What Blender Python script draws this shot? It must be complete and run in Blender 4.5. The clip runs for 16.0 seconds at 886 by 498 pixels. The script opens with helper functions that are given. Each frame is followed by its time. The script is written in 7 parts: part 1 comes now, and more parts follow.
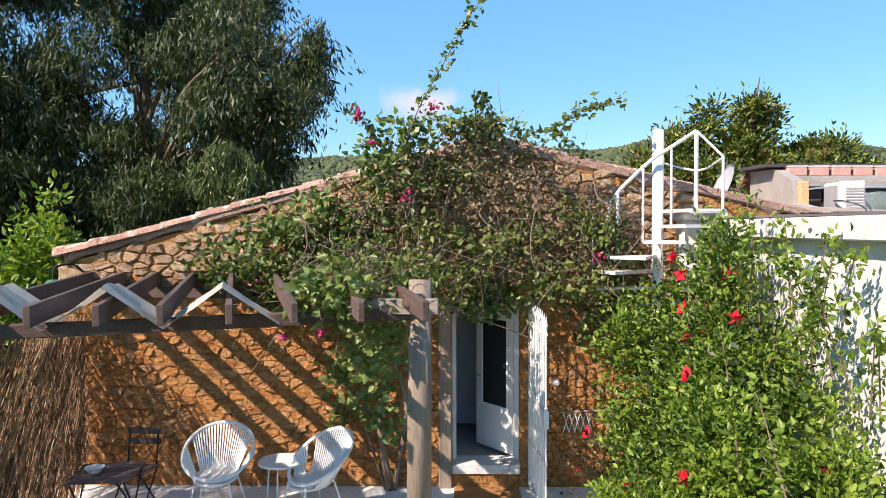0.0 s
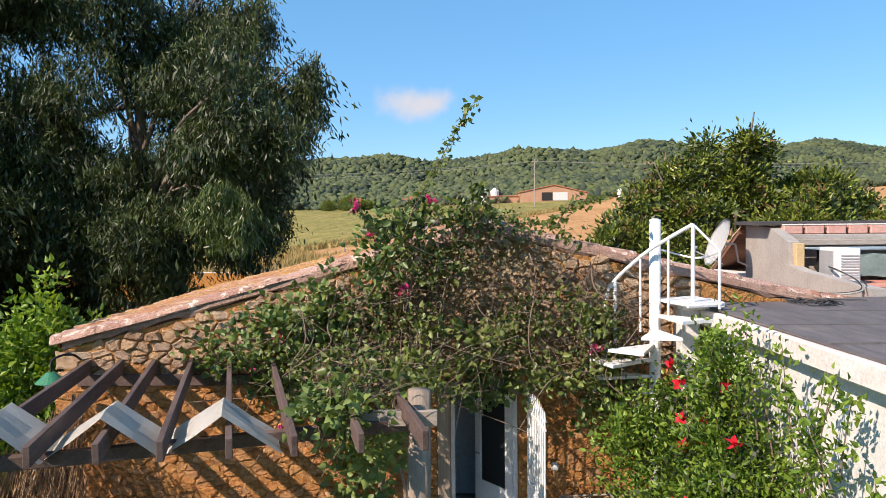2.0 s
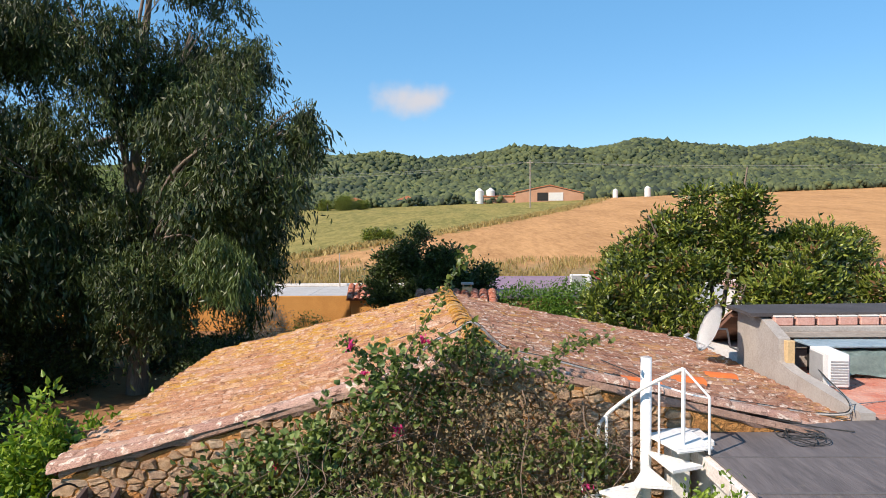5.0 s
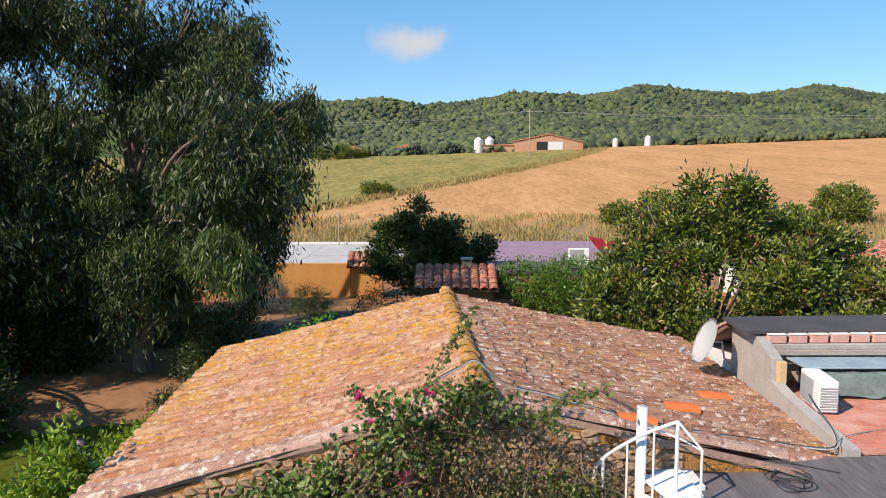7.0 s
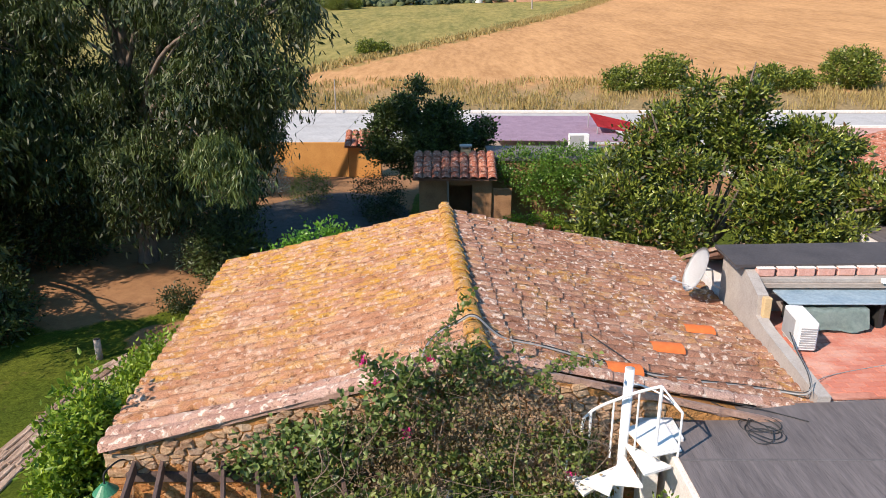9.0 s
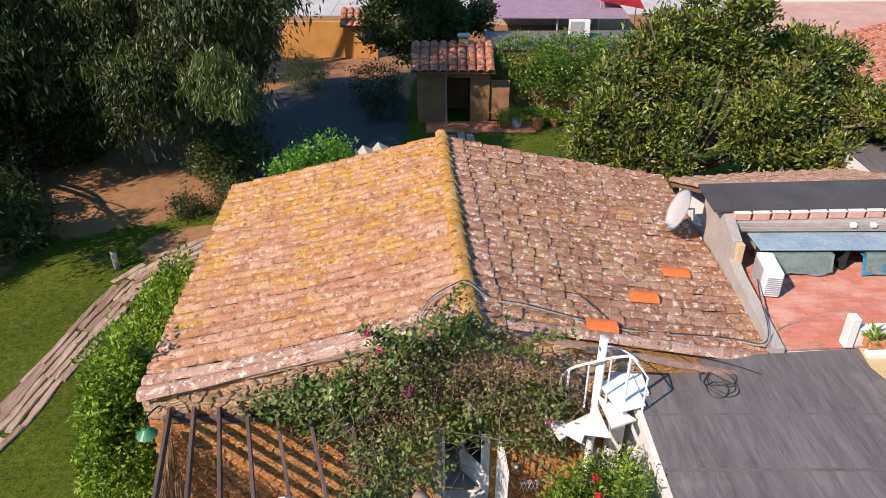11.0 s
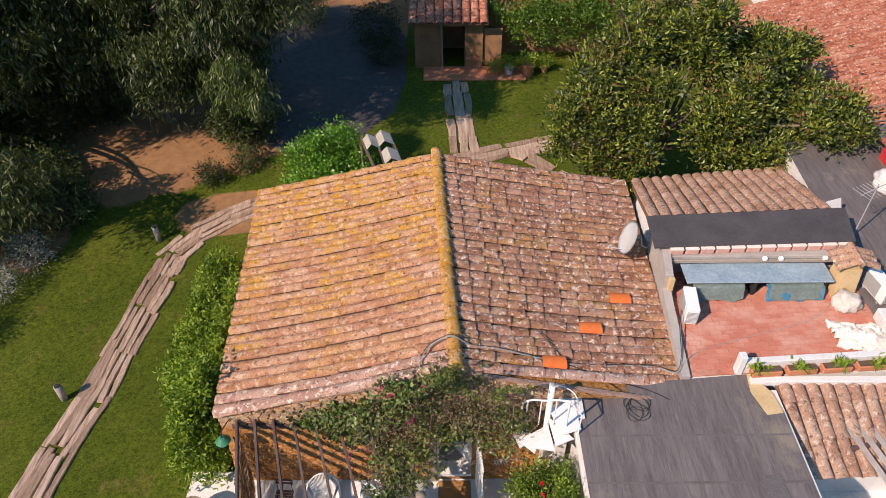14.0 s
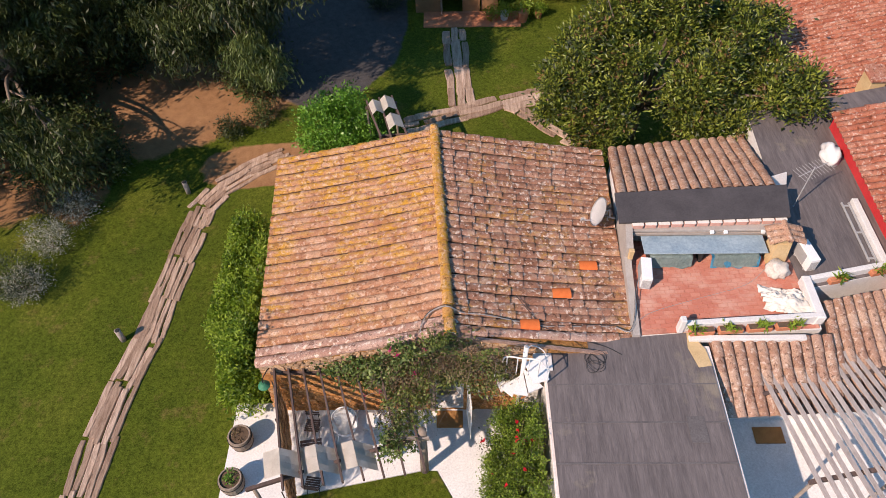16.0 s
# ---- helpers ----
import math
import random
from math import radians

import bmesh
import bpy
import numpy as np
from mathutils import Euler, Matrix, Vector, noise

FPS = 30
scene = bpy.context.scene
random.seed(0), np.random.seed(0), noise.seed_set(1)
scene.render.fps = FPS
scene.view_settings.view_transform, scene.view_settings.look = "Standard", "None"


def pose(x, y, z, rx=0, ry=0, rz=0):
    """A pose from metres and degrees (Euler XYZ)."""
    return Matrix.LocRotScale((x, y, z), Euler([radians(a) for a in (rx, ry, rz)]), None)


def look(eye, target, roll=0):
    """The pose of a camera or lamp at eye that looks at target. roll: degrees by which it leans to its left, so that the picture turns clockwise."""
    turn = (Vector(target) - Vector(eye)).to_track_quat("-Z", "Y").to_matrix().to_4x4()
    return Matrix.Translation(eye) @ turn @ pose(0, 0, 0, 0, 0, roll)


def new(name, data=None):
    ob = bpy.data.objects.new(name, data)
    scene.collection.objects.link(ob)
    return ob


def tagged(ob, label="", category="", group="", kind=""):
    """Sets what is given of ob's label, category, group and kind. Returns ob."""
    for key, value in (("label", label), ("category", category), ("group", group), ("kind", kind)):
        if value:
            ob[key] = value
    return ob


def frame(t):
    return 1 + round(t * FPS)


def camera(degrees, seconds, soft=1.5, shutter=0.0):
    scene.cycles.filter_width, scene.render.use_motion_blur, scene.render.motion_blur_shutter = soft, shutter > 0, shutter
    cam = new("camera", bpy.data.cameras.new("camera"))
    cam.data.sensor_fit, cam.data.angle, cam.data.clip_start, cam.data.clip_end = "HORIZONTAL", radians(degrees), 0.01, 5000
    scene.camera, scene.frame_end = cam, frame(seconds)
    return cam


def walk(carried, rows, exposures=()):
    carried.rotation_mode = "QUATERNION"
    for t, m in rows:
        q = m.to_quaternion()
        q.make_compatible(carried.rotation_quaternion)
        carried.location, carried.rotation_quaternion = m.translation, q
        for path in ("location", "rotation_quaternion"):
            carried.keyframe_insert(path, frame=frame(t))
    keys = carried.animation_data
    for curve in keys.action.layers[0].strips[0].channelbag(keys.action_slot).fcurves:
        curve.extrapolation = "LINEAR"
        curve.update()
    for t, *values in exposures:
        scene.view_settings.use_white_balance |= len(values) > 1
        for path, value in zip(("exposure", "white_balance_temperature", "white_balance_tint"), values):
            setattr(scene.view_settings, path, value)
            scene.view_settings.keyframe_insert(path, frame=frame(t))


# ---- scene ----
cam = camera(64.1, 16.0, soft=0.6)
PATH = [
    (0, 0.264, 0.579, 3.216, 1.03, -1.66, -0.10),
    (0.5, 0.246, 0.596, 3.462, 0.83, -1.75, -0.30),
    (1, 0.239, 0.580, 3.758, 0.69, -1.58, -0.50),
    (1.5, 0.243, 0.589, 4.047, 0.72, -1.63, -0.40),
    (2, 0.245, 0.595, 4.276, 0.69, -1.66, -0.50),
    (2.5, 0.259, 0.551, 4.534, 0.63, -1.72, -0.50),
    (3, 0.268, 0.544, 4.856, 0.57, -1.81, -0.60),
    (3.5, 0.269, 0.579, 5.184, 0.49, -1.86, -0.60),
    (4, 0.270, 0.564, 5.435, 0.43, -1.86, -0.50),
    (4.5, 0.286, 0.578, 5.654, 0.37, -1.95, -0.40),
    (5.6, 0.252, 0.528, 6.355, 0.30, -2.00, -0.27),
    (7, 0.207, 0.465, 7.247, 0.20, -6.31, -0.10),
    (7.5, 0.197, 0.509, 7.583, 0.17, -9.21, -0.10),
    (8, 0.166, 0.510, 7.968, 0.12, -12.24, -0.00),
    (8.5, 0.153, 0.534, 8.365, 0.03, -15.22, 0.00),
    (9, 0.184, 0.567, 8.721, 0.06, -18.00, 0.00),
    (9.5, 0.194, 0.559, 9.163, -0.03, -20.89, 0.10),
    (10, 0.244, 0.531, 9.699, 0.13, -23.83, -0.20),
    (10.2, 0.245, 0.537, 9.894, 0.09, -25.05, -0.30),
    (11.9, 0.297, 0.448, 11.850, 0.08, -35.50, -0.14),
    (12.3, 0.309, 0.427, 12.462, 0.07, -37.71, -0.10),
    (12.5, 0.322, 0.406, 12.800, 0.15, -38.30, -0.20),
    (13, 0.361, 0.334, 13.924, 0.19, -39.44, -0.30),
    (13.5, 0.402, 0.239, 15.084, 0.23, -40.66, -0.40),
    (14, 0.453, 0.122, 16.181, 0.23, -42.41, -0.60),
    (14.5, 0.500, 0.000, 17.228, 0.28, -44.59, -0.60),
    (15, 0.565, -0.116, 18.221, 0.42, -46.92, -0.80),
    (15.5, 0.594, -0.248, 19.206, 0.53, -49.28, -0.90),
    (16, 0.661, -0.424, 20.144, 0.78, -51.45, -1.10),
]
walk(cam, [(t, pose(x, y, z, 90 + pitch, 0, yaw) @ pose(0, 0, 0, 0, 0, roll)) for t, x, y, z, yaw, pitch, roll in PATH],
     exposures=((0, 0.74, 6500, 18.5), (1.5, 0.57, 6500, 17.5), (4.5, 0.41, 6500, 15), (7, 0.37, 6500, 15.5), (9.5, 0.52, 6500, 17.5), (13, 0.24, 6850, 22.5), (16, 0.20, 6950, 25.5)))

# ---- world, sun ----
SUN_WAY = Vector((1.0, 0.82, -1.08)).normalized()
world = bpy.data.worlds.new("sky")
scene.world = world
world.use_nodes = True
wn = world.node_tree.nodes
wl = world.node_tree.links
sky = wn.new("ShaderNodeTexSky")
sky.sky_type = "NISHITA"
sky.sun_disc = False
sky.sun_elevation = math.asin(-SUN_WAY.z)
sky.sun_rotation = math.atan2(-SUN_WAY.x, -SUN_WAY.y)
sky.air_density = 1.0
sky.dust_density = 0.15
sky.ozone_density = 2.7
wn["Background"].inputs["Strength"].default_value = 0.114
hue = wn.new("ShaderNodeHueSaturation")
hue.inputs["Saturation"].default_value = 1.25
wl.new(sky.outputs[0], hue.inputs["Color"])
# a dry summer sky: the clear blue holds nearly even from the zenith to low over the hills
even = wn.new("ShaderNodeMix")
even.data_type = "RGBA"
even.inputs["Factor"].default_value = 0.42
wl.new(hue.outputs[0], even.inputs["A"])
even.inputs["B"].default_value = (1.45, 4.05, 6.5, 1)
# one small fair-weather cloud over the hills
coord = wn.new("ShaderNodeTexCoord")
shift = wn.new("ShaderNodeMapping")
shift.vector_type = "POINT"
CLOUD = Vector((-0.035, 1.0, 0.176)).normalized()
shift.inputs["Location"].default_value = (-CLOUD.x / 0.046, -CLOUD.y / 0.2, -CLOUD.z / 0.026)
shift.inputs["Scale"].default_value = (1 / 0.046, 1 / 0.2, 1 / 0.026)
wl.new(coord.outputs["Generated"], shift.inputs["Vector"])
span = wn.new("ShaderNodeVectorMath")
span.operation = "LENGTH"
wl.new(shift.outputs[0], span.inputs[0])
wisp = wn.new("ShaderNodeTexNoise")
wisp.inputs["Scale"].default_value = 14
wisp.inputs["Detail"].default_value = 5
wl.new(coord.outputs["Generated"], wisp.inputs["Vector"])
add = wn.new("ShaderNodeMath")
add.operation = "MULTIPLY_ADD"
wl.new(wisp.outputs["Fac"], add.inputs[0])
add.inputs[1].default_value = 2.6
wl.new(span.outputs["Value"], add.inputs[2])
soft = wn.new("ShaderNodeMapRange")
soft.interpolation_type = "SMOOTHSTEP"
soft.inputs["From Min"].default_value = 2.5
soft.inputs["From Max"].default_value = 1.55
wl.new(add.outputs[0], soft.inputs["Value"])
haze = wn.new("ShaderNodeMix")
haze.data_type = "RGBA"
wl.new(soft.outputs[0], haze.inputs["Factor"])
wl.new(even.outputs["Result"], haze.inputs["A"])
haze.inputs["B"].default_value = (4.4, 4.6, 4.9, 1)
wl.new(haze.outputs["Result"], wn["Background"].inputs["Color"])
sun_data = bpy.data.lights.new("sun", "SUN")
sun_data.energy = 5.0
sun_data.angle = radians(0.55)
sun_data.color = (1.0, 0.87, 0.70)
sun = new("sun", sun_data)
sun.matrix_world = look((-40, -10, 40), Vector((-40, -10, 40)) + SUN_WAY)


# ---- materials ----
def mat(name, colour, rough=0.85, metal=0.0, spec=0.3):
    """A plain material and its node tree, to be enriched."""
    m = bpy.data.materials.new(name)
    m.use_nodes = True
    b = m.node_tree.nodes["Principled BSDF"]
    b.inputs["Base Color"].default_value = (*colour, 1)
    b.inputs["Roughness"].default_value = rough
    b.inputs["Metallic"].default_value = metal
    b.inputs["Specular IOR Level"].default_value = spec
    return m


def noise_node(m, scale, detail=5, rough=0.6, vec=None, stretch=None):
    n, l = m.node_tree.nodes, m.node_tree.links
    tex = n.new("ShaderNodeTexNoise")
    tex.inputs["Scale"].default_value = scale
    tex.inputs["Detail"].default_value = detail
    tex.inputs["Roughness"].default_value = rough
    if vec is None:
        vec = n.new("ShaderNodeNewGeometry").outputs["Position"]
    if stretch:
        mp = n.new("ShaderNodeMapping")
        mp.inputs["Scale"].default_value = stretch
        l.new(vec, mp.inputs["Vector"])
        vec = mp.outputs[0]
    l.new(vec, tex.inputs["Vector"])
    return tex.outputs["Fac"]


def ramp(m, fac, stops):
    n, l = m.node_tree.nodes, m.node_tree.links
    r = n.new("ShaderNodeValToRGB")
    e = r.color_ramp.elements
    while len(e) < len(stops):
        e.new(0.5)
    for el, (p, c) in zip(e, stops):
        el.position = p
        el.color = (*c, 1) if len(c) == 3 else c
    l.new(fac, r.inputs["Fac"])
    return r.outputs["Color"]


def mix(m, fac, a, b, mode="MIX"):
    n, l = m.node_tree.nodes, m.node_tree.links
    x = n.new("ShaderNodeMix")
    x.data_type = "RGBA"
    x.blend_type = mode
    for v, sock in ((fac, x.inputs["Factor"]), (a, x.inputs["A"]), (b, x.inputs["B"])):
        if isinstance(v, (int, float)):
            sock.default_value = v
        elif isinstance(v, tuple):
            sock.default_value = (*v, 1)
        else:
            l.new(v, sock)
    return x.outputs["Result"]


def maths(m, op, a, b=0.0):
    n, l = m.node_tree.nodes, m.node_tree.links
    x = n.new("ShaderNodeMath")
    x.operation = op
    x.use_clamp = True
    for v, sock in ((a, x.inputs[0]), (b, x.inputs[1])):
        if isinstance(v, (int, float)):
            sock.default_value = v
        else:
            l.new(v, sock)
    return x.outputs[0]


def base(m, colour):
    m.node_tree.links.new(colour, m.node_tree.nodes["Principled BSDF"].inputs["Base Color"])


def bump(m, height, strength=0.4, distance=0.02):
    n, l = m.node_tree.nodes, m.node_tree.links
    b = n.new("ShaderNodeBump")
    b.inputs["Strength"].default_value = strength
    b.inputs["Distance"].default_value = distance
    l.new(height, b.inputs["Height"])
    l.new(b.outputs[0], n["Principled BSDF"].inputs["Normal"])


def object_random(m):
    return m.node_tree.nodes.new("ShaderNodeObjectInfo").outputs["Random"]


def island_random(m):
    return m.node_tree.nodes.new("ShaderNodeNewGeometry").outputs["Random Per Island"]


def speckled(name, dark, light, scale=6, rough=0.85, fine=60, relief=0.4, distance=0.01, metal=0.0, stretch=None):
    """Two-scale mottling between two colours, with fine relief."""
    m = mat(name, light, rough, metal)
    big = noise_node(m, scale, 6, 0.65, stretch=stretch)
    small = noise_node(m, fine, 4, 0.7, stretch=stretch)
    c = ramp(m, big, [(0.32, dark), (0.68, light)])
    c = mix(m, 0.35, c, ramp(m, small, [(0.3, tuple(v * 0.55 for v in dark)), (0.7, tuple(min(1, v * 1.25) for v in light))]))
    base(m, c)
    bump(m, small, relief, distance)
    return m


def tile_material(name, tones, lichen, pale, island=False, cover=0.42, sharp=True):
    """Weathered clay roof tile: a tone of its own each, pale and yellow lichen blotches, sharp-edged or smeared."""
    m = mat(name, tones[1], 0.9, 0, 0.15)
    rnd = island_random(m) if island else object_random(m)
    c = ramp(m, rnd, [(i / (len(tones) - 1), t) for i, t in enumerate(tones)])
    big = noise_node(m, 2.2, 5, 0.65)
    c = mix(m, 0.35, c, ramp(m, big, [(0.3, tuple(v * 0.72 for v in tones[0])), (0.7, tones[-1])]))
    patch = noise_node(m, 0.75, 4, 0.62)
    spots = noise_node(m, 5.5 if sharp else 3.4, 8, 0.74, stretch=None if sharp else (0.75, 1.6, 1))
    if not sharp:
        axes = m.node_tree.nodes.new("ShaderNodeSeparateXYZ")
        m.node_tree.links.new(m.node_tree.nodes.new("ShaderNodeNewGeometry").outputs["Position"], axes.inputs[0])
        spread = m.node_tree.nodes.new("ShaderNodeMapRange")
        for key, v in (("From Min", 10.0), ("From Max", 15.5), ("To Min", -0.13), ("To Max", 0.09)):
            spread.inputs[key].default_value = v
        m.node_tree.links.new(axes.outputs["Y"], spread.inputs["Value"])
        patch = maths(m, "ADD", patch, spread.outputs[0])
    edge = [(0.47, (0, 0, 0)), (0.56, (1, 1, 1))] if sharp else [(0.44, (0, 0, 0)), (0.57, (1, 1, 1))]
    yel = maths(m, "MULTIPLY", ramp(m, spots, edge), ramp(m, patch, [(cover, (0.06,) * 3), (cover + 0.16, (1,) * 3)]))
    c = mix(m, maths(m, "MULTIPLY", yel, lichen), c, (0.53, 0.275, 0.03))
    bleach = noise_node(m, 3.0, 8, 0.72)
    c = mix(m, maths(m, "MULTIPLY", ramp(m, bleach, [(0.50, (0, 0, 0)), (0.66, (0.8,) * 3)]), pale), c, (0.62, 0.45, 0.33))
    white = noise_node(m, 9.0, 5, 0.62)
    c = mix(m, maths(m, "MULTIPLY", ramp(m, white, [(0.56, (0, 0, 0)), (0.61, (1, 1, 1) if sharp else (0.55,) * 3)]), pale), c, (0.80, 0.70, 0.60))
    soot = noise_node(m, 8.0, 6, 0.78)
    c = mix(m, ramp(m, soot, [(0.38, (0.85,) * 3), (0.46, (0, 0, 0))]), c, tuple(v * 0.36 for v in tones[0]))
    fine = noise_node(m, 60, 4, 0.75)
    c = mix(m, 0.6, c, ramp(m, fine, [(0.38, (0.22, 0.19, 0.17)), (0.55, (1.16, 1.14, 1.12))]), "MULTIPLY")
    base(m, c)
    bump(m, fine, 0.8, 0.016)
    return m


def leaf_material(name, dark, mid, light, gloss=0.35, through_leaf=0.35, tufts=0.9):
    m = mat(name, mid, 0.5, 0, 0.5)
    n, l = m.node_tree.nodes, m.node_tree.links
    c = ramp(m, island_random(m), [(0.0, dark), (0.55, mid), (1.0, light)])
    tuft = noise_node(m, tufts, 4, 0.6)
    c = mix(m, ramp(m, tuft, [(0.42, (0, 0, 0)), (0.68, (0.75, 0.75, 0.75))]), c, light)
    c = mix(m, ramp(m, tuft, [(0.30, (0.6, 0.6, 0.6)), (0.45, (0, 0, 0))]), c, dark)
    b = n["Principled BSDF"]
    b.inputs["Roughness"].default_value = gloss
    l.new(c, b.inputs["Base Color"])
    t = n.new("ShaderNodeBsdfTranslucent")
    l.new(mix(m, 1.0, c, (1.0, 1.0, 0.45), "MULTIPLY"), t.inputs["Color"])
    s = n.new("ShaderNodeMixShader")
    s.inputs[0].default_value = through_leaf
    l.new(b.outputs[0], s.inputs[1])
    l.new(t.outputs[0], s.inputs[2])
    l.new(s.outputs[0], n["Material Output"].inputs["Surface"])
    return m


M = {}
M["verge_mortar"] = speckled("pinkish_verge_mortar", (0.27, 0.16, 0.12), (0.48, 0.32, 0.25), 6, 0.95, 30, 0.9, 0.04)
M["stone"] = mat("ochre_stone", (0.42, 0.25, 0.11), 0.92, 0, 0.1)
_c = ramp(M["stone"], object_random(M["stone"]), [(0.0, (0.34, 0.16, 0.08)), (0.2, (0.66, 0.32, 0.11)), (0.4, (0.50, 0.34, 0.24)), (0.6, (0.74, 0.42, 0.165)), (0.8, (0.58, 0.25, 0.11)), (1.0, (0.78, 0.58, 0.38))])
_n, _k = noise_node(M["stone"], 16, 8, 0.75), noise_node(M["stone"], 4.5, 5, 0.65)
_c = mix(M["stone"], 0.45, _c, ramp(M["stone"], _n, [(0.38, (0.26, 0.11, 0.04)), (0.5, (0.64, 0.35, 0.13)), (0.60, (0.86, 0.58, 0.30))]))
_c = mix(M["stone"], ramp(M["stone"], _k, [(0.46, (0, 0, 0)), (0.58, (0.4,) * 3)]), _c, (0.68, 0.37, 0.135))
base(M["stone"], mix(M["stone"], 1.0, _c, (0.84, 0.735, 0.66), "MULTIPLY"))
bump(M["stone"], maths(M["stone"], "ADD", maths(M["stone"], "MULTIPLY", _n, 0.5), maths(M["stone"], "MULTIPLY", noise_node(M["stone"], 7.5, 6, 0.7), 0.5)), 1.0, 0.12)
m = M["stone_bare"] = mat("bare_brown_stone", (0.36, 0.25, 0.17), 0.92, 0, 0.1)
_c = ramp(m, object_random(m), [(0.0, (0.26, 0.15, 0.10)), (0.25, (0.50, 0.33, 0.21)), (0.5, (0.40, 0.28, 0.21)), (0.75, (0.60, 0.36, 0.19)), (1.0, (0.62, 0.49, 0.37))])
_n = noise_node(m, 14, 8, 0.75)
base(m, mix(m, 0.4, _c, ramp(m, _n, [(0.38, (0.20, 0.10, 0.06)), (0.5, (0.50, 0.32, 0.18)), (0.60, (0.76, 0.58, 0.40))])))
bump(m, _n, 1.0, 0.07)
M["mortar"] = speckled("ochre_mortar", (0.31, 0.133, 0.043), (0.52, 0.268, 0.089), 5, 0.95, 13, 1.0, 0.10)
# slope light balance is set in these tones: sunlit left lighter, right darker
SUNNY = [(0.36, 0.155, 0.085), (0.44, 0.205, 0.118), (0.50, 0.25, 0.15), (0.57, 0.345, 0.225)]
DIMMED = [(0.25, 0.112, 0.07), (0.33, 0.155, 0.10), (0.40, 0.195, 0.13), (0.48, 0.27, 0.19)]
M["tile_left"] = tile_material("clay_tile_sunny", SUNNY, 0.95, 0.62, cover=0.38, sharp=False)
M["tile_right"] = tile_material("clay_tile_dim", DIMMED, 0.55, 0.66, cover=0.46)
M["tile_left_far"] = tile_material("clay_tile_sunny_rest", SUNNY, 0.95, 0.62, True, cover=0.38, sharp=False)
M["tile_right_far"] = tile_material("clay_tile_dim_rest", DIMMED, 0.55, 0.66, True, cover=0.46)
M["tile_verge"] = tile_material("clay_tile_mauve", [(0.38, 0.205, 0.155), (0.46, 0.265, 0.205), (0.52, 0.32, 0.255), (0.58, 0.40, 0.33)], 0.10, 0.75, False, cover=0.5)
M["tile_pale"] = tile_material("clay_tile_pale", [(0.36, 0.185, 0.12), (0.45, 0.25, 0.165), (0.51, 0.295, 0.20), (0.57, 0.38, 0.28)], 0.1, 0.45, True)
M["tile_red"] = tile_material("clay_tile_red", [(0.33, 0.095, 0.055), (0.42, 0.13, 0.075), (0.48, 0.165, 0.10), (0.52, 0.23, 0.155)], 0.05, 0.45, True)
M["tile_old"] = tile_material("clay_tile_old", [(0.32, 0.165, 0.115), (0.40, 0.225, 0.16), (0.46, 0.285, 0.21), (0.54, 0.385, 0.30)], 0.1, 0.45, True)
M["tile_new"] = speckled("new_orange_tile", (0.62, 0.13, 0.03), (0.75, 0.19, 0.05), 8, 0.8, 60, 0.2)
M["ridge"] = tile_material("ridge_tile", [(0.48, 0.21, 0.06), (0.56, 0.27, 0.055), (0.58, 0.30, 0.09), (0.60, 0.42, 0.26)], 1.0, 0.3, False, 0.24, sharp=True)
# pans under the tiles are darkened: valley shade is put into their colour
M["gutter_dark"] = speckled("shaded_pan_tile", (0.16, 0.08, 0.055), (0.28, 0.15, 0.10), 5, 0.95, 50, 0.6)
M["pan_shade"] = speckled("shaded_valley_pan", (0.07, 0.04, 0.028), (0.16, 0.09, 0.06), 5, 0.95, 50, 0.6)
M["white"] = speckled("white_limewash", (0.60, 0.585, 0.565), (0.74, 0.725, 0.70), 2, 0.9, 30, 0.35)
M["white_paint"] = speckled("white_gloss_paint", (0.74, 0.74, 0.73), (0.82, 0.82, 0.81), 4, 0.45, 40, 0.1)
M["floor_white"] = speckled("white_painted_concrete", (0.66, 0.65, 0.64), (0.82, 0.81, 0.80), 1.2, 0.8, 18, 0.2)
M["felt"] = speckled("grey_roofing_felt", (0.098, 0.085, 0.085), (0.172, 0.149, 0.146), 1.6, 0.8, 5, 0.6, 0.03, 0, (2.4, 0.32, 1))
_m = M["felt"]
_b = _m.node_tree.nodes["Principled BSDF"].inputs["Base Color"].links[0].from_socket
_w = noise_node(_m, 1.3, 4, 0.6, stretch=(2.4, 0.5, 1))
_b = mix(_m, ramp(_m, _w, [(0.475, (0, 0, 0)), (0.50, (0.22,) * 3), (0.525, (0, 0, 0))]), _b, (0.06, 0.054, 0.056))
_b = mix(_m, ramp(_m, noise_node(_m, 0.45, 6, 0.7), [(0.60, (0, 0, 0)), (0.70, (0.6,) * 3)]), _b, (0.27, 0.23, 0.17))
base(_m, _b)
M["felt_lap"] = speckled("worn_felt_lap", (0.095, 0.086, 0.086), (0.155, 0.142, 0.142), 2, 0.85, 25, 0.3)
M["felt_black"] = speckled("black_roofing_felt", (0.050, 0.045, 0.047), (0.092, 0.082, 0.083), 1.2, 0.8, 30, 0.3)
M["render_grey"] = speckled("grey_cement_render", (0.29, 0.26, 0.235), (0.45, 0.415, 0.38), 1.6, 0.92, 35, 0.4)
M["red_paving"] = speckled("faded_red_paving", (0.33, 0.095, 0.06), (0.60, 0.30, 0.215), 1.7, 0.8, 9, 0.4)
M["pink_block"] = speckled("pink_brick_block", (0.50, 0.24, 0.19), (0.64, 0.40, 0.34), 6, 0.9, 50, 0.4)
M["rusty_edge"] = speckled("stained_white_edge", (0.64, 0.53, 0.47), (0.78, 0.745, 0.71), 3.5, 0.9, 30, 0.4)
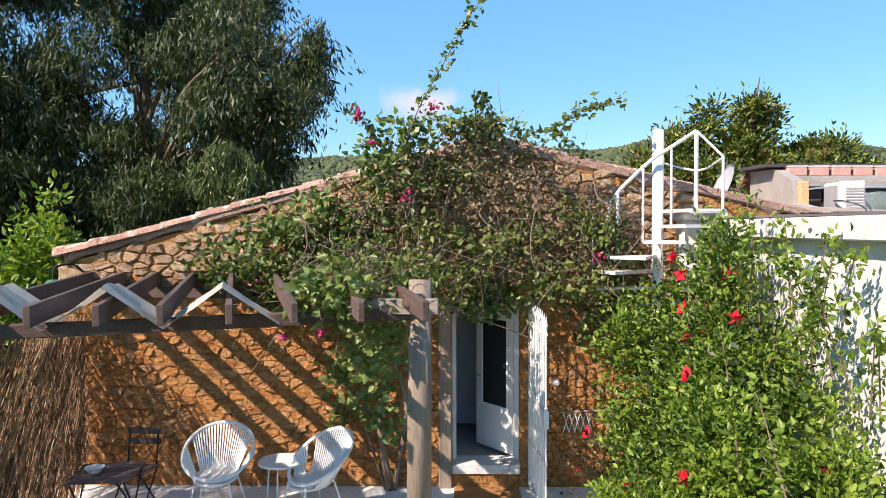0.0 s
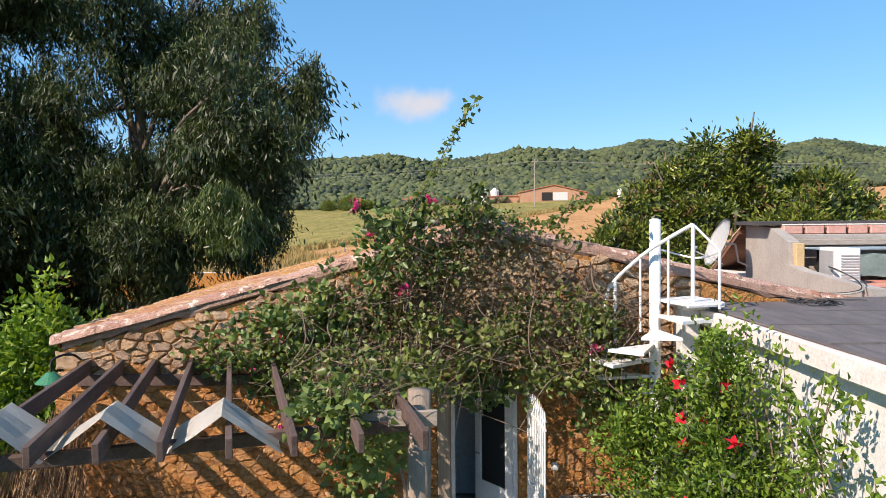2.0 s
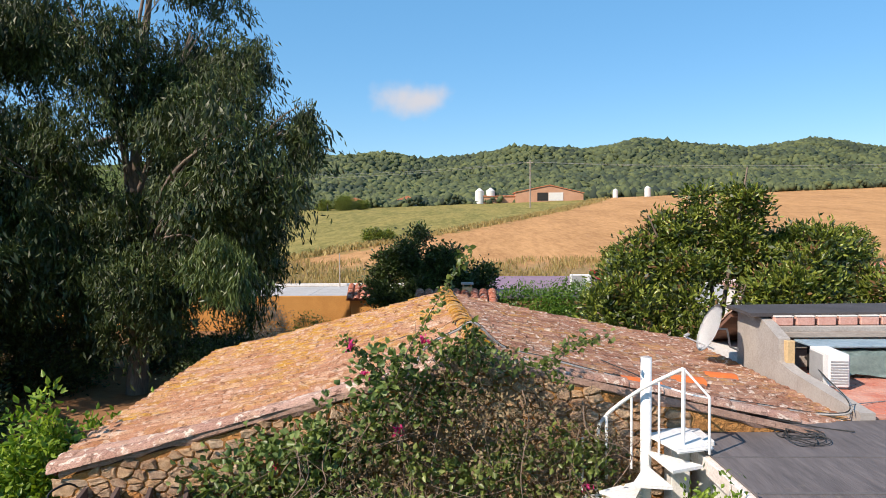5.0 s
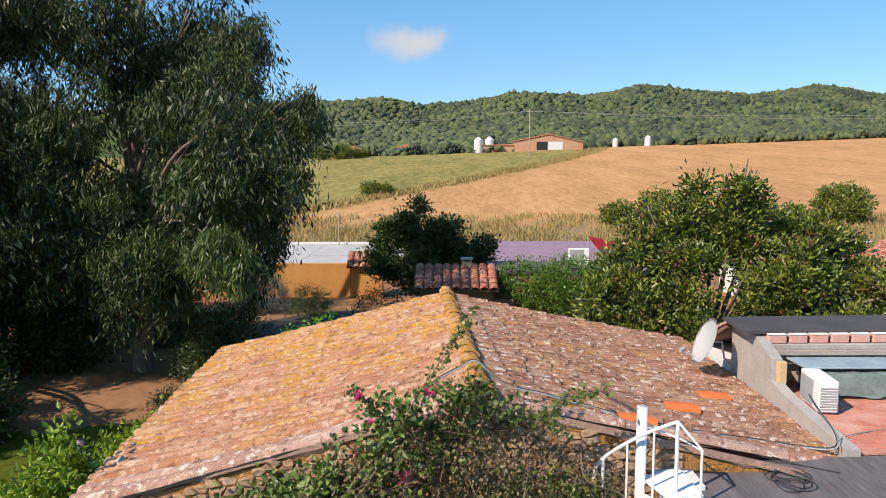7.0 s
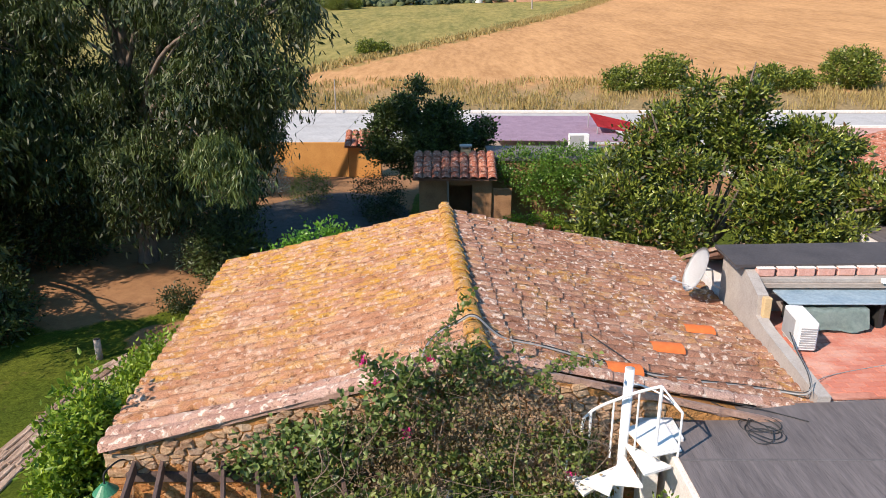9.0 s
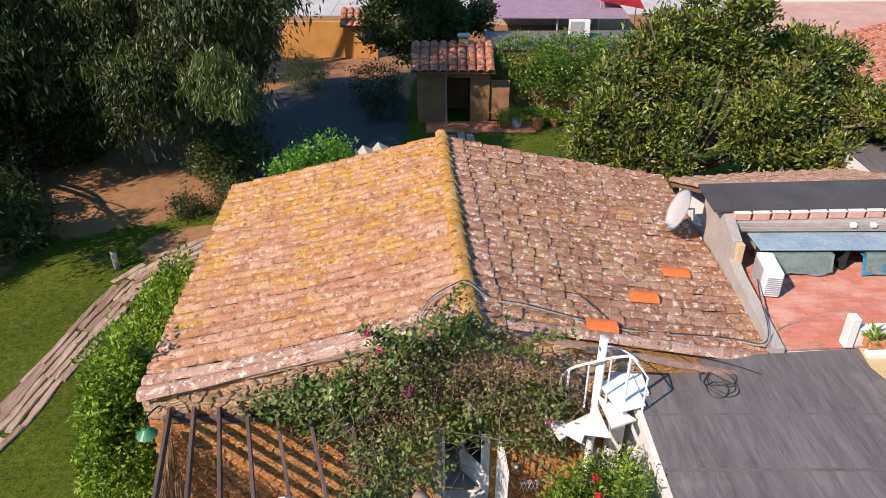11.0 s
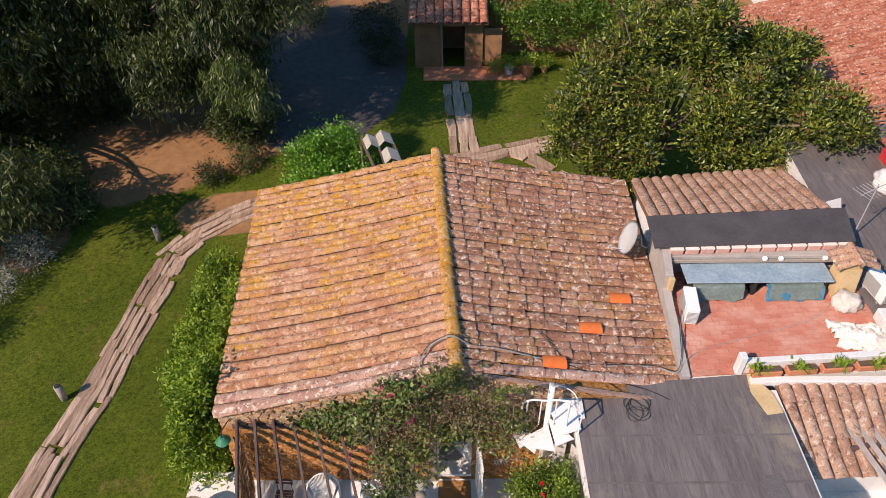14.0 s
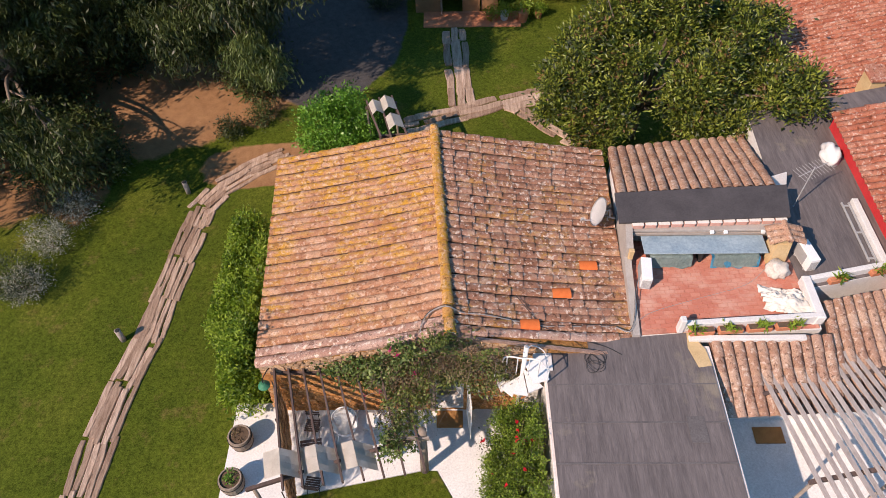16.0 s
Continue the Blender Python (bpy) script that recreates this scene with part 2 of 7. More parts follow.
M["wood_dark"] = speckled("weathered_brown_timber", (0.055, 0.036, 0.031), (0.155, 0.105, 0.09), 3, 0.85, 40, 0.6, 0.01, 0, (1, 0.15, 1))
M["wood_grey"] = speckled("silvered_timber", (0.24, 0.20, 0.17), (0.42, 0.36, 0.31), 3, 0.9, 40, 0.6, 0.01, 0, (0.2, 1, 1))
M["wood_post"] = speckled("grey_round_post", (0.17, 0.13, 0.10), (0.36, 0.29, 0.23), 4, 0.9, 35, 0.7, 0.01, 0, (1, 1, 0.12))
M["sleeper"] = speckled("old_railway_sleeper", (0.22, 0.13, 0.085), (0.64, 0.50, 0.40), 3.2, 0.95, 22, 1.0, 0.03, 0, (3.2, 0.28, 1))
_m = M["sleeper"]
base(_m, mix(_m, 1.0, _m.node_tree.nodes["Principled BSDF"].inputs["Base Color"].links[0].from_socket, ramp(_m, object_random(_m), [(0.0, (0.62, 0.55, 0.50)), (0.5, (0.95, 0.9, 0.86)), (1.0, (1.15, 1.12, 1.1))]), "MULTIPLY"))
M["steel_white"] = speckled("white_painted_steel", (0.72, 0.72, 0.71), (0.80, 0.80, 0.79), 3, 0.4, 30, 0.05)
M["plastic_white"] = speckled("white_plastic", (0.74, 0.74, 0.73), (0.80, 0.80, 0.79), 3, 0.5, 50, 0.05)
M["grey_plastic"] = speckled("grey_plastic", (0.30, 0.30, 0.30), (0.40, 0.40, 0.40), 3, 0.55, 50, 0.05)
M["dark"] = speckled("dark_recess", (0.02, 0.02, 0.02), (0.035, 0.034, 0.033), 3, 0.8, 40, 0.1)
M["cable_black"] = speckled("black_cable", (0.02, 0.02, 0.02), (0.05, 0.05, 0.05), 9, 0.6, 50, 0.1)
M["cable_grey"] = speckled("grey_conduit", (0.20, 0.20, 0.20), (0.36, 0.36, 0.35), 9, 0.6, 50, 0.1)
M["terracotta"] = speckled("terracotta", (0.42, 0.14, 0.07), (0.56, 0.23, 0.12), 5, 0.85, 40, 0.3)
M["ochre_wall"] = speckled("ochre_wall_paint", (0.42, 0.19, 0.05), (0.56, 0.28, 0.08), 1.2, 0.9, 20, 0.3)
M["tarp_blue"] = speckled("faded_blue_tarp", (0.17, 0.26, 0.33), (0.33, 0.42, 0.47), 2, 0.6, 12, 0.5, 0.03)
M["tarp_green"] = speckled("faded_green_sheet", (0.22, 0.32, 0.30), (0.36, 0.45, 0.42), 2, 0.75, 12, 0.5, 0.03)
M["tarp_bright"] = speckled("bright_blue_tarp", (0.05, 0.30, 0.52), (0.12, 0.45, 0.66), 3, 0.55, 12, 0.5, 0.03)
M["canvas"] = speckled("cream_canvas", (0.62, 0.57, 0.50), (0.76, 0.72, 0.66), 3, 0.9, 80, 0.3)
M["red_wall"] = speckled("crimson_wall_paint", (0.45, 0.025, 0.03), (0.60, 0.05, 0.05), 2, 0.8, 30, 0.2)
M["beige"] = speckled("beige_render", (0.48, 0.33, 0.16), (0.62, 0.46, 0.26), 2, 0.9, 30, 0.4)
M["plaster"] = speckled("pale_plaster_lump", (0.50, 0.45, 0.40), (0.68, 0.64, 0.58), 4, 0.95, 20, 0.8, 0.04)
M["coir"] = speckled("brown_coir_mat", (0.30, 0.14, 0.05), (0.44, 0.22, 0.08), 5, 1.0, 90, 0.8)
M["bark"] = speckled("grey_brown_bark", (0.10, 0.075, 0.058), (0.28, 0.215, 0.17), 4, 0.95, 18, 0.9, 0.03, 0, (1, 1, 0.2))
M["twig"] = speckled("dry_twig", (0.11, 0.075, 0.05), (0.27, 0.20, 0.15), 6, 0.95, 40, 0.5)
M["brush"] = leaf_material("heather_brushwood", (0.15, 0.08, 0.045), (0.33, 0.20, 0.115), (0.62, 0.43, 0.28), 0.9, 0.5, 7.0)
M["wood_slat"] = speckled("grey_slat_timber", (0.27, 0.225, 0.20), (0.48, 0.42, 0.385), 3, 0.9, 40, 0.6, 0.01, 0, (1, 0.2, 1))
M["glass"] = mat("window_glass", (0.03, 0.035, 0.04), 0.06, 0.0, 0.6)
M["soil"] = speckled("dark_soil", (0.07, 0.045, 0.03), (0.15, 0.10, 0.065), 6, 0.98, 40, 0.8)
M["petal_red"] = leaf_material("red_petal", (0.50, 0.008, 0.02), (0.66, 0.014, 0.035), (0.74, 0.03, 0.05), 0.6, 0.3)
M["petal_pink"] = leaf_material("magenta_bract", (0.55, 0.02, 0.16), (0.70, 0.04, 0.25), (0.78, 0.09, 0.32), 0.7, 0.4)
M["leaf_hibiscus"] = leaf_material("hibiscus_leaf", (0.024, 0.060, 0.007), (0.098, 0.190, 0.018), (0.30, 0.41, 0.055), 0.42, 0.38, 3.2)
M["leaf_creeper"] = leaf_material("creeper_leaf", (0.035, 0.062, 0.014), (0.095, 0.145, 0.03), (0.24, 0.28, 0.075), 0.42, 0.32)
M["leaf_dry"] = leaf_material("dry_creeper_leaf", (0.075, 0.048, 0.03), (0.16, 0.105, 0.06), (0.30, 0.23, 0.12), 0.7, 0.25)
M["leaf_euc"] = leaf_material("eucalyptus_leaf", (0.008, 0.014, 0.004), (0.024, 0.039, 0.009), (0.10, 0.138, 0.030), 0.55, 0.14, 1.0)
M["leaf_young"] = leaf_material("young_eucalyptus_leaf", (0.030, 0.048, 0.014), (0.072, 0.11, 0.028), (0.17, 0.22, 0.065), 0.4, 0.28, 1.4)
M["leaf_brown"] = leaf_material("rusty_leaf_underside", (0.09, 0.045, 0.015), (0.18, 0.095, 0.035), (0.30, 0.18, 0.075), 0.55, 0.25)
M["leaf_lemon"] = leaf_material("glossy_broad_leaf", (0.022, 0.044, 0.006), (0.072, 0.118, 0.014), (0.30, 0.335, 0.055), 0.34, 0.24, 2.4)
M["leaf_ivy"] = leaf_material("broad_creeper_leaf", (0.045, 0.09, 0.02), (0.11, 0.175, 0.045), (0.26, 0.33, 0.10), 0.42, 0.32)
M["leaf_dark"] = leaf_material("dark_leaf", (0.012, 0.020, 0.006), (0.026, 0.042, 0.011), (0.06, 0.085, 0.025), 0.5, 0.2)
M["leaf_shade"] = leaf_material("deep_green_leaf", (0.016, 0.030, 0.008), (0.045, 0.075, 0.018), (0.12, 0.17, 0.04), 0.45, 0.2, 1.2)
M["leaf_hedge"] = leaf_material("hedge_leaf", (0.042, 0.095, 0.008), (0.155, 0.27, 0.022), (0.34, 0.46, 0.055), 0.42, 0.4)
M["leaf_bright"] = leaf_material("bright_creeper_leaf", (0.05, 0.15, 0.015), (0.11, 0.29, 0.03), (0.22, 0.44, 0.06), 0.4, 0.38)
M["leaf_bush"] = leaf_material("garden_creeper_leaf", (0.03, 0.08, 0.01), (0.075, 0.17, 0.018), (0.19, 0.32, 0.045), 0.42, 0.32, 1.2)
M["leaf_silver"] = leaf_material("silver_shrub_leaf", (0.14, 0.15, 0.12), (0.26, 0.27, 0.23), (0.40, 0.40, 0.36), 0.7, 0.2)
M["leaf_grass"] = leaf_material("dry_grass_blade", (0.22, 0.15, 0.05), (0.36, 0.25, 0.09), (0.46, 0.36, 0.15), 0.8, 0.3)
# greens are greyed and blued: distance haze is put into the canopy colour
M["leaf_wood"] = leaf_material("hazed_woodland_canopy", (0.018, 0.030, 0.020), (0.044, 0.064, 0.031), (0.115, 0.135, 0.048), 0.9, 0.0, 0.022)


# ---- mesh helpers ----
def mesh_of(name, verts, faces, material=None, smooth=False):
    me = bpy.data.meshes.new(name)
    me.from_pydata([tuple(v) for v in verts], [], [tuple(f) for f in faces])
    me.update()
    if material:
        me.materials.append(material)
    if smooth:
        me.polygons.foreach_set("use_smooth", [True] * len(me.polygons))
    return me


def link(name, me, parent=None, label="", kind=""):
    ob = new(name, me)
    if parent is not None:
        ob.parent = parent
    return tagged(ob, label, "", "", kind)


def part(name, bm, material, parent, label="", smooth=False, kind=""):
    me = bpy.data.meshes.new(name)
    bm.to_mesh(me)
    bm.free()
    me.materials.append(material)
    if smooth:
        me.polygons.foreach_set("use_smooth", [True] * len(me.polygons))
    return link(name, me, parent, label, kind)


def thing(name, label, category, at=(0, 0, 0), turn=0, group="", kind=""):
    ob = new(name)
    ob.empty_display_size = 0.1
    ob.matrix_basis = pose(*at, 0, 0, turn)
    return tagged(ob, label, category, group, kind)


def box_into(bm, x0, x1, y0, y1, z0, z1, bevel=0.0, m=None):
    vs = [bm.verts.new(p) for p in ((x0, y0, z0), (x1, y0, z0), (x1, y1, z0), (x0, y1, z0), (x0, y0, z1), (x1, y0, z1), (x1, y1, z1), (x0, y1, z1))]
    fs = [bm.faces.new([vs[i] for i in f]) for f in ((3, 2, 1, 0), (4, 5, 6, 7), (0, 1, 5, 4), (1, 2, 6, 5), (2, 3, 7, 6), (3, 0, 4, 7))]
    if bevel:
        es = {e for f in fs for e in f.edges}
        r = bmesh.ops.bevel(bm, geom=list(es), offset=bevel, segments=1, affect="EDGES")
        vs = list({v for f in r["faces"] for v in f.verts} | {v for v in vs if v.is_valid})
    if m is not None:
        bmesh.ops.transform(bm, matrix=m, verts=[v for v in vs if v.is_valid])
    return bm


def box(x0, x1, y0, y1, z0, z1, bevel=0.0, m=None):
    return box_into(bmesh.new(), x0, x1, y0, y1, z0, z1, bevel, m)


def rod_into(bm, a, b, r0, r1=None, seg=8):
    a, b = Vector(a), Vector(b)
    r1 = r0 if r1 is None else r1
    d = (b - a).normalized()
    u = d.orthogonal().normalized()
    w = d.cross(u)
    ra = [bm.verts.new(a + (u * math.cos(t) + w * math.sin(t)) * r0) for t in [2 * math.pi * i / seg for i in range(seg)]]
    rb = [bm.verts.new(b + (u * math.cos(t) + w * math.sin(t)) * r1) for t in [2 * math.pi * i / seg for i in range(seg)]]
    for i in range(seg):
        bm.faces.new((ra[i], ra[(i + 1) % seg], rb[(i + 1) % seg], rb[i]))
    bm.faces.new(ra[::-1])
    bm.faces.new(rb)
    return bm


def rod(a, b, r0, r1=None, seg=8):
    return rod_into(bmesh.new(), a, b, r0, r1, seg)


def tube(points, r, seg=6, taper=1.0):
    """A bent tube through points."""
    bm = bmesh.new()
    pts = [Vector(p) for p in points]
    rings = []
    u = None
    for i, p in enumerate(pts):
        d = (pts[min(i + 1, len(pts) - 1)] - pts[max(i - 1, 0)]).normalized()
        u = d.orthogonal().normalized() if u is None else (u - d * u.dot(d)).normalized()
        w = d.cross(u)
        rr = r * (1 + (taper - 1) * i / max(1, len(pts) - 1))
        rings.append([bm.verts.new(p + (u * math.cos(t) + w * math.sin(t)) * rr) for t in [2 * math.pi * k / seg for k in range(seg)]])
    for a, b in zip(rings, rings[1:]):
        for k in range(seg):
            bm.faces.new((a[k], a[(k + 1) % seg], b[(k + 1) % seg], b[k]))
    bm.faces.new(rings[0][::-1])
    bm.faces.new(rings[-1])
    return bm


def spline(points, n=8):
    """Catmull-Rom points through the given ones."""
    p = [Vector(q) for q in points]
    p = [2 * p[0] - p[1]] + p + [2 * p[-1] - p[-2]]
    out = []
    for i in range(1, len(p) - 2):
        for k in range(n):
            t = k / n
            a, b, c, d = p[i - 1], p[i], p[i + 1], p[i + 2]
            out.append(0.5 * ((2 * b) + (c - a) * t + (2 * a - 5 * b + 4 * c - d) * t * t + (3 * b - a - 3 * c + d) * t ** 3))
    out.append(p[-2])
    return out


def quad_slab(corners, thick):
    """A slab over four corners (counter-clockwise seen from above), of that thickness downwards."""
    bm = bmesh.new()
    top = [bm.verts.new(c) for c in corners]
    low = [bm.verts.new((c[0], c[1], c[2] - thick)) for c in corners]
    bm.faces.new(top)
    bm.faces.new(low[::-1])
    for i in range(len(top)):
        j = (i + 1) % len(top)
        bm.faces.new((top[i], low[i], low[j], top[j]))
    bmesh.ops.recalc_face_normals(bm, faces=bm.faces)
    return bm


RNG = np.random.default_rng(7)


def leaves_mesh(name, centres, axes, length, width, material, fold=0.25, vary=0.35, full=False):
    """Folded pointed leaves, one island each: centre (n,3), direction (n,3). full: with shoulders, for leaves seen near."""
    n = len(centres)
    a = axes / np.maximum(np.linalg.norm(axes, axis=1, keepdims=True), 1e-6)
    r = RNG.normal(size=(n, 3))
    s = np.cross(a, r)
    s /= np.maximum(np.linalg.norm(s, axis=1, keepdims=True), 1e-6)
    up = np.cross(a, s)
    k = (1 + vary * RNG.uniform(-1, 1, (n, 1)))
    ln, wd = length * k, width * k
    if full:
        pts = ((-0.5, 0, 0), (-0.16, 0.48, 1), (0.16, 0.33, 0.9), (0.5, 0, -0.4), (0.16, -0.33, 0.9), (-0.16, -0.48, 1))
        quads = np.array([0, 1, 2, 3, 0, 3, 4, 5])
    else:
        pts = ((-0.5, 0, 0), (0, 0.5, 1), (0.5, 0, 0), (0, -0.5, 1))
        quads = np.array([0, 1, 2, 3])
    p = len(pts)
    v = np.empty((n, p, 3))
    for i, (u, w, f) in enumerate(pts):
        v[:, i] = centres + a * ln * u + s * wd * w + up * wd * fold * f
    loops = (quads[None] + (np.arange(n) * p)[:, None]).reshape(-1).astype(np.int32)
    me = bpy.data.meshes.new(name)
    me.vertices.add(n * p)
    me.vertices.foreach_set("co", v.reshape(-1))
    me.loops.add(len(loops))
    me.loops.foreach_set("vertex_index", loops)
    me.polygons.add(len(loops) // 4)
    me.polygons.foreach_set("loop_start", np.arange(0, len(loops), 4, dtype=np.int32))
    me.polygons.foreach_set("loop_total", np.full(len(loops) // 4, 4, dtype=np.int32))
    me.update(calc_edges=True)
    me.materials.append(material)
    return me


def crown_points(blobs, clumps, per, spread, shell=0.55, squash=0.8):
    """Leaf centres in small clumps spread over ellipsoids (centre, radii), denser towards the outside. Returns centres and outward ways."""
    vol = np.array([np.prod(b[1]) ** (2 / 3) for b in blobs])
    counts = np.maximum(1, (clumps * vol / vol.sum()).astype(int))
    cs, outs = [], []
    for (c, rad), k in zip(blobs, counts):
        d = RNG.normal(size=(k, 3))
        d /= np.linalg.norm(d, axis=1, keepdims=True)
        rr = shell + (1 - shell) * RNG.uniform(0, 1, (k, 1)) ** 0.6
        rr *= 1 + 0.16 * RNG.normal(size=(k, 1))
        cc = np.array(c) + d * rr * np.array(rad)
        m = RNG.integers(int(per * 0.5), int(per * 1.5) + 1, k)
        rep = np.repeat(np.arange(k), m)
        size = spread * RNG.uniform(0.6, 1.4, (k, 1))
        off = RNG.normal(size=(len(rep), 3)) * np.array([1, 1, squash]) * size[rep] * 0.5
        cs.append(cc[rep] + off)
        outs.append(d[rep] * 0.5 + off / np.maximum(np.linalg.norm(off, axis=1, keepdims=True), 1e-6))
    return np.concatenate(cs), np.concatenate(outs)


def broken(blobs, k=7, f=0.5, seed=1):
    """Splits each ellipsoid into smaller ones near its shell, so that a crown gets masses and gaps."""
    rr = np.random.default_rng(seed)
    out = []
    for c, r in blobs:
        for i in range(k):
            d = rr.normal(size=3)
            d /= np.linalg.norm(d)
            g = f * rr.uniform(0.65, 1.25)
            out.append((tuple(np.array(c) + d * np.array(r) * (1 - g * 0.75)), tuple(np.array(r) * g * np.array([1, 1, 0.9]))))
    return out


def foliage(name, blobs, clumps, per, spread, length, width, material, parent=None, hang=0.0, rise=0.2, floor=None, shell=0.55, label="", keep=None, wild=0.7, squash=0.8, full=False):
    c, o = crown_points(blobs, clumps, per, spread, shell, squash)
    if floor is not None:
        ok = c[:, 2] > floor
        c, o = c[ok], o[ok]
    if keep is not None:
        ok = keep(c)
        c, o = c[ok], o[ok]
    ax = o + RNG.normal(size=o.shape) * wild + np.array([0, 0, rise - hang])
    return link(name, leaves_mesh(name, c, ax, length, width, material, full=full), parent, label)


def branchy(base_at, tips, r0, material, parent, name="trunk", seg=7, bend=0.3):
    """A tapered trunk with limbs that reach the tips."""
    bm = bmesh.new()
    b = Vector(base_at)
    for tip, rad in tips:
        tip = Vector(tip)
        mid = b.lerp(tip, 0.5) + Vector((RNG.normal() * bend, RNG.normal() * bend, 0.1 * (tip - b).length))
        pts = spline([b, mid, tip], 5)
        t = tube(pts, rad, seg, 0.25)
        me = bpy.data.meshes.new("tmp")
        t.to_mesh(me)
        t.free()
        bm.from_mesh(me)
        bpy.data.meshes.remove(me)
    return part(name, bm, material, parent, smooth=True)


# ---- ground ----
def smooth(a, b, x):
    t = np.clip((x - a) / (b - a), 0, 1)
    return t * t * (3 - 2 * t)


HILL_AZ = np.array([-1.2, -0.6, -0.17, -0.04, 0.02, 0.095, 0.15, 0.20, 0.268, 0.35, 0.424, 0.512, 0.60, 0.9, 1.4])
HILL_UP = np.array([0.07, 0.085, 0.095, 0.087, 0.094, 0.107, 0.104, 0.101, 0.113, 0.108, 0.104, 0.111, 0.103, 0.095, 0.08])


def height(x, y):
    """The lie of the land: level round the house, a rising field behind, wooded hills beyond."""
    x, y = np.asarray(x, float), np.asarray(y, float)
    z = -0.30 - 0.40 * smooth(-3.5, -9.0, x) * smooth(26, 20, y)
    f = np.clip((y - 72) / 258, 0, None)
    top = 17 + np.clip(x - 40, -90, 200) * 0.035
    z = z + np.minimum(f, 1.0) * top + np.clip(f - 1, 0, 0.25) * -8
    az = x / np.maximum(y, 1)
    up = np.interp(az, HILL_AZ, HILL_UP)
    s = smooth(330, 900, y)
    z = z * (1 - s) + s * (up * 900 + 1) * (1 - 0.25 * smooth(900, 1800, y))
    z = z + s * (9 * np.sin(x / 61 + y / 83) * np.sin(x / 97 - y / 71) + 5 * np.sin(x / 23 + 1.3) * np.sin(y / 31)) * smooth(900, 700, y)
    return z


xs = np.unique(np.concatenate([np.linspace(-1500, -120, 40), np.linspace(-120, -26, 34), np.linspace(-26, 26, 131), np.linspace(26, 160, 50), np.linspace(160, 1500, 50)]))
ys = np.unique(np.concatenate([np.linspace(-300, -10, 12), np.linspace(-10, 60, 176), np.linspace(60, 340, 110), np.linspace(340, 1000, 60), np.linspace(1000, 2400, 12)]))
gx, gy = np.meshgrid(xs, ys)
gz = height(gx, gy)
nx, ny = len(xs), len(ys)
idx = np.arange(nx * ny).reshape(ny, nx)
gf = np.stack([idx[:-1, :-1], idx[:-1, 1:], idx[1:, 1:], idx[1:, :-1]], -1).reshape(-1, 4)
ground_me = mesh_of("ground", np.stack([gx, gy, gz], -1).reshape(-1, 3).tolist(), gf.tolist(), None, True)
fx, fy = gx.reshape(-1), gy.reshape(-1)
wob = 1.2 * np.sin(fx * 0.9) * np.cos(fy * 0.7) + 0.7 * np.sin(fx * 2.1 + fy * 1.7)
# bare earth under the big tree, and the way up to it
dirt = smooth(1.15, 0.85, np.hypot((fx + 12.5) / 7.5, (fy - 27.5) / 6.0) + 0.05 * wob)
dirt = np.maximum(dirt, smooth(1.2, 0.9, np.hypot((fx + 7.2) / 2.4, (fy - 20.6) / 1.2) + 0.05 * wob))
dirt = np.maximum(dirt, smooth(36, 40, fy + 0.4 * wob) * (fy < 74))
dirt = np.maximum(dirt, smooth(33.0, 34.5, fy + 0.3 * wob) * (fx < -1.5) * (fy < 74))
dirt = np.maximum(dirt, smooth(-12.5, -14.0, fx + 0.4 * wob) * smooth(16.5, 18.5, fy + 0.4 * wob) * (fy < 74))
# worn earth beside the sleepers
path_x = np.interp(fy, [4, 10, 16, 19, 20.6], [-10.25, -10.1, -9.35, -8.95, -7.6])
dirt = np.maximum(dirt, 0.34 * smooth(0.95, 0.6, np.abs(fx - path_x)) * (fy < 20.5) * (fy > 3))
# gravel drive
drive = smooth(1.1, 0.93, np.hypot((fx + 5.3) / 4.0, (fy - 31.2) / 7.0) + 0.02 * wob)
lawn = (1 - np.maximum(dirt, drive)) * (fy < 74)
edge_x = np.interp(fy, [74, 102, 128, 168, 236, 320], [-34, -20, -8.7, 8.4, 38, 70])
far = (fy >= 70)
green = far * smooth(4, -4, fx - edge_x + 2 * wob) * (fy < 345)
verge = far * smooth(97, 80, fy + 3 * wob)
straw = far * (1 - green) * (fy < 345)
wood = smooth(335, 350, fy)
for nm, (r, g, b) in (("zone_near", (lawn, dirt, drive)), ("zone_far", (straw, green, wood)), ("zone_edge", (verge, verge, verge))):
    at = ground_me.color_attributes.new(nm, "FLOAT_COLOR", "POINT")
    at.data.foreach_set("color", np.stack([r, g, b, np.ones_like(fx)], -1).astype(np.float32).reshape(-1))
m = M["ground"] = mat("ground", (0.2, 0.2, 0.1), 0.97, 0, 0.1)
_n, _l = m.node_tree.nodes, m.node_tree.links


def zone(name):
    a = _n.new("ShaderNodeAttribute")
    a.attribute_name = name
    s = _n.new("ShaderNodeSeparateColor")
    _l.new(a.outputs["Color"], s.inputs[0])
    return s.outputs


zn, zf, ze = zone("zone_near"), zone("zone_far"), zone("zone_edge")
fine, mid_n, big_n, huge = noise_node(m, 28, 6, 0.75), noise_node(m, 3.0, 5, 0.6), noise_node(m, 0.35, 5, 0.6), noise_node(m, 0.03, 6, 0.6)
c_lawn = mix(m, 0.5, ramp(m, big_n, [(0.36, (0.036, 0.060, 0.004)), (0.5, (0.062, 0.088, 0.006)), (0.64, (0.105, 0.118, 0.014))]), ramp(m, fine, [(0.38, (0.018, 0.036, 0.003)), (0.6, (0.115, 0.140, 0.018))]))
c_lawn = mix(m, ramp(m, noise_node(m, 1.1, 6, 0.72), [(0.56, (0, 0, 0)), (0.70, (0.55,) * 3)]), c_lawn, (0.17, 0.115, 0.04))
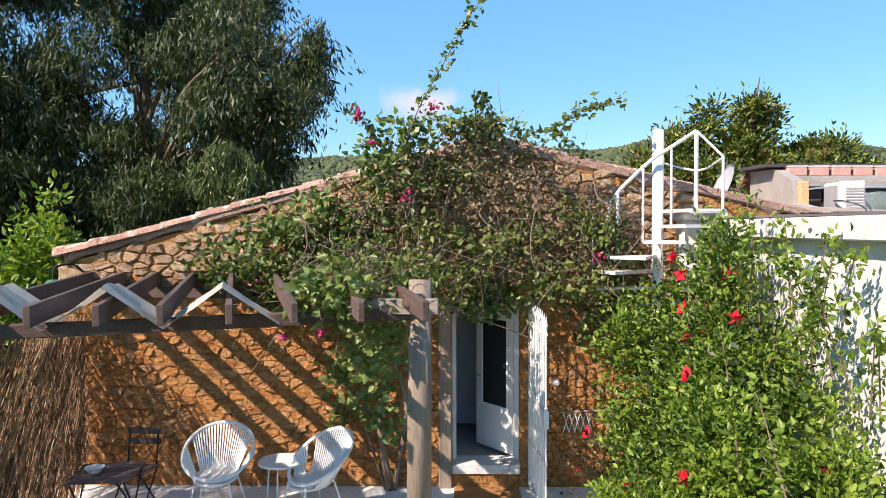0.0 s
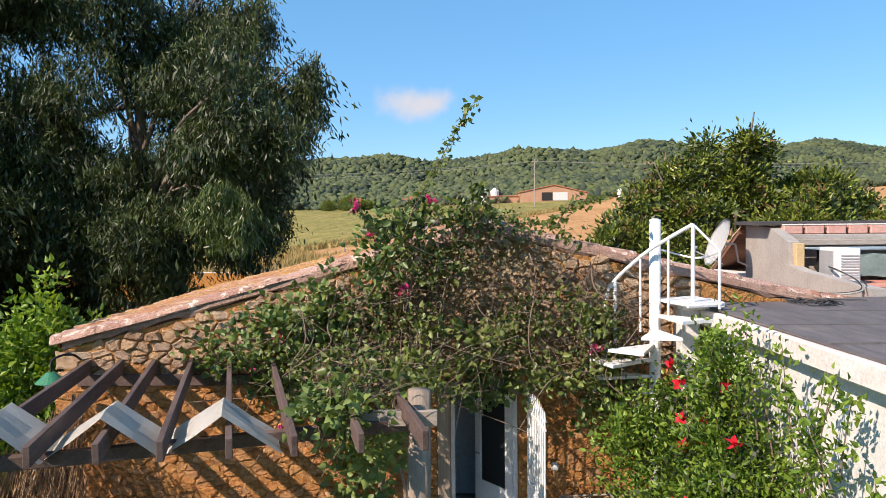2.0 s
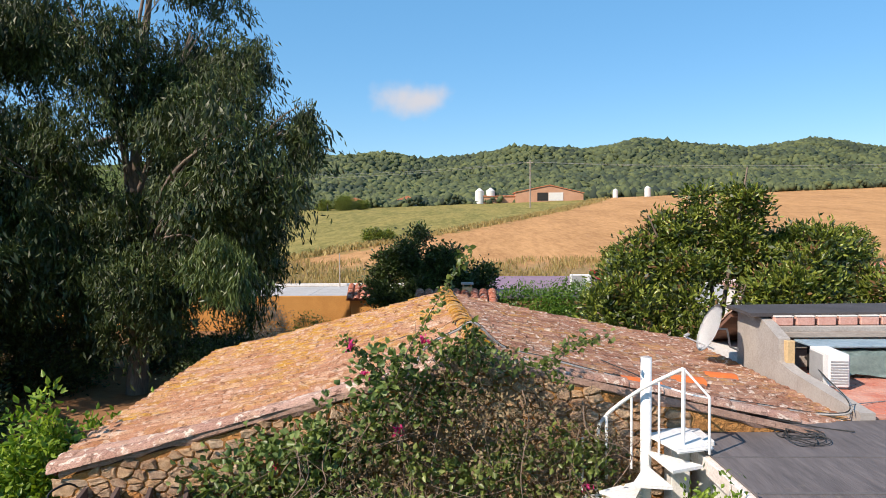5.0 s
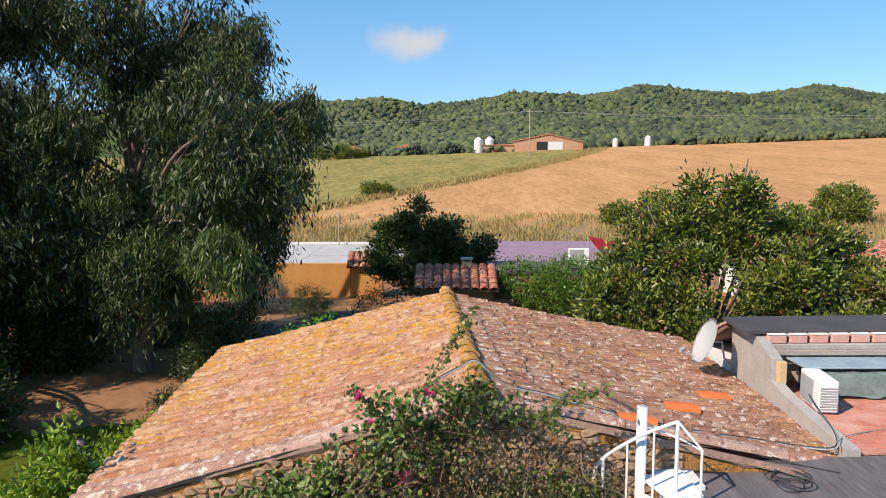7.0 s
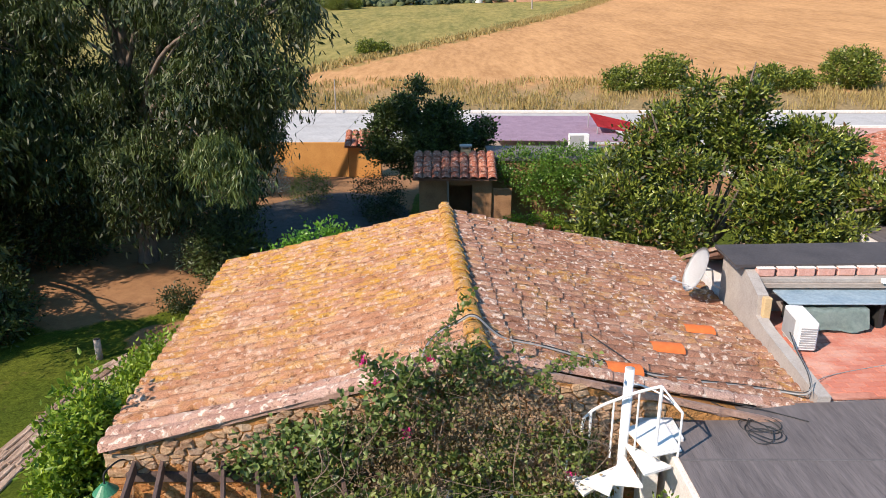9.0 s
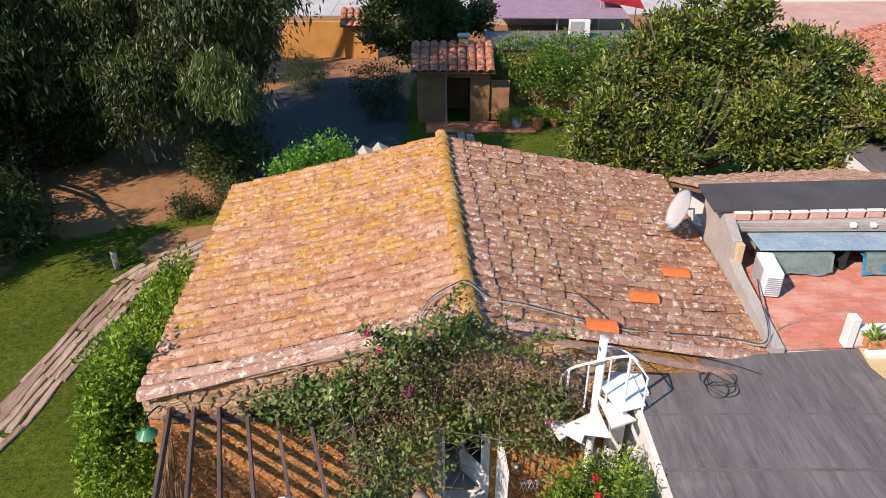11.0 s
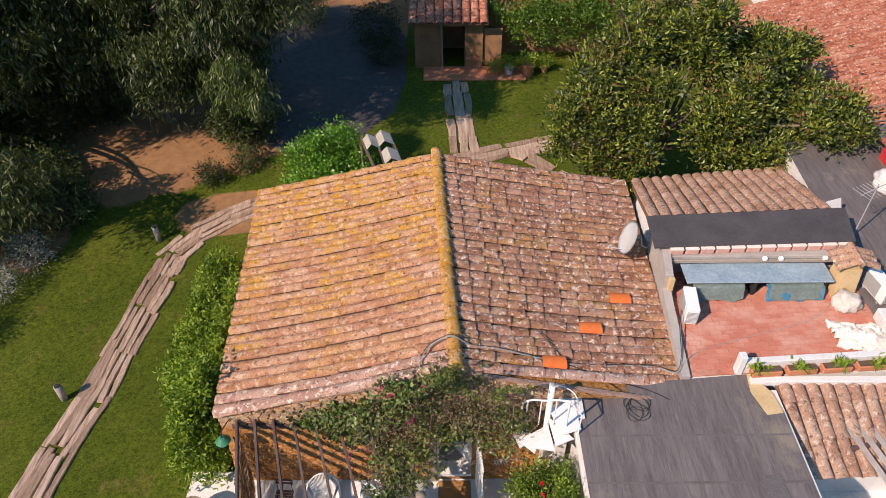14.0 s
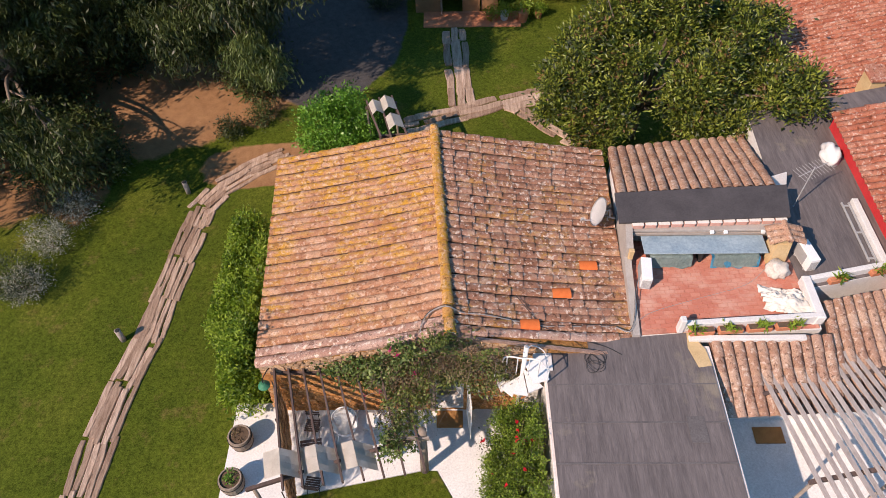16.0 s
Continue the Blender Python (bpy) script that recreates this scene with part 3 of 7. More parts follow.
c_lawn = mix(m, 0.75, c_lawn, ramp(m, noise_node(m, 8.0, 9, 0.82), [(0.40, (0.42, 0.45, 0.40)), (0.60, (1.5, 1.45, 1.6))]), "MULTIPLY")
c_dirt = mix(m, 0.5, ramp(m, mid_n, [(0.3, (0.21, 0.092, 0.036)), (0.7, (0.37, 0.19, 0.082))]), ramp(m, fine, [(0.3, (0.15, 0.08, 0.042)), (0.7, (0.36, 0.225, 0.13))]))
# drive tones are lowered to carry the tree shade over the gravel
c_drive_shaded = mix(m, 0.5, ramp(m, mid_n, [(0.35, (0.042, 0.040, 0.040)), (0.65, (0.08, 0.075, 0.075))]), ramp(m, fine, [(0.38, (0.032, 0.030, 0.030)), (0.6, (0.115, 0.108, 0.104))]))
strip = noise_node(m, 0.10, 4, 0.55, stretch=(1.0, 0.3, 1))
c_straw = mix(m, 0.5, ramp(m, strip, [(0.35, (0.36, 0.18, 0.075)), (0.65, (0.56, 0.30, 0.13))]), ramp(m, noise_node(m, 0.9, 6, 0.75, stretch=(1.0, 0.18, 1)), [(0.36, (0.30, 0.155, 0.06)), (0.62, (0.60, 0.345, 0.155))]))
c_green = mix(m, 0.6, ramp(m, strip, [(0.36, (0.15, 0.145, 0.035)), (0.64, (0.34, 0.26, 0.075))]), ramp(m, noise_node(m, 0.6, 6, 0.75, stretch=(1.0, 0.2, 1)), [(0.38, (0.12, 0.12, 0.035)), (0.62, (0.36, 0.29, 0.10))]))
c_wood = ramp(m, huge, [(0.3, (0.05, 0.075, 0.018)), (0.7, (0.10, 0.12, 0.03))])
c_verge = ramp(m, mid_n, [(0.3, (0.17, 0.12, 0.055)), (0.7, (0.36, 0.26, 0.13))])
ragged = noise_node(m, 2.2, 6, 0.7)


def frayed(w):
    """A zone's weight with a ragged edge."""
    s = maths(m, "ADD", maths(m, "MULTIPLY", w, 0.62), maths(m, "MULTIPLY", ragged, 0.42))
    return ramp(m, s, [(0.44, (0, 0, 0)), (0.58, (1, 1, 1))])


col = mix(m, frayed(zn[1]), c_lawn, c_dirt)
col = mix(m, frayed(zn[2]), col, c_drive_shaded)
col = mix(m, zf[0], col, c_straw)
col = mix(m, zf[1], col, c_green)
col = mix(m, ze[0], col, c_verge)
col = mix(m, zf[2], col, c_wood)
base(m, col)
bump(m, fine, 0.5, 0.03)
ground_me.materials.append(m)
tagged(link("ground", ground_me), "mown lawn, bare earth, gravel drive, stubble field and wooded hills", "ground", "", "structure")


# ---- stone house ----
RF, RB = Vector((0.67, 9.37, 4.33)), Vector((0.20, 17.23, 4.29))
LF, LB = Vector((-4.60, 9.21, 2.92)), Vector((-5.11, 17.36, 2.92))
QF, QB = Vector((5.63, 9.72, 3.20)), Vector((5.87, 17.40, 3.14))


def slope_point(rf, rb, ef, eb, u, v):
    """u: ridge to eave, v: front to back, over an old roof that sags a little."""
    p = rf.lerp(rb, v).lerp(ef.lerp(eb, v), u)
    p.z -= 0.10 * math.sin(math.pi * min(max(u, 0), 1)) * (0.6 + 0.4 * math.sin(3 * v + 1))
    return p


def barrel_mesh(name, length, r_low, r_up, rise, material, seg=6, thick=0.016):
    """A tapered half-round tile along +x (x grows down the slope), its lower end showing its thickness."""
    vs, fs = [], []
    for x, r, t in ((0, r_up, 0), (length, r_low, 0), (length, r_low, 0), (length, r_low - thick, thick), (length, r_low - thick, thick), (length - 0.10, r_low - thick, thick)):
        for k in range(seg + 1):
            a = math.pi * k / seg
            vs.append((x, -r * math.cos(a), (r * rise) * math.sin(a) - t * 0.4))
    for ring in (0, 2, 4):
        for k in range(seg):
            a = ring * (seg + 1) + k
            fs.append((a, a + 1, a + seg + 2, a + seg + 1))
    return mesh_of(name, vs, fs, material, True)


def tile_frame(p, q, side):
    """A frame at p with x towards q (down the slope) and z out of the roof."""
    x = (q - p).normalized()
    y = Vector((0, 0, 1)).cross(x).normalized()
    z = x.cross(y)
    m = Matrix((x, y, z)).transposed().to_4x4()
    m.translation = p
    return m


house = thing("stone_house", "old rubble stone house with a low gabled clay tile roof", "house", (0, 0, 0))


def facade_top(x):
    if x <= RF.x:
        return RF.z + (x - RF.x) * (RF.z - LF.z) / (RF.x - LF.x) - 0.13
    return RF.z + (x - RF.x) * (QF.z - RF.z) / (QF.x - RF.x) - 0.13


def prism(poly, y0, y1):
    """A wall piece: an outline in x and z, between two depths."""
    bm = bmesh.new()
    a = [bm.verts.new((x, y0, z)) for x, z in poly]
    b = [bm.verts.new((x, y1, z)) for x, z in poly]
    bm.faces.new(a)
    bm.faces.new(b[::-1])
    for i in range(len(poly)):
        j = (i + 1) % len(poly)
        bm.faces.new((a[j], a[i], b[i], b[j]))
    bmesh.ops.recalc_face_normals(bm, faces=bm.faces)
    return bm


WY = 9.31
DX0, DX1, DZ0, DZ1 = 0.22, 1.06, 0.28, 2.22


def joined(name, pieces, material, parent, label=""):
    bm = bmesh.new()
    for p in pieces:
        me = bpy.data.meshes.new("tmp")
        p.to_mesh(me)
        p.free()
        bm.from_mesh(me)
        bpy.data.meshes.remove(me)
    return part(name, bm, material, parent, label)


front_wall = joined("front_wall", [
    prism([(-4.45, -0.8), (DX0, -0.8), (DX0, facade_top(DX0)), (-4.45, facade_top(-4.45))], WY, WY + 0.45),
    prism([(DX0, DZ1), (DX1, DZ1), (DX1, facade_top(DX1)), (RF.x, facade_top(RF.x)), (DX0, facade_top(DX0))], WY, WY + 0.45),
    prism([(DX1, -0.8), (5.55, -0.8), (5.55, facade_top(5.55)), (DX1, facade_top(DX1))], WY, WY + 0.45),
    box(DX0, DX1, WY, WY + 0.45, -0.8, DZ0 - 0.112)], M["mortar"], house, "rough ochre rubble stone wall")
part("side_wall", box(-4.85, -4.40, WY + 0.45, 17.0, -0.8, 2.72), M["mortar"], house)
part("side_wall", box(5.10, 5.55, WY + 0.45, 17.0, -0.8, 3.0), M["mortar"], house)
part("back_wall", prism([(-4.85, -0.8), (5.55, -0.8), (5.55, 2.95), (0.2, 4.28), (-4.85, 2.68)], 16.98, 17.3), M["mortar"], house)
part("room_floor", box(-4.4, 5.1, WY + 0.36, 16.98, 0.10, DZ0 - 0.03), M["render_grey"], house)
part("partition", box(-0.35, -0.25, WY + 0.45, 13.5, DZ0, 3.4), speckled("blue_grey_room_paint", (0.22, 0.25, 0.31), (0.27, 0.30, 0.36), 1, 0.9, 20, 0.1), house)
part("partition", box(-0.25, 2.6, WY + 1.85, WY + 1.95, DZ0, 3.3), speckled("grey_room_paint", (0.48, 0.50, 0.53), (0.56, 0.58, 0.61), 1, 0.9, 20, 0.1), house, "grey painted room wall")
part("partition", box(-0.25, 2.6, 13.4, 13.5, DZ0, 3.4), M["render_grey"], house)

# roof boarding that carries the tiles
for nm, (ef, eb) in (("left", (LF, LB)), ("right", (QF, QB))):
    n1, n2 = 8, 12
    vs, fs = [], []
    for lay in (0, 1):
        for i in range(n1 + 1):
            for j in range(n2 + 1):
                p = slope_point(RF, RB, ef, eb, i / n1 * 0.985, 0.012 + 0.976 * j / n2)
                vs.append((p.x, p.y, p.z - 0.015 - 0.075 * lay))
    w = (n1 + 1) * (n2 + 1)
    for lay in (0, 1):
        for i in range(n1):
            for j in range(n2):
                a = lay * w + i * (n2 + 1) + j
                fs.append((a, a + 1, a + n2 + 2, a + n2 + 1))
    rim = [i * (n2 + 1) for i in range(n1 + 1)] + [n1 * (n2 + 1) + j for j in range(1, n2 + 1)] + [i * (n2 + 1) + n2 for i in range(n1 - 1, -1, -1)] + [j for j in range(n2 - 1, 0, -1)]
    for a, b in zip(rim, rim[1:] + rim[:1]):
        fs.append((a, b, b + w, a + w))
    bm = bmesh.new()
    tmp = mesh_of("tmp", vs, fs)
    bm.from_mesh(tmp)
    bmesh.ops.recalc_face_normals(bm, faces=bm.faces)
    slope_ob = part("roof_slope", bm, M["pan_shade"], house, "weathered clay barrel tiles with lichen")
    rng = random.Random(11 if nm == "left" else 12)
    cols, rows = 28, 12
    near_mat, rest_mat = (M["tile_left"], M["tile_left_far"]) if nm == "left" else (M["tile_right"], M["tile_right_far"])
    step_u = 1.0 / rows
    slope_len = (ef - RF).length
    width = 8.0 / cols
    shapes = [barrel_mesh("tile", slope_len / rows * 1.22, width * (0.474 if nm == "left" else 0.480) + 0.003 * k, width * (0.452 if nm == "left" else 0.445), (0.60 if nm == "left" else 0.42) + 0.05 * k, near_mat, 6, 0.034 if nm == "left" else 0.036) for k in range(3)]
    edge_shape = barrel_mesh("tile", slope_len / rows * 1.22, width * 0.47, width * 0.44, 0.52, M["tile_verge"], 6, 0.03)
    rest_v, rest_f = [], []
    for cidx in range(cols):
        v = (cidx + 0.5) / cols
        drift = rng.uniform(-0.004, 0.004)
        shift = (rng.uniform(-0.4, 0.4) if nm == "left" else rng.uniform(-0.16, 0.16)) * step_u
        start = shift - step_u * (shift > 0)
        for r in range(rows + 1):
            u0 = min(max(start + r * step_u + rng.uniform(-0.06, 0.06) * step_u, 0.0), 1.02 - 1.22 * step_u)
            u1 = u0 + step_u
            p, q = slope_point(RF, RB, ef, eb, u0, v + drift), slope_point(RF, RB, ef, eb, u1, v + drift)
            m4 = tile_frame(p, q, nm) @ pose(0, rng.uniform(-0.012, 0.012), 0.012, rng.uniform(-2, 2), rng.uniform(-0.5, 0.5) - (2.8 if nm == "left" else 3.5), rng.uniform(-1.3, 1.3))
            me = shapes[rng.randrange(3)]
            new_tile = nm == "right" and (cidx, r) in ((1, 5), (5, 8), (9, 10))
            if cidx < 23 or new_tile:
                ob = link("tile", me if cidx > 1 or nm == "right" else edge_shape, slope_ob)
                ob.matrix_basis = m4
                if new_tile:
                    ob.data = me.copy()
                    ob.data.materials.clear()
                    ob.data.materials.append(M["tile_new"])
                    ob.matrix_basis = m4 @ pose(-0.10 if cidx == 1 else 0.0, 0, 0.035) @ Matrix.Diagonal((1.05, 1.25, 1.3, 1))
                    tagged(ob, "new bright orange replacement tile")
            else:
                off = len(rest_v)
                rest_v += [tuple(m4 @ vv.co) for vv in me.vertices]
                rest_f += [tuple(off + i for i in f.vertices) for f in me.polygons]
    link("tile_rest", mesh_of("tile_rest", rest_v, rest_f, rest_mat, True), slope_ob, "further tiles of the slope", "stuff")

# ridge caps
rid = random.Random(5)
ridge_mesh = barrel_mesh("ridge_tile", 0.50, 0.165, 0.14, 0.62, M["ridge"], 8, 0.02)
along = (RF - RB)
for i in range(18):
    p = RB + along * ((i - 0.35) / 17.6) + Vector((0, 0, 0.075))
    q = p + along
    ob = link("ridge_tile", ridge_mesh, house)
    ob.matrix_basis = tile_frame(p, q, "") @ pose(0, rid.uniform(-0.01, 0.01), 0, rid.uniform(-4, 4), rid.uniform(-1, 1) - 1.6, rid.uniform(-2, 2))
part("ridge_end", rod(RB + Vector((0.01, 0.02, -0.02)), RB + Vector((0.01, 0.02, 0.20)), 0.13, 0.10, 10), M["ridge"], house, "lichen-covered ridge end stone", True)
part("mortar_bed", tube([RB + Vector((0, 0, 0.03)), RF + Vector((0, 0, 0.03))], 0.13, 8), M["plaster"], house)
# verge tiles along both front edges
verge_mesh = barrel_mesh("verge_tile", 0.56, 0.135, 0.12, 0.62, M["tile_verge"], 8, 0.03)
for ef, n in ((LF, 12), (QF, 11)):
    for i in range(n):
        p, q = RF.lerp(ef, i / n), RF.lerp(ef, (i + 1) / n)
        ob = link("verge_tile", verge_mesh, house)
        ob.matrix_basis = tile_frame(p, q, "") @ pose(0, -0.10 if ef is LF else 0.10, -0.03, rid.uniform(-3, 3), -1.4 + rid.uniform(-0.6, 0.6), rid.uniform(-1.5, 1.5))

part("eave_edge", tube([LF + Vector((-0.03, 0.05, -0.06)), LF.lerp(LB, 0.5) + Vector((-0.04, 0, -0.07)), LB + Vector((-0.03, 0, -0.06))], 0.022, 6), speckled("rusty_gutter", (0.10, 0.035, 0.02), (0.20, 0.07, 0.04), 4, 0.8, 30, 0.3), house, "thin rusty metal edge under the eave")
# bedded verge under the front edge of the tiles
for ef in (LF, QF):
    bm = bmesh.new()
    n1 = 26
    rows_ = []
    vr_ = random.Random(61)
    for i in range(n1 + 1):
        p = RF.lerp(ef, i / n1)
        yf = min(p.y + 0.09, WY - 0.03) + vr_.uniform(-0.012, 0.012)
        lo = 0.125 + vr_.uniform(-0.03, 0.03)
        rows_.append([bm.verts.new(q) for q in ((p.x, yf, p.z - 0.01), (p.x, yf - 0.01, p.z - 0.09), (p.x, yf + 0.02, p.z - lo), (p.x, WY + 0.05, p.z - lo), (p.x, WY + 0.05, p.z - 0.02))])
    for a, b in zip(rows_, rows_[1:]):
        for k in range(5):
            bm.faces.new((a[k], a[(k + 1) % 5], b[(k + 1) % 5], b[k]))
    bm.faces.new(rows_[0])
    bm.faces.new(rows_[-1][::-1])
    bmesh.ops.recalc_face_normals(bm, faces=bm.faces)
    part("verge_bed", bm, M["verge_mortar"], house, "rough mortared verge under the tiles")
# stones of the facade: close-fitting angular cells, each a block standing a little proud
stones = random.Random(3)


def clipped(poly, nx_, nz_, d):
    """The part of a polygon where nx*x + nz*z <= d."""
    out = []
    for (x0, z0), (x1, z1) in zip(poly, poly[1:] + poly[:1]):
        a_, b_ = nx_ * x0 + nz_ * z0 - d, nx_ * x1 + nz_ * z1 - d
        if a_ <= 0:
            out.append((x0, z0))
        if (a_ < 0 < b_) or (b_ < 0 < a_):
            t = a_ / (a_ - b_)
            out.append((x0 + (x1 - x0) * t, z0 + (z1 - z0) * t))
    return out


SQ = 1.7
seeds = []
z_row = 0.03
while z_row < 4.2:
    big = 1.0 + 0.9 * max(0.0, noise.noise(Vector((3.1, 0.0, z_row * 2.1))))
    x_at = -4.45 + stones.uniform(0, 0.12)
    while x_at < 3.2:
        k = big * (1 + 0.8 * max(-0.5, noise.noise(Vector((x_at * 1.6, 5.0, z_row * 1.6)))))
        seeds.append((x_at + stones.uniform(-0.05, 0.05), z_row + stones.uniform(-0.05, 0.05)))
        x_at += stones.uniform(0.09, 0.19) * (k if z_row < 2.3 else 1.35 * k)
    z_row += stones.uniform(0.07, 0.105) if z_row < 2.3 else stones.uniform(0.09, 0.13)
grid = {}
for i, (x, z) in enumerate(seeds):
    grid.setdefault((int(x // 0.4), int(z // 0.3)), []).append(i)
more, made = {False: ([], []), True: ([], [])}, 0
order = sorted(range(len(seeds)), key=lambda i: (seeds[i][0] > 0.2, stones.random()))
for i in order:
    x, z = seeds[i]
    if z > facade_top(x) - 0.02 or z < 0.01 or (DX0 - 0.17 < x < DX1 and z < DZ1 + 0.17):
        continue
    poly = [(x - 0.3, z - 0.2), (x + 0.3, z - 0.2), (x + 0.3, z + 0.2), (x - 0.3, z + 0.2)]
    gx_, gz_ = int(x // 0.4), int(z // 0.3)
    for p_ in range(gx_ - 2, gx_ + 3):
        for q_ in range(gz_ - 2, gz_ + 3):
            for j in grid.get((p_, q_), ()):
                if j != i:
                    u, w = seeds[j]
                    dx, dz = u - x, (w - z) * SQ * SQ
                    poly = clipped(poly, dx, dz, dx * (u + x) / 2 + dz * (w + z) / 2)
    poly = clipped(poly, 0, -1, 0.0)
    if z < DZ1 + 0.17:
        poly = clipped(poly, 1, 0, DX0 - 0.17) if x < DX0 else clipped(poly, -1, 0, -DX1)
    elif DX0 - 0.17 < x < DX1:
        poly = clipped(poly, 0, -1, -(DZ1 + 0.17))
    if len(poly) < 3:
        continue
    rough_edge = []
    for (x0, z0), (x1, z1) in zip(poly, poly[1:] + poly[:1]):
        rough_edge.append((x0, z0))
        if math.hypot(x1 - x0, z1 - z0) > 0.07:
            t = stones.uniform(0.35, 0.65)
            rough_edge.append((x0 + (x1 - x0) * t + stones.uniform(-0.012, 0.012), z0 + (z1 - z0) * t + stones.uniform(-0.012, 0.012)))
    poly = rough_edge
    cx, cz = sum(p[0] for p in poly) / len(poly), sum(p[1] for p in poly) / len(poly)
    n_ = len(poly)
    bare = z > 2.45 + 0.12 * math.sin(3 * x)
    out = stones.uniform(0.015, 0.06) if bare else stones.choice((0.006, 0.010, 0.014, 0.018, 0.024, 0.040))
    shrink = stones.uniform(0.88, 1.0) if bare else stones.uniform(0.93, 1.08)
    tx, tz = stones.uniform(-0.10, 0.10), stones.uniform(-0.14, 0.10)
    vs = []
    for sc, dep in ((1.0 * shrink, -0.02), (0.94 * shrink, 0.6), (0.78 * shrink, 1.0)):
        for px, pz in poly:
            qx, qz = (px - cx) * sc * stones.uniform(0.88, 1.02), (pz - cz) * sc * stones.uniform(0.86, 1.02)
            vs.append((qx, -out * dep - (qx * tx + qz * tz if dep > 0 else 0) + (stones.uniform(-0.009, 0.009) if dep > 0 else 0.01), qz))
    fs = []
    for r in range(2):
        for k in range(n_):
            j = (k + 1) % n_
            fs.append((r * n_ + k, r * n_ + j, (r + 1) * n_ + j, (r + 1) * n_ + k))
    fs.append(tuple(2 * n_ + k for k in range(n_)))
    if made < 300:
        ob = link("stone", mesh_of("stone", vs, fs, M["stone_bare" if bare else "stone"]), front_wall)
        ob.location = (cx, WY, cz)
        made += 1
    else:
        tv, tf = more[bare]
        off = len(tv)
        tv += [(vx + cx, vy + WY, vz + cz) for vx, vy, vz in vs]
        tf += [tuple(off + k for k in f) for f in fs]
for bare, nm in ((False, "stone"), (True, "stone_bare")):
    m = M[nm + "_rest"] = M[nm].copy()
    for nd in list(m.node_tree.nodes):
        if nd.bl_idname == "ShaderNodeObjectInfo":
            g = m.node_tree.nodes.new("ShaderNodeNewGeometry")
            m.node_tree.links.new(g.outputs["Random Per Island"], nd.outputs["Random"].links[0].to_socket)
    link("stone_rest", mesh_of("stone_rest", *more[bare], m), front_wall, "bare upper stones of the wall" if bare else "smaller stones of the wall", "stuff")

# door, frame, mat, gate
door = thing("door_1", "white half-glazed door standing open into the dark room", "door", (0, 0, 0), kind="structure")
fr = [box(DX0, DX0 + 0.05, WY + 0.20, WY + 0.30, DZ0, DZ1 - 0.055), box(DX1 - 0.05, DX1, WY + 0.20, WY + 0.30, DZ0, DZ1 - 0.055), box(DX0, DX1, WY + 0.20, WY + 0.30, DZ1 - 0.05, DZ1)]
joined("door_frame", fr, M["white_paint"], door)
part("door_sill", box(DX0, DX1, WY - 0.03, WY + 0.35, DZ0 - 0.11, DZ0), M["white"], door)
hinge = pose(DX1 - 0.06, WY + 0.28, DZ0 + 0.02, 0, 0, -52)
leaf = joined("door_leaf", [box(-0.74, -0.62, 0, 0.045, 0, 1.85), box(-0.14, 0, 0, 0.045, 0, 1.85), box(-0.62, -0.14, 0, 0.045, 1.72, 1.85), box(-0.62, -0.14, 0, 0.045, 0, 0.58)], M["white_paint"], door)
leaf.matrix_basis = hinge
p = part("pane", box(-0.62, -0.14, 0.015, 0.028, 0.58, 1.72), M["glass"], door, "dark reflecting glass pane")
p.matrix_basis = hinge
p = part("door_handle", rod((-0.69, -0.05, 0.95), (-0.59, -0.05, 0.95), 0.012), M["grey_plastic"], door)
p.matrix_basis = hinge
part("jamb_post", box(DX0 - 0.17, DX0 - 0.005, WY - 0.07, WY + 0.12, -0.02, DZ1 + 0.05, 0.015), M["wood_post"], door, "weathered timber door jamb")
part("lintel", box(DX0 - 0.25, DX1 + 0.25, WY - 0.045, WY + 0.2, DZ1 + 0.005, DZ1 + 0.17, 0.015), M["wood_post"], door, "timber lintel")

gate = thing("iron_gate", "white wrought-iron gate with upright bars, standing open", "gate", (DX1 + 0.10, WY - 0.10, 0.06), -84)
for zz in (0.03, 0.55, 1.15, 1.98):
    part("rail", box(0, 0.92, -0.012, 0.012, zz, zz + 0.03), M["steel_white"], gate)
for i in range(11):
    x = 0.015 + i * 0.088
    part("bar", rod((x, 0, 0.0), (x, 0, 2.08 + 0.06 * math.sin(math.pi * i / 10)), 0.011, 0.011, 6), M["steel_white"], gate)
    part("spike", rod((x, 0, 2.08 + 0.06 * math.sin(math.pi * i / 10)), (x, 0, 2.2 + 0.06 * math.sin(math.pi * i / 10)), 0.02, 0.002, 6), M["steel_white"], gate)
part("lock", box(0.84, 0.92, -0.03, 0.03, 0.95, 1.15, 0.006), M["steel_white"], gate)

tagged(part("doormat", box(DX0 + 0.02, DX1 - 0.02, WY - 0.62, WY - 0.06, 0.004, 0.028, 0.006), M["coir"], None), "brown coir doormat before the door", "doormat")

# ---- patio ----
patio = part("patio", quad_slab([(-5.95, 9.55, 0), (-5.98, 6.35, 0), (-4.1, 6.6, 0), (-0.1, 7.4, 0), (0.27, 7.38, 0), (1.5, 5.2, 0), (3.2, 5.0, 0), (3.2, 9.58, 0)], 0.75), M["floor_white"], None)
tagged(patio, "white painted concrete patio in front of the house", "patio", "", "structure")
lawn_front = part("lawn", quad_slab([(-5.98, 6.33, -0.03), (-6.2, -6, -0.05), (3.2, -6, -0.05), (3.2, 4.98, -0.03), (1.48, 5.18, -0.03), (0.25, 7.36, -0.03), (-0.1, 7.38, -0.03), (-4.1, 6.58, -0.03)], 0.8), M["ground"], None)
me = lawn_front.data
at = me.color_attributes.new("zone_near", "FLOAT_COLOR", "POINT")
at.data.foreach_set("color", [1.0, 0, 0, 1] * len(me.vertices))
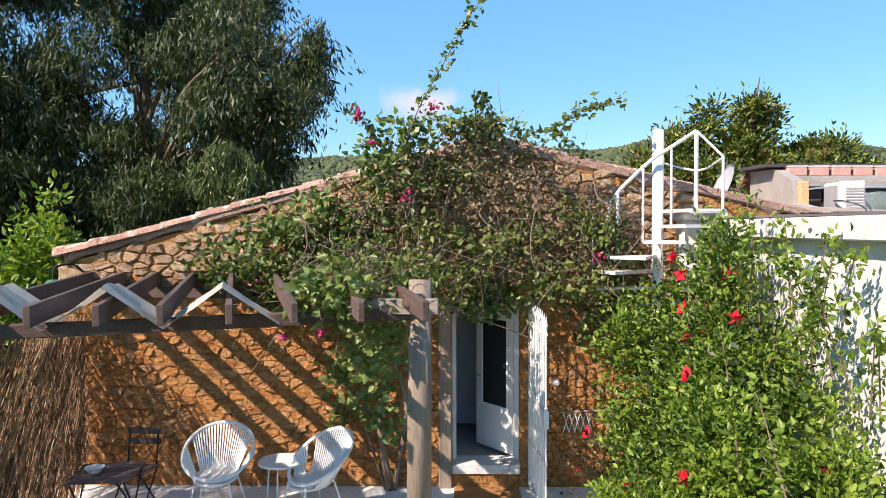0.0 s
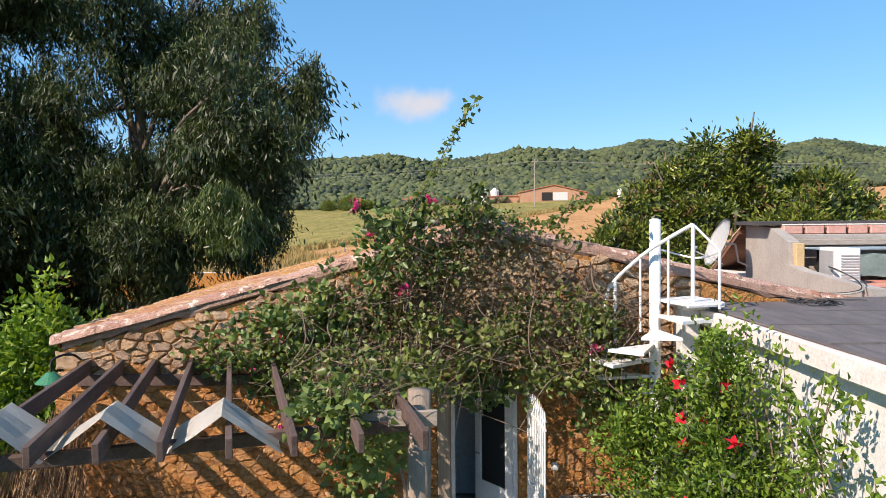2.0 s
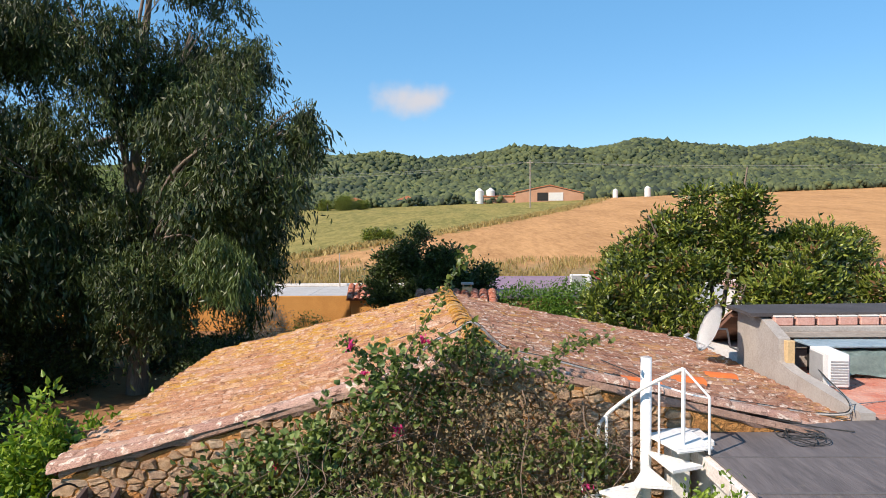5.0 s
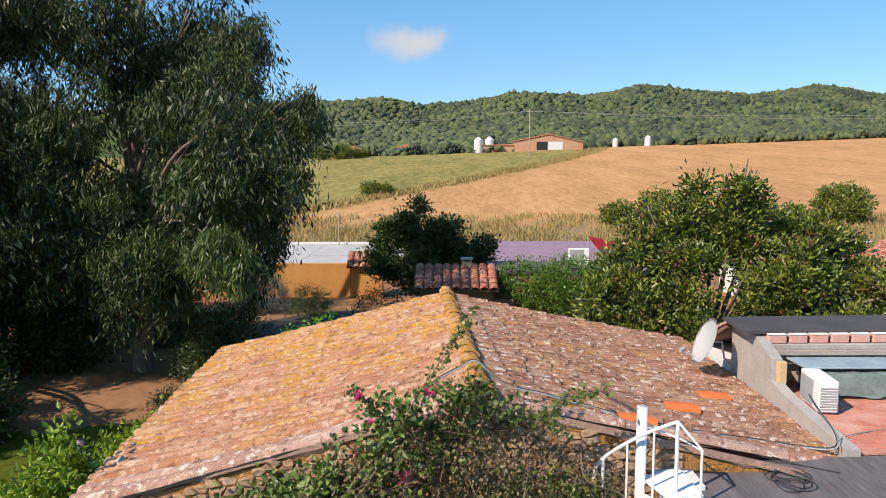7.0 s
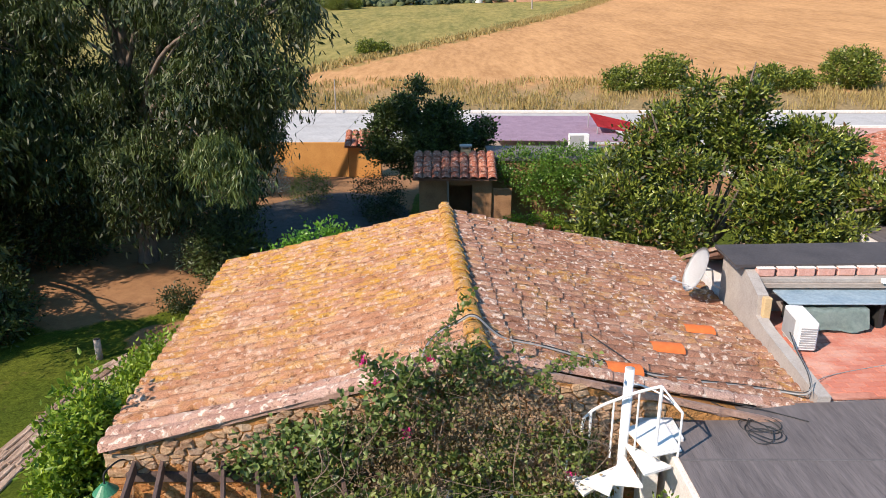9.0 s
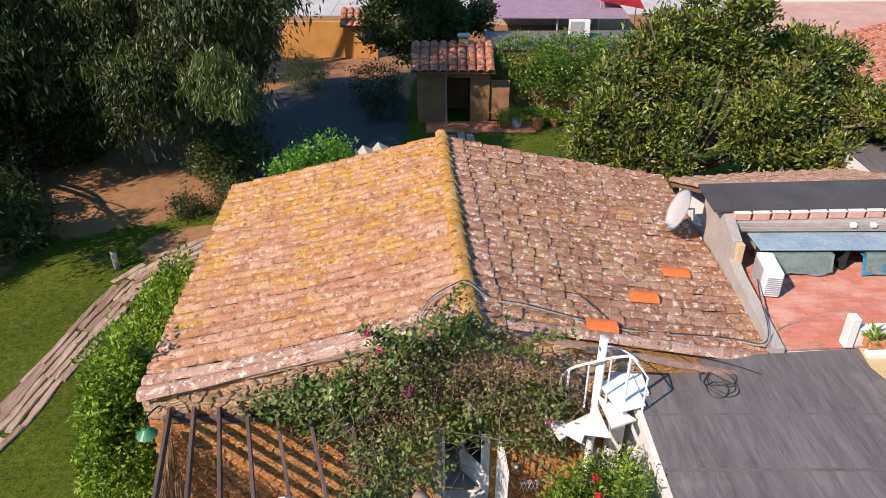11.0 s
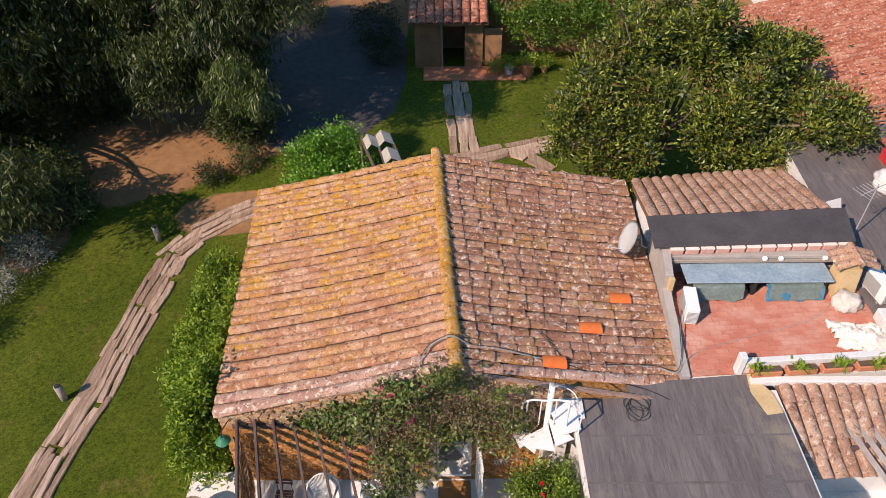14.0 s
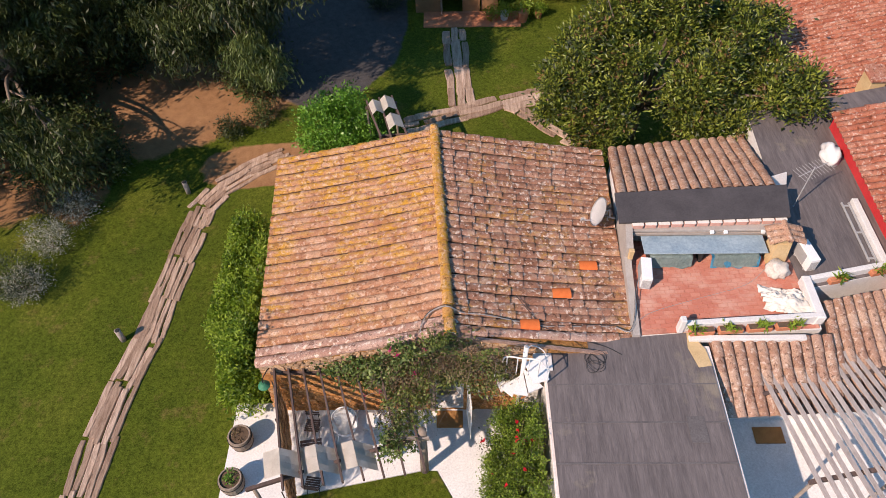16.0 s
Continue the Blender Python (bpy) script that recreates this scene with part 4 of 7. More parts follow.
tagged(lawn_front, "mown green lawn beside the patio", "lawn", "", "structure")

# ---- pergola ----
pergola = thing("pergola", "weathered timber pergola with plank rafters over the patio", "pergola", (0, 0, 0))
WALL_X = [-4.27, -3.87, -3.46, -3.00, -2.53, -2.00, -1.33, -0.75]
FRONT_X = [-3.56, -3.06, -2.55, -2.07, -1.54, -1.03, -0.50, 0.02]
for i, (xa, xb) in enumerate(zip(WALL_X, FRONT_X)):
    ya, yb = 9.33, 5.92 + 0.06 * i
    L = math.hypot(xb - xa, yb - ya)
    turn = math.degrees(math.atan2(yb - ya, xb - xa))
    part("rafter", box(0, L, -0.028, 0.028, 0, 0.17, 0.006, pose(xa, ya, 2.52, 0, 1.2, turn)), M["wood_dark"], pergola)
part("front_beam", box(0, 4.75, -0.045, 0.045, 0, 0.12, 0.008, pose(-4.55, 5.98, 2.30, 0, -0.5, 17.5)), M["wood_dark"], pergola)
part("wall_beam", box(-4.4, -0.6, 9.24, 9.335, 2.36, 2.50, 0.008), M["wood_dark"], pergola)
part("post", rod((-0.10, 7.40, 0), (-0.08, 7.40, 2.72), 0.125, 0.112, 14), M["wood_post"], pergola, "stout round grey timber post", True)
part("post", rod((-4.35, 6.02, -0.05), (-4.35, 6.02, 2.32), 0.06, 0.055, 10), M["wood_post"], pergola, "", True)
part("bracket", box(-0.62, 0.10, 7.25, 7.31, 2.40, 2.55, 0.008, pose(0, 0, 0)), M["wood_grey"], pergola, "short silvered timber bracket")
for k, i in enumerate((0, 2, 4)):
    def rx(i, y):
        t = (9.33 - y) / 3.4
        return WALL_X[i] + (FRONT_X[i] - WALL_X[i]) * t
    bm = bmesh.new()
    y0, y1 = 6.25 + 0.1 * k, 6.95 + 0.1 * k
    rows_ = []
    for y in np.linspace(y0, y1, 5):
        c = rx(i, y)
        pts = [(c - 0.48, 2.40), (c - 0.25, 2.56), (c, 2.735), (c + 0.25, 2.55), (c + 0.5, 2.38)]
        rows_.append([bm.verts.new((px, y, pz + 0.02 * math.sin(9 * y + px * 5))) for px, pz in pts])
    for a, b in zip(rows_, rows_[1:]):
        for j in range(4):
            bm.faces.new((a[j], a[j + 1], b[j + 1], b[j]))
    bmesh.ops.solidify(bm, geom=bm.faces[:], thickness=0.008)
    tagged(part("shade_cloth", bm, M["canvas"], None), "cream canvas shade draped over a pergola rafter", "shade cloth", "shade cloths")

# brushwood screen at the side of the patio
screen = thing("brushwood_screen", "brown heather brushwood screen beside the patio", "screen", (0, 0, 0))
sa, sb = Vector((-4.34, 9.08, 0)), Vector((-3.62, 5.95, 0))
nrm = (sb - sa).cross(Vector((0, 0, 1))).normalized()
bm = bmesh.new()
rs = random.Random(4)
for i in range(2000):
    t = rs.random()
    p = sa.lerp(sb, t) - nrm * rs.uniform(0.012, 0.06)
    z0 = rs.uniform(0.0, 1.9)
    ln = rs.uniform(0.35, 0.7)
    d = Vector(((sa - sb).normalized() * rs.uniform(0.5, 1.7))) + Vector((0, 0, 1))
    d.normalize()
    q = p + d * ln
    p.z, q.z = z0, min(z0 + d.z * ln, 2.33)
    rod_into(bm, p, q, 0.006, 0.004, 3)
part("twig_layer", bm, M["brush"], screen, "", False, "stuff")
for zz in (0.25, 0.75, 1.25, 1.75, 2.22):
    part("binding_wire", rod(tuple(sa + Vector((0, 0, zz))), tuple(sb + Vector((0, 0, zz))), 0.006, 0.006, 5), M["cable_grey"], screen)
for t in (0.0, 0.36, 0.7, 1.0):
    q = sa.lerp(sb, t) + nrm * 0.02
    part("stake", rod((q.x, q.y, 0), (q.x, q.y, 2.3), 0.018, 0.016, 6), M["wood_dark"], screen)


# ---- patio furniture ----
def string_chair(at, turn):
    """A round string chair: hoop frame, cords, seat pad and four thin legs."""
    ch = thing("patio_chair", "round white string armchair on thin steel legs", "chair", at, turn, "patio chairs")
    hoop = [(0.40 * math.cos(a), 0.08 + 0.34 * math.sin(a), 0.66 + 0.24 * math.sin(a)) for a in np.linspace(0, 2 * math.pi, 25)]
    part("rim", tube(hoop, 0.02, 6), M["steel_white"], ch)
    seat = [(0.24 * math.cos(a), -0.04 + 0.24 * math.sin(a), 0.40 + 0.03 * math.sin(a)) for a in np.linspace(0, 2 * math.pi, 25)]
    part("seat_ring", tube(seat, 0.015, 6), M["steel_white"], ch)
    bm = bmesh.new()
    c = bm.verts.new((0, -0.04, 0.395))
    rg = [bm.verts.new((0.235 * math.cos(a), -0.04 + 0.235 * math.sin(a), 0.415 + 0.03 * math.sin(a))) for a in np.linspace(0, 2 * math.pi, 24, endpoint=False)]
    for i in range(24):
        bm.faces.new((c, rg[i], rg[(i + 1) % 24]))
    bmesh.ops.solidify(bm, geom=bm.faces[:], thickness=0.02)
    part("seat", bm, M["plastic_white"], ch)
    bm = bmesh.new()
    for i in range(44):
        a = math.radians(-20 + 220 * i / 43)
        if 150 < math.degrees(a) < 165 or 15 < math.degrees(a) < 30:
            continue
        rod_into(bm, (0.24 * math.cos(a), -0.04 + 0.24 * math.sin(a), 0.41), (0.40 * math.cos(a), 0.08 + 0.34 * math.sin(a), 0.66 + 0.24 * math.sin(a)), 0.009, 0.011, 4)
    part("cord_web", bm, M["plastic_white"], ch, "woven white cords", False, "stuff")
    for sx in (-1, 1):
        for sy in (-1, 1):
            part("leg", rod((0.18 * sx, -0.04 + 0.18 * sy, 0.41), (0.27 * sx, -0.02 + 0.26 * sy, 0.0), 0.011, 0.011, 6), M["steel_white"], ch)
    return ch


string_chair((-2.47, 8.55, 0), 4)
string_chair((-1.32, 8.40, 0), -48)
table = thing("side_table", "round white metal side table between the chairs", "table", (-1.76, 8.70, 0))
part("table_top", rod((0, 0, 0.50), (0, 0, 0.525), 0.27, 0.27, 24), M["steel_white"], table)
for a in (30, 150, 270):
    part("leg", rod((0.2 * math.cos(radians(a)), 0.2 * math.sin(radians(a)), 0.5), (0.24 * math.cos(radians(a)), 0.24 * math.sin(radians(a)), 0), 0.01, 0.01, 6), M["steel_white"], table)


def slatted(nm, label, cat, at, turn, w, d, h, back):
    t = thing(nm, label, cat, at, turn, "" if not back else "folding chairs")
    for i in range(6):
        y = -d / 2 + d * (i + 0.5) / 6
        part("slat", box(-w / 2, w / 2, y - d / 15, y + d / 15, h - 0.018, h, 0.003), M["wood_dark"], t)
    for sx in (-1, 1):
        part("leg", rod((sx * w * 0.45, -d * 0.45, 0), (sx * w * 0.45, d * 0.45, h - 0.02), 0.01, 0.01, 6), M["dark"], t)
        part("leg", rod((sx * w * 0.42, d * 0.45, 0), (sx * w * 0.42, -d * 0.45, h - 0.02), 0.01, 0.01, 6), M["dark"], t)
        if back:
            part("back_stile", rod((sx * w * 0.42, d * 0.45, h - 0.02), (sx * w * 0.42, d * 0.6, h + 0.40), 0.01, 0.01, 6), M["dark"], t)
    if back:
        for zz in (0.22, 0.34):
            part("back_slat", box(-w / 2, w / 2, d * 0.53 + zz * 0.1 - 0.01, d * 0.53 + zz * 0.1 + 0.01, h + zz, h + zz + 0.07, 0.003), M["wood_dark"], t)
    return t


slatted("bistro_table", "dark slatted folding bistro table beside the screen", "table", (-3.35, 7.75, 0), 8, 0.62, 0.62, 0.71, False)
slatted("folding_chair", "dark slatted folding chair by the bistro table", "chair", (-3.45, 8.60, 0), -5, 0.42, 0.40, 0.45, True)
slatted("folding_chair", "dark slatted folding chair by the bistro table", "chair", (-3.25, 6.85, 0), 172, 0.42, 0.40, 0.45, True)
bowl = thing("bowl", "small white bowl on the bistro table", "bowl", (-3.45, 7.72, 0.712))
part("body", rod((0, 0, 0), (0, 0, 0.06), 0.05, 0.10, 14), M["plastic_white"], bowl)


def barrel(at, label):
    b = thing("barrel_planter", label, "planter", at, 0, "barrel planters")
    bm = bmesh.new()
    prof = [(0.26, 0), (0.33, 0.15), (0.36, 0.32), (0.35, 0.48), (0.33, 0.60), (0.29, 0.60), (0.29, 0.50), (0, 0.50)]
    rings = [[bm.verts.new((r * math.cos(a), r * math.sin(a), zz)) for a in np.linspace(0, 2 * math.pi, 18, endpoint=False)] for r, zz in prof[:-1]]
    for a, c in zip(rings, rings[1:]):
        for i in range(18):
            bm.faces.new((a[i], a[(i + 1) % 18], c[(i + 1) % 18], c[i]))
    bm.faces.new(rings[-1])
    bm.faces.new(rings[0][::-1])
    part("tub", bm, M["wood_post"], b)
    for zz, r in ((0.1, 0.318), (0.5, 0.356)):
        part("hoop", tube([(r * math.cos(a), r * math.sin(a), zz) for a in np.linspace(0, 2 * math.pi, 19)], 0.012, 4), M["dark"], b)
    part("soil", rod((0, 0, 0.50), (0, 0, 0.55), 0.285, 0.27, 16), M["soil"], b)
    return b


bb = barrel((-5.55, 8.25, 0), "old oak half-barrel planter of bare soil on the patio")
foliage("dry_plant", [((0, 0, 0.6), (0.22, 0.22, 0.08))], 14, 10, 0.12, 0.08, 0.02, M["leaf_dry"], bb)
bb = barrel((-5.58, 6.95, 0), "old oak half-barrel planter with a small green plant")
foliage("plant", [((0, 0, 0.62), (0.16, 0.16, 0.10))], 12, 10, 0.12, 0.09, 0.035, M["leaf_bright"], bb)

# ---- white annex with flat roof ----
annex = thing("white_annex", "whitewashed flat-roofed annex beside the stone house", "house")
part("wall", box(3.30, 7.60, 2.6, 9.56, -0.8, 3.12), M["white"], annex, "bright whitewashed wall")
part("fascia", box(3.16, 7.74, 2.5, 9.53, 3.12, 3.305, 0.012), M["rusty_edge"], annex, "white roof edge stained with rust")
roof_top = part("flat_roof", quad_slab([(3.25, 2.58, 3.315), (7.68, 2.58, 3.315), (7.67, 8.95, 3.345), (7.2, 9.93, 3.345), (3.22, 9.58, 3.345)], 0.02), M["felt"], annex, "grey roofing felt with faint laps")
for i in range(6):
    y = 3.0 + i * 1.07
    part("felt_lap", box(3.24, 7.66, y, y + 0.045, 3.300, 3.345), M["felt_lap"], annex)
part("patch", box(6.65, 7.10, 6.75, 7.45, 3.300, 3.347), M["felt_lap"], annex, "square dark repair patch")
part("screed", quad_slab([(7.19, 9.92, 3.356), (7.13, 9.45, 3.356), (7.30, 8.85, 3.356), (7.66, 8.90, 3.356), (7.6, 9.4, 3.356), (7.3, 9.92, 3.356)], 0.02), M["beige"], annex, "bare sandy screed patch")
part("pier", box(2.93, 3.155, 8.90, 9.2, -0.3, 3.33, 0.01), M["white"], annex)
part("corbel", box(2.90, 3.40, 8.78, 9.3, 3.306, 3.40, 0.01), M["white"], annex)

# ---- spiral stair ----
stair = thing("spiral_stair", "white painted steel spiral stair up to the flat roof", "stair", (2.63, 8.92, 0))
part("centre_pole", rod((0, 0, 0), (0, 0, 4.36), 0.065, 0.065, 16), M["steel_white"], stair, "", True)
part("pole_cap", rod((0, 0, 4.36), (0, 0, 4.375), 0.05, 0.03, 12), M["grey_plastic"], stair)
R = 0.74
part("platform", quad_slab([(0.03, 0.06, 3.43), (0.20, -0.55, 3.43), (0.62, -0.42, 3.43), (0.58, 0.36, 3.43)], 0.035), M["steel_white"], stair)
part("platform_edge", tube([(0.20, -0.555, 3.40), (0.625, -0.425, 3.40), (0.585, 0.365, 3.40)], 0.022, 6), M["steel_white"], stair)
angles = [-66, -100, -132, -160] + [-187 - 27 * i for i in range(11)]
for i, a in enumerate(angles):
    zz = 3.43 - 0.175 * (i + 1) if i < 4 else 2.73 - 0.20 * (i - 3)
    a0, a1 = radians(a + 17), radians(a - 17)
    part("tread", quad_slab([(0.05 * math.cos(a0), 0.05 * math.sin(a0), zz), (0.05 * math.cos(a1), 0.05 * math.sin(a1), zz), (R * math.cos(a1), R * math.sin(a1), zz), (R * math.cos(a0), R * math.sin(a0), zz)], 0.035), M["steel_white"], stair)
# rail: highest at the back corner of the platform, falling both ways
rail_line = [(0.32, -0.37, 4.30), (0.09, -0.22, 4.14), (-0.11, -0.13, 4.0), (-0.33, 0.05, 3.77), (-0.46, 0.14, 3.60), (-0.53, 0.19, 3.38), (-0.54, 0.20, 2.45)]
part("handrail", tube(spline(rail_line, 6), 0.022, 8), M["steel_white"], stair, "", True)
part("handrail", tube([(0.32, -0.37, 4.30), (0.57, -0.50, 4.0)], 0.014, 6), M["steel_white"], stair)
part("guard_bar", tube(spline([(0.57, -0.50, 3.99), (0.52, 0.10, 3.90), (0.20, 0.26, 3.98), (0.02, 0.07, 4.02)], 5), 0.012, 6), M["steel_white"], stair)
for (x, y, z0, z1, r) in ((0.32, -0.37, 3.36, 4.30, 0.024), (0.57, -0.50, 3.36, 4.0, 0.016), (0.09, -0.22, 3.25, 4.14, 0.014), (-0.19, -0.07, 3.05, 3.92, 0.014), (-0.44, 0.12, 2.72, 3.63, 0.020)):
    part("baluster", rod((x, y, z0), (x, y, z1), r, r, 8), M["steel_white"], stair)
for i, a in enumerate(angles[4:]):
    am, zz = radians(a), 2.73 - 0.20 * (i + 1)
    part("baluster", rod((R * math.cos(am), R * math.sin(am), zz), (R * math.cos(am), R * math.sin(am), zz + 0.85), 0.013, 0.013, 6), M["steel_white"], stair)


# ---- air conditioners, dish ----
def outdoor_unit(at, turn, w=0.78, d=0.30, h=0.56, label="white air-conditioning outdoor unit on the roof"):
    u = thing("air_conditioner", label, "air conditioner", at, turn, "air conditioners")
    part("casing", box(-w / 2, w / 2, -d / 2, d / 2, 0.05, h, 0.015), M["plastic_white"], u)
    part("grille", box(-w * 0.46, w * 0.22, -d / 2 - 0.012, -d / 2 - 0.001, 0.09, h - 0.05, 0.004), M["grey_plastic"], u)
    for i in range(9):
        zz = 0.10 + i * (h - 0.18) / 9
        part("louvre", box(w / 2 + 0.001, w / 2 + 0.012, -d * 0.42, d * 0.42, zz, zz + 0.02), M["grey_plastic"], u)
    part("coil_panel", box(-w / 2 + 0.02, w / 2 - 0.02, d / 2 + 0.001, d / 2 + 0.008, 0.08, h - 0.04), M["grey_plastic"], u)
    for sx in (-1, 1):
        part("foot", box(sx * w * 0.35 - 0.03, sx * w * 0.35 + 0.03, -d / 2, d / 2, 0, 0.05), M["grey_plastic"], u)
    return u


outdoor_unit((6.32, 11.75, 3.365), -97)


def dish_mesh(r, depth, material):
    bm = bmesh.new()
    rings = []
    for k in range(6):
        t = k / 5
        rings.append([bm.verts.new((r * t * math.cos(a), r * t * 1.06 * math.sin(a), depth * t * t)) for a in np.linspace(0, 2 * math.pi, 28, endpoint=False)] if k else [bm.verts.new((0, 0, 0))])
    for i in range(28):
        bm.faces.new((rings[0][0], rings[1][i], rings[1][(i + 1) % 28]))
    for a, b in zip(rings[1:], rings[2:]):
        for i in range(28):
            bm.faces.new((a[i], b[i], b[(i + 1) % 28], a[(i + 1) % 28]))
    bmesh.ops.solidify(bm, geom=bm.faces[:], thickness=0.012)
    return bm


dish = thing("satellite_dish", "white satellite dish on an arm beside the grey wall", "satellite dish", (5.28, 13.86, 3.95))
d = part("reflector", dish_mesh(0.45, 0.085, M["plastic_white"]), M["plastic_white"], dish, "", True)
d.matrix_basis = look((0, 0, 0), Vector((0.92, -0.02, -0.38))) 
part("feed_arm", rod((0.02, 0.0, -0.38), (-0.62, -0.22, -0.10), 0.013), M["steel_white"], dish)
part("feed_horn", rod((-0.60, -0.21, -0.10), (-0.52, -0.18, -0.06), 0.04, 0.03), M["grey_plastic"], dish)
part("mast", tube([(0.10, 0.04, 0), (0.30, 0.10, -0.02), (0.36, 0.10, -0.35), (0.52, 0.10, -0.42)], 0.022), M["grey_plastic"], dish)

# ---- neighbouring house with roof terrace ----
house2 = thing("terrace_house", "rendered house with a red roof terrace and tiled roofs", "house")
part("body", quad_slab([(5.82, 9.70, 3.31), (7.25, 9.90, 3.31), (10.95, 10.02, 3.33), (11.1, 11.4, 3.33), (13.9, 12.0, 3.33), (14.85, 19.2, 3.33), (11.3, 19.2, 3.33), (11.2, 16.3, 3.33), (6.05, 16.3, 3.33)], 4.1), M["white"], house2, "white rendered walls")
terrace = part("terrace", quad_slab([(5.74, 9.86, 3.36), (7.2, 9.95, 3.36), (10.9, 10.05, 3.36), (10.75, 13.2, 3.36), (5.95, 13.2, 3.36)], 0.028), M["red_paving"], house2, "faded red brick terrace floor")
part("grey_deck", quad_slab([(10.9, 10.05, 3.362), (11.1, 11.42, 3.362), (13.9, 12.02, 3.362), (14.85, 19.15, 3.362), (11.3, 19.15, 3.362), (11.2, 16.8, 3.362), (10.85, 14.6, 3.362), (10.75, 13.2, 3.362)], 0.03), M["felt"], house2, "grey felt roof deck")
# grey side wall, stepping down to a low kerb
bm = bmesh.new()
prof = [(9.80, 3.0, 3.44), (11.9, 3.0, 3.55), (12.38, 3.0, 3.62), (12.42, 3.0, 4.0), (13.2, 3.0, 4.25), (14.35, 3.0, 4.28)]
sec = []
for y, z0, z1 in prof:
    x = 5.68 + (y - 9.66) * 0.055
    w = 0.2
    sec.append([bm.verts.new(q) for q in ((x, y, 2.4), (x + w, y, 2.4), (x + w, y, z1), (x, y, z1))])
for a, b in zip(sec, sec[1:]):
    for i in range(4):
        bm.faces.new((a[i], a[(i + 1) % 4], b[(i + 1) % 4], b[i]))
bm.faces.new(sec[0][::-1])
bm.faces.new(sec[-1])
bmesh.ops.recalc_face_normals(bm, faces=bm.faces)
part("side_wall", bm, M["render_grey"], house2, "bare grey cement side wall stepping down")
part("wall_end", box(5.92, 6.06, 12.30, 12.42, 3.36, 3.98, 0.01), M["beige"], house2, "stained brick wall end")
part("back_wall", box(5.98, 10.7, 13.22, 13.40, 3.3, 4.18), M["render_grey"], house2)
part("rear_wall", box(6.3, 11.0, 16.31, 17.3, -0.6, 2.75), M["white"], house2)
part("black_roof", quad_slab([(5.66, 13.10, 4.34), (10.72, 13.28, 4.34), (10.98, 14.56, 4.36), (5.70, 14.28, 4.36)], 0.06), M["felt_black"], house2, "black felt roof over the lean-to")
part("ledge", box(5.98, 10.7, 12.98, 13.22, 4.02, 4.12, 0.01), M["render_grey"], house2)
for i in range(12):
    x = 6.06 + i * 0.385
    part("block", box(x, x + 0.325, 13.03 + i * 0.014, 13.2 + i * 0.014, 4.125, 4.275, 0.014), M["pink_block"], house2)
    part("block_cap", box(x - 0.006, x + 0.331, 13.024 + i * 0.014, 13.2 + i * 0.014, 4.276, 4.30, 0.006), M["canvas"], house2, "pale mortar cap")
part("timber_ledge", box(6.0, 10.62, 12.93, 12.978, 3.93, 4.03, 0.008), M["wood_grey"], house2, "weathered timber ledge")
for x in (8.35, 8.75, 9.85):
    part("floodlight", box(x, x + 0.11, 12.88, 12.975, 4.035, 4.12, 0.01), M["plastic_white"], house2)
part("parapet", box(6.98, 10.95, 0, 0.16, 3.36, 3.72, 0.015, pose(0, 9.50, 0, 0, 0, 3.6)), M["white"], house2, "low white parapet of the terrace")
part("parapet_end", box(6.92, 7.08, 9.90, 10.10, 3.36, 3.95, 0.02), M["white"], house2)
part("parapet", box(0, 3.3, -0.08, 0.08, 3.36, 3.62, 0.015, pose(10.9, 11.55, 0, 0, 0, 12)), M["white"], house2)
part("parapet_end", box(10.75, 11.0, 10.15, 11.6, 3.36, 3.7, 0.02), M["white"], house2)


def barrel_roof(parent, corners, cols, rows, material, seed, label, r_scale=0.48):
    """Barrel tiles over a slope: corners are upper left, upper right, lower left, lower right as one looks up the slope."""
    rr = random.Random(seed)
    ul, ur, ll, lr = [Vector(c) for c in corners]
    width = (ur - ul).length / cols
    me = barrel_mesh("t", (ll - ul).length / rows * 1.2, width * r_scale, width * r_scale * 0.88, 0.7, material, 6)
    vs, fs = [], []
    for c in range(cols):
        for r in range(rows):
            t = (c + 0.5) / cols
            a, b = ul.lerp(ur, t), ll.lerp(lr, t)
            p, q = a.lerp(b, r / rows), a.lerp(b, (r + 1) / rows)
            m4 = tile_frame(p, q, "") @ pose(0, rr.uniform(-0.01, 0.01), 0.02, rr.uniform(-3, 3), -2.4 + rr.uniform(-0.8, 0.8), rr.uniform(-1.5, 1.5))
            off = len(vs)
            vs += [tuple(m4 @ v.co) for v in me.vertices]
            fs += [tuple(off + i for i in f.vertices) for f in me.polygons]
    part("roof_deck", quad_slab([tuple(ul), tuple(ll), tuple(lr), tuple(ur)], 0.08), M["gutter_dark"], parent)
    ob = link("roof_tiles", mesh_of("roof_tiles", vs, fs, material, True), parent, label, "stuff")
    bpy.data.meshes.remove(me)
    return ob


barrel_roof(house2, [(10.75, 14.60, 4.20), (5.80, 14.32, 4.20), (11.12, 18.2, 2.87), (6.22, 17.6, 2.87)], 15, 8, M["tile_pale"], 21, "pale weathered clay barrel tiles")
barrel_roof(house2, [(7.78, 9.70, 3.30), (11.2, 9.86, 3.30), (7.9, 7.75, 2.72), (11.1, 7.9, 2.72)], 11, 5, M["tile_old"], 22, "pale clay barrel tiles below the terrace")
barrel_roof(house2, [(11.25, 10.9, 3.34), (14.6, 11.6, 3.34), (11.1, 7.9, 2.66), (14.8, 8.4, 2.66)], 11, 7, M["tile_old"], 23, "pale clay barrel tiles below the terrace")
part("lower_wall", box(7.95, 14.6, 8.9, 9.64, -0.6, 2.70), M["white"], house2)
bm = bmesh.new()
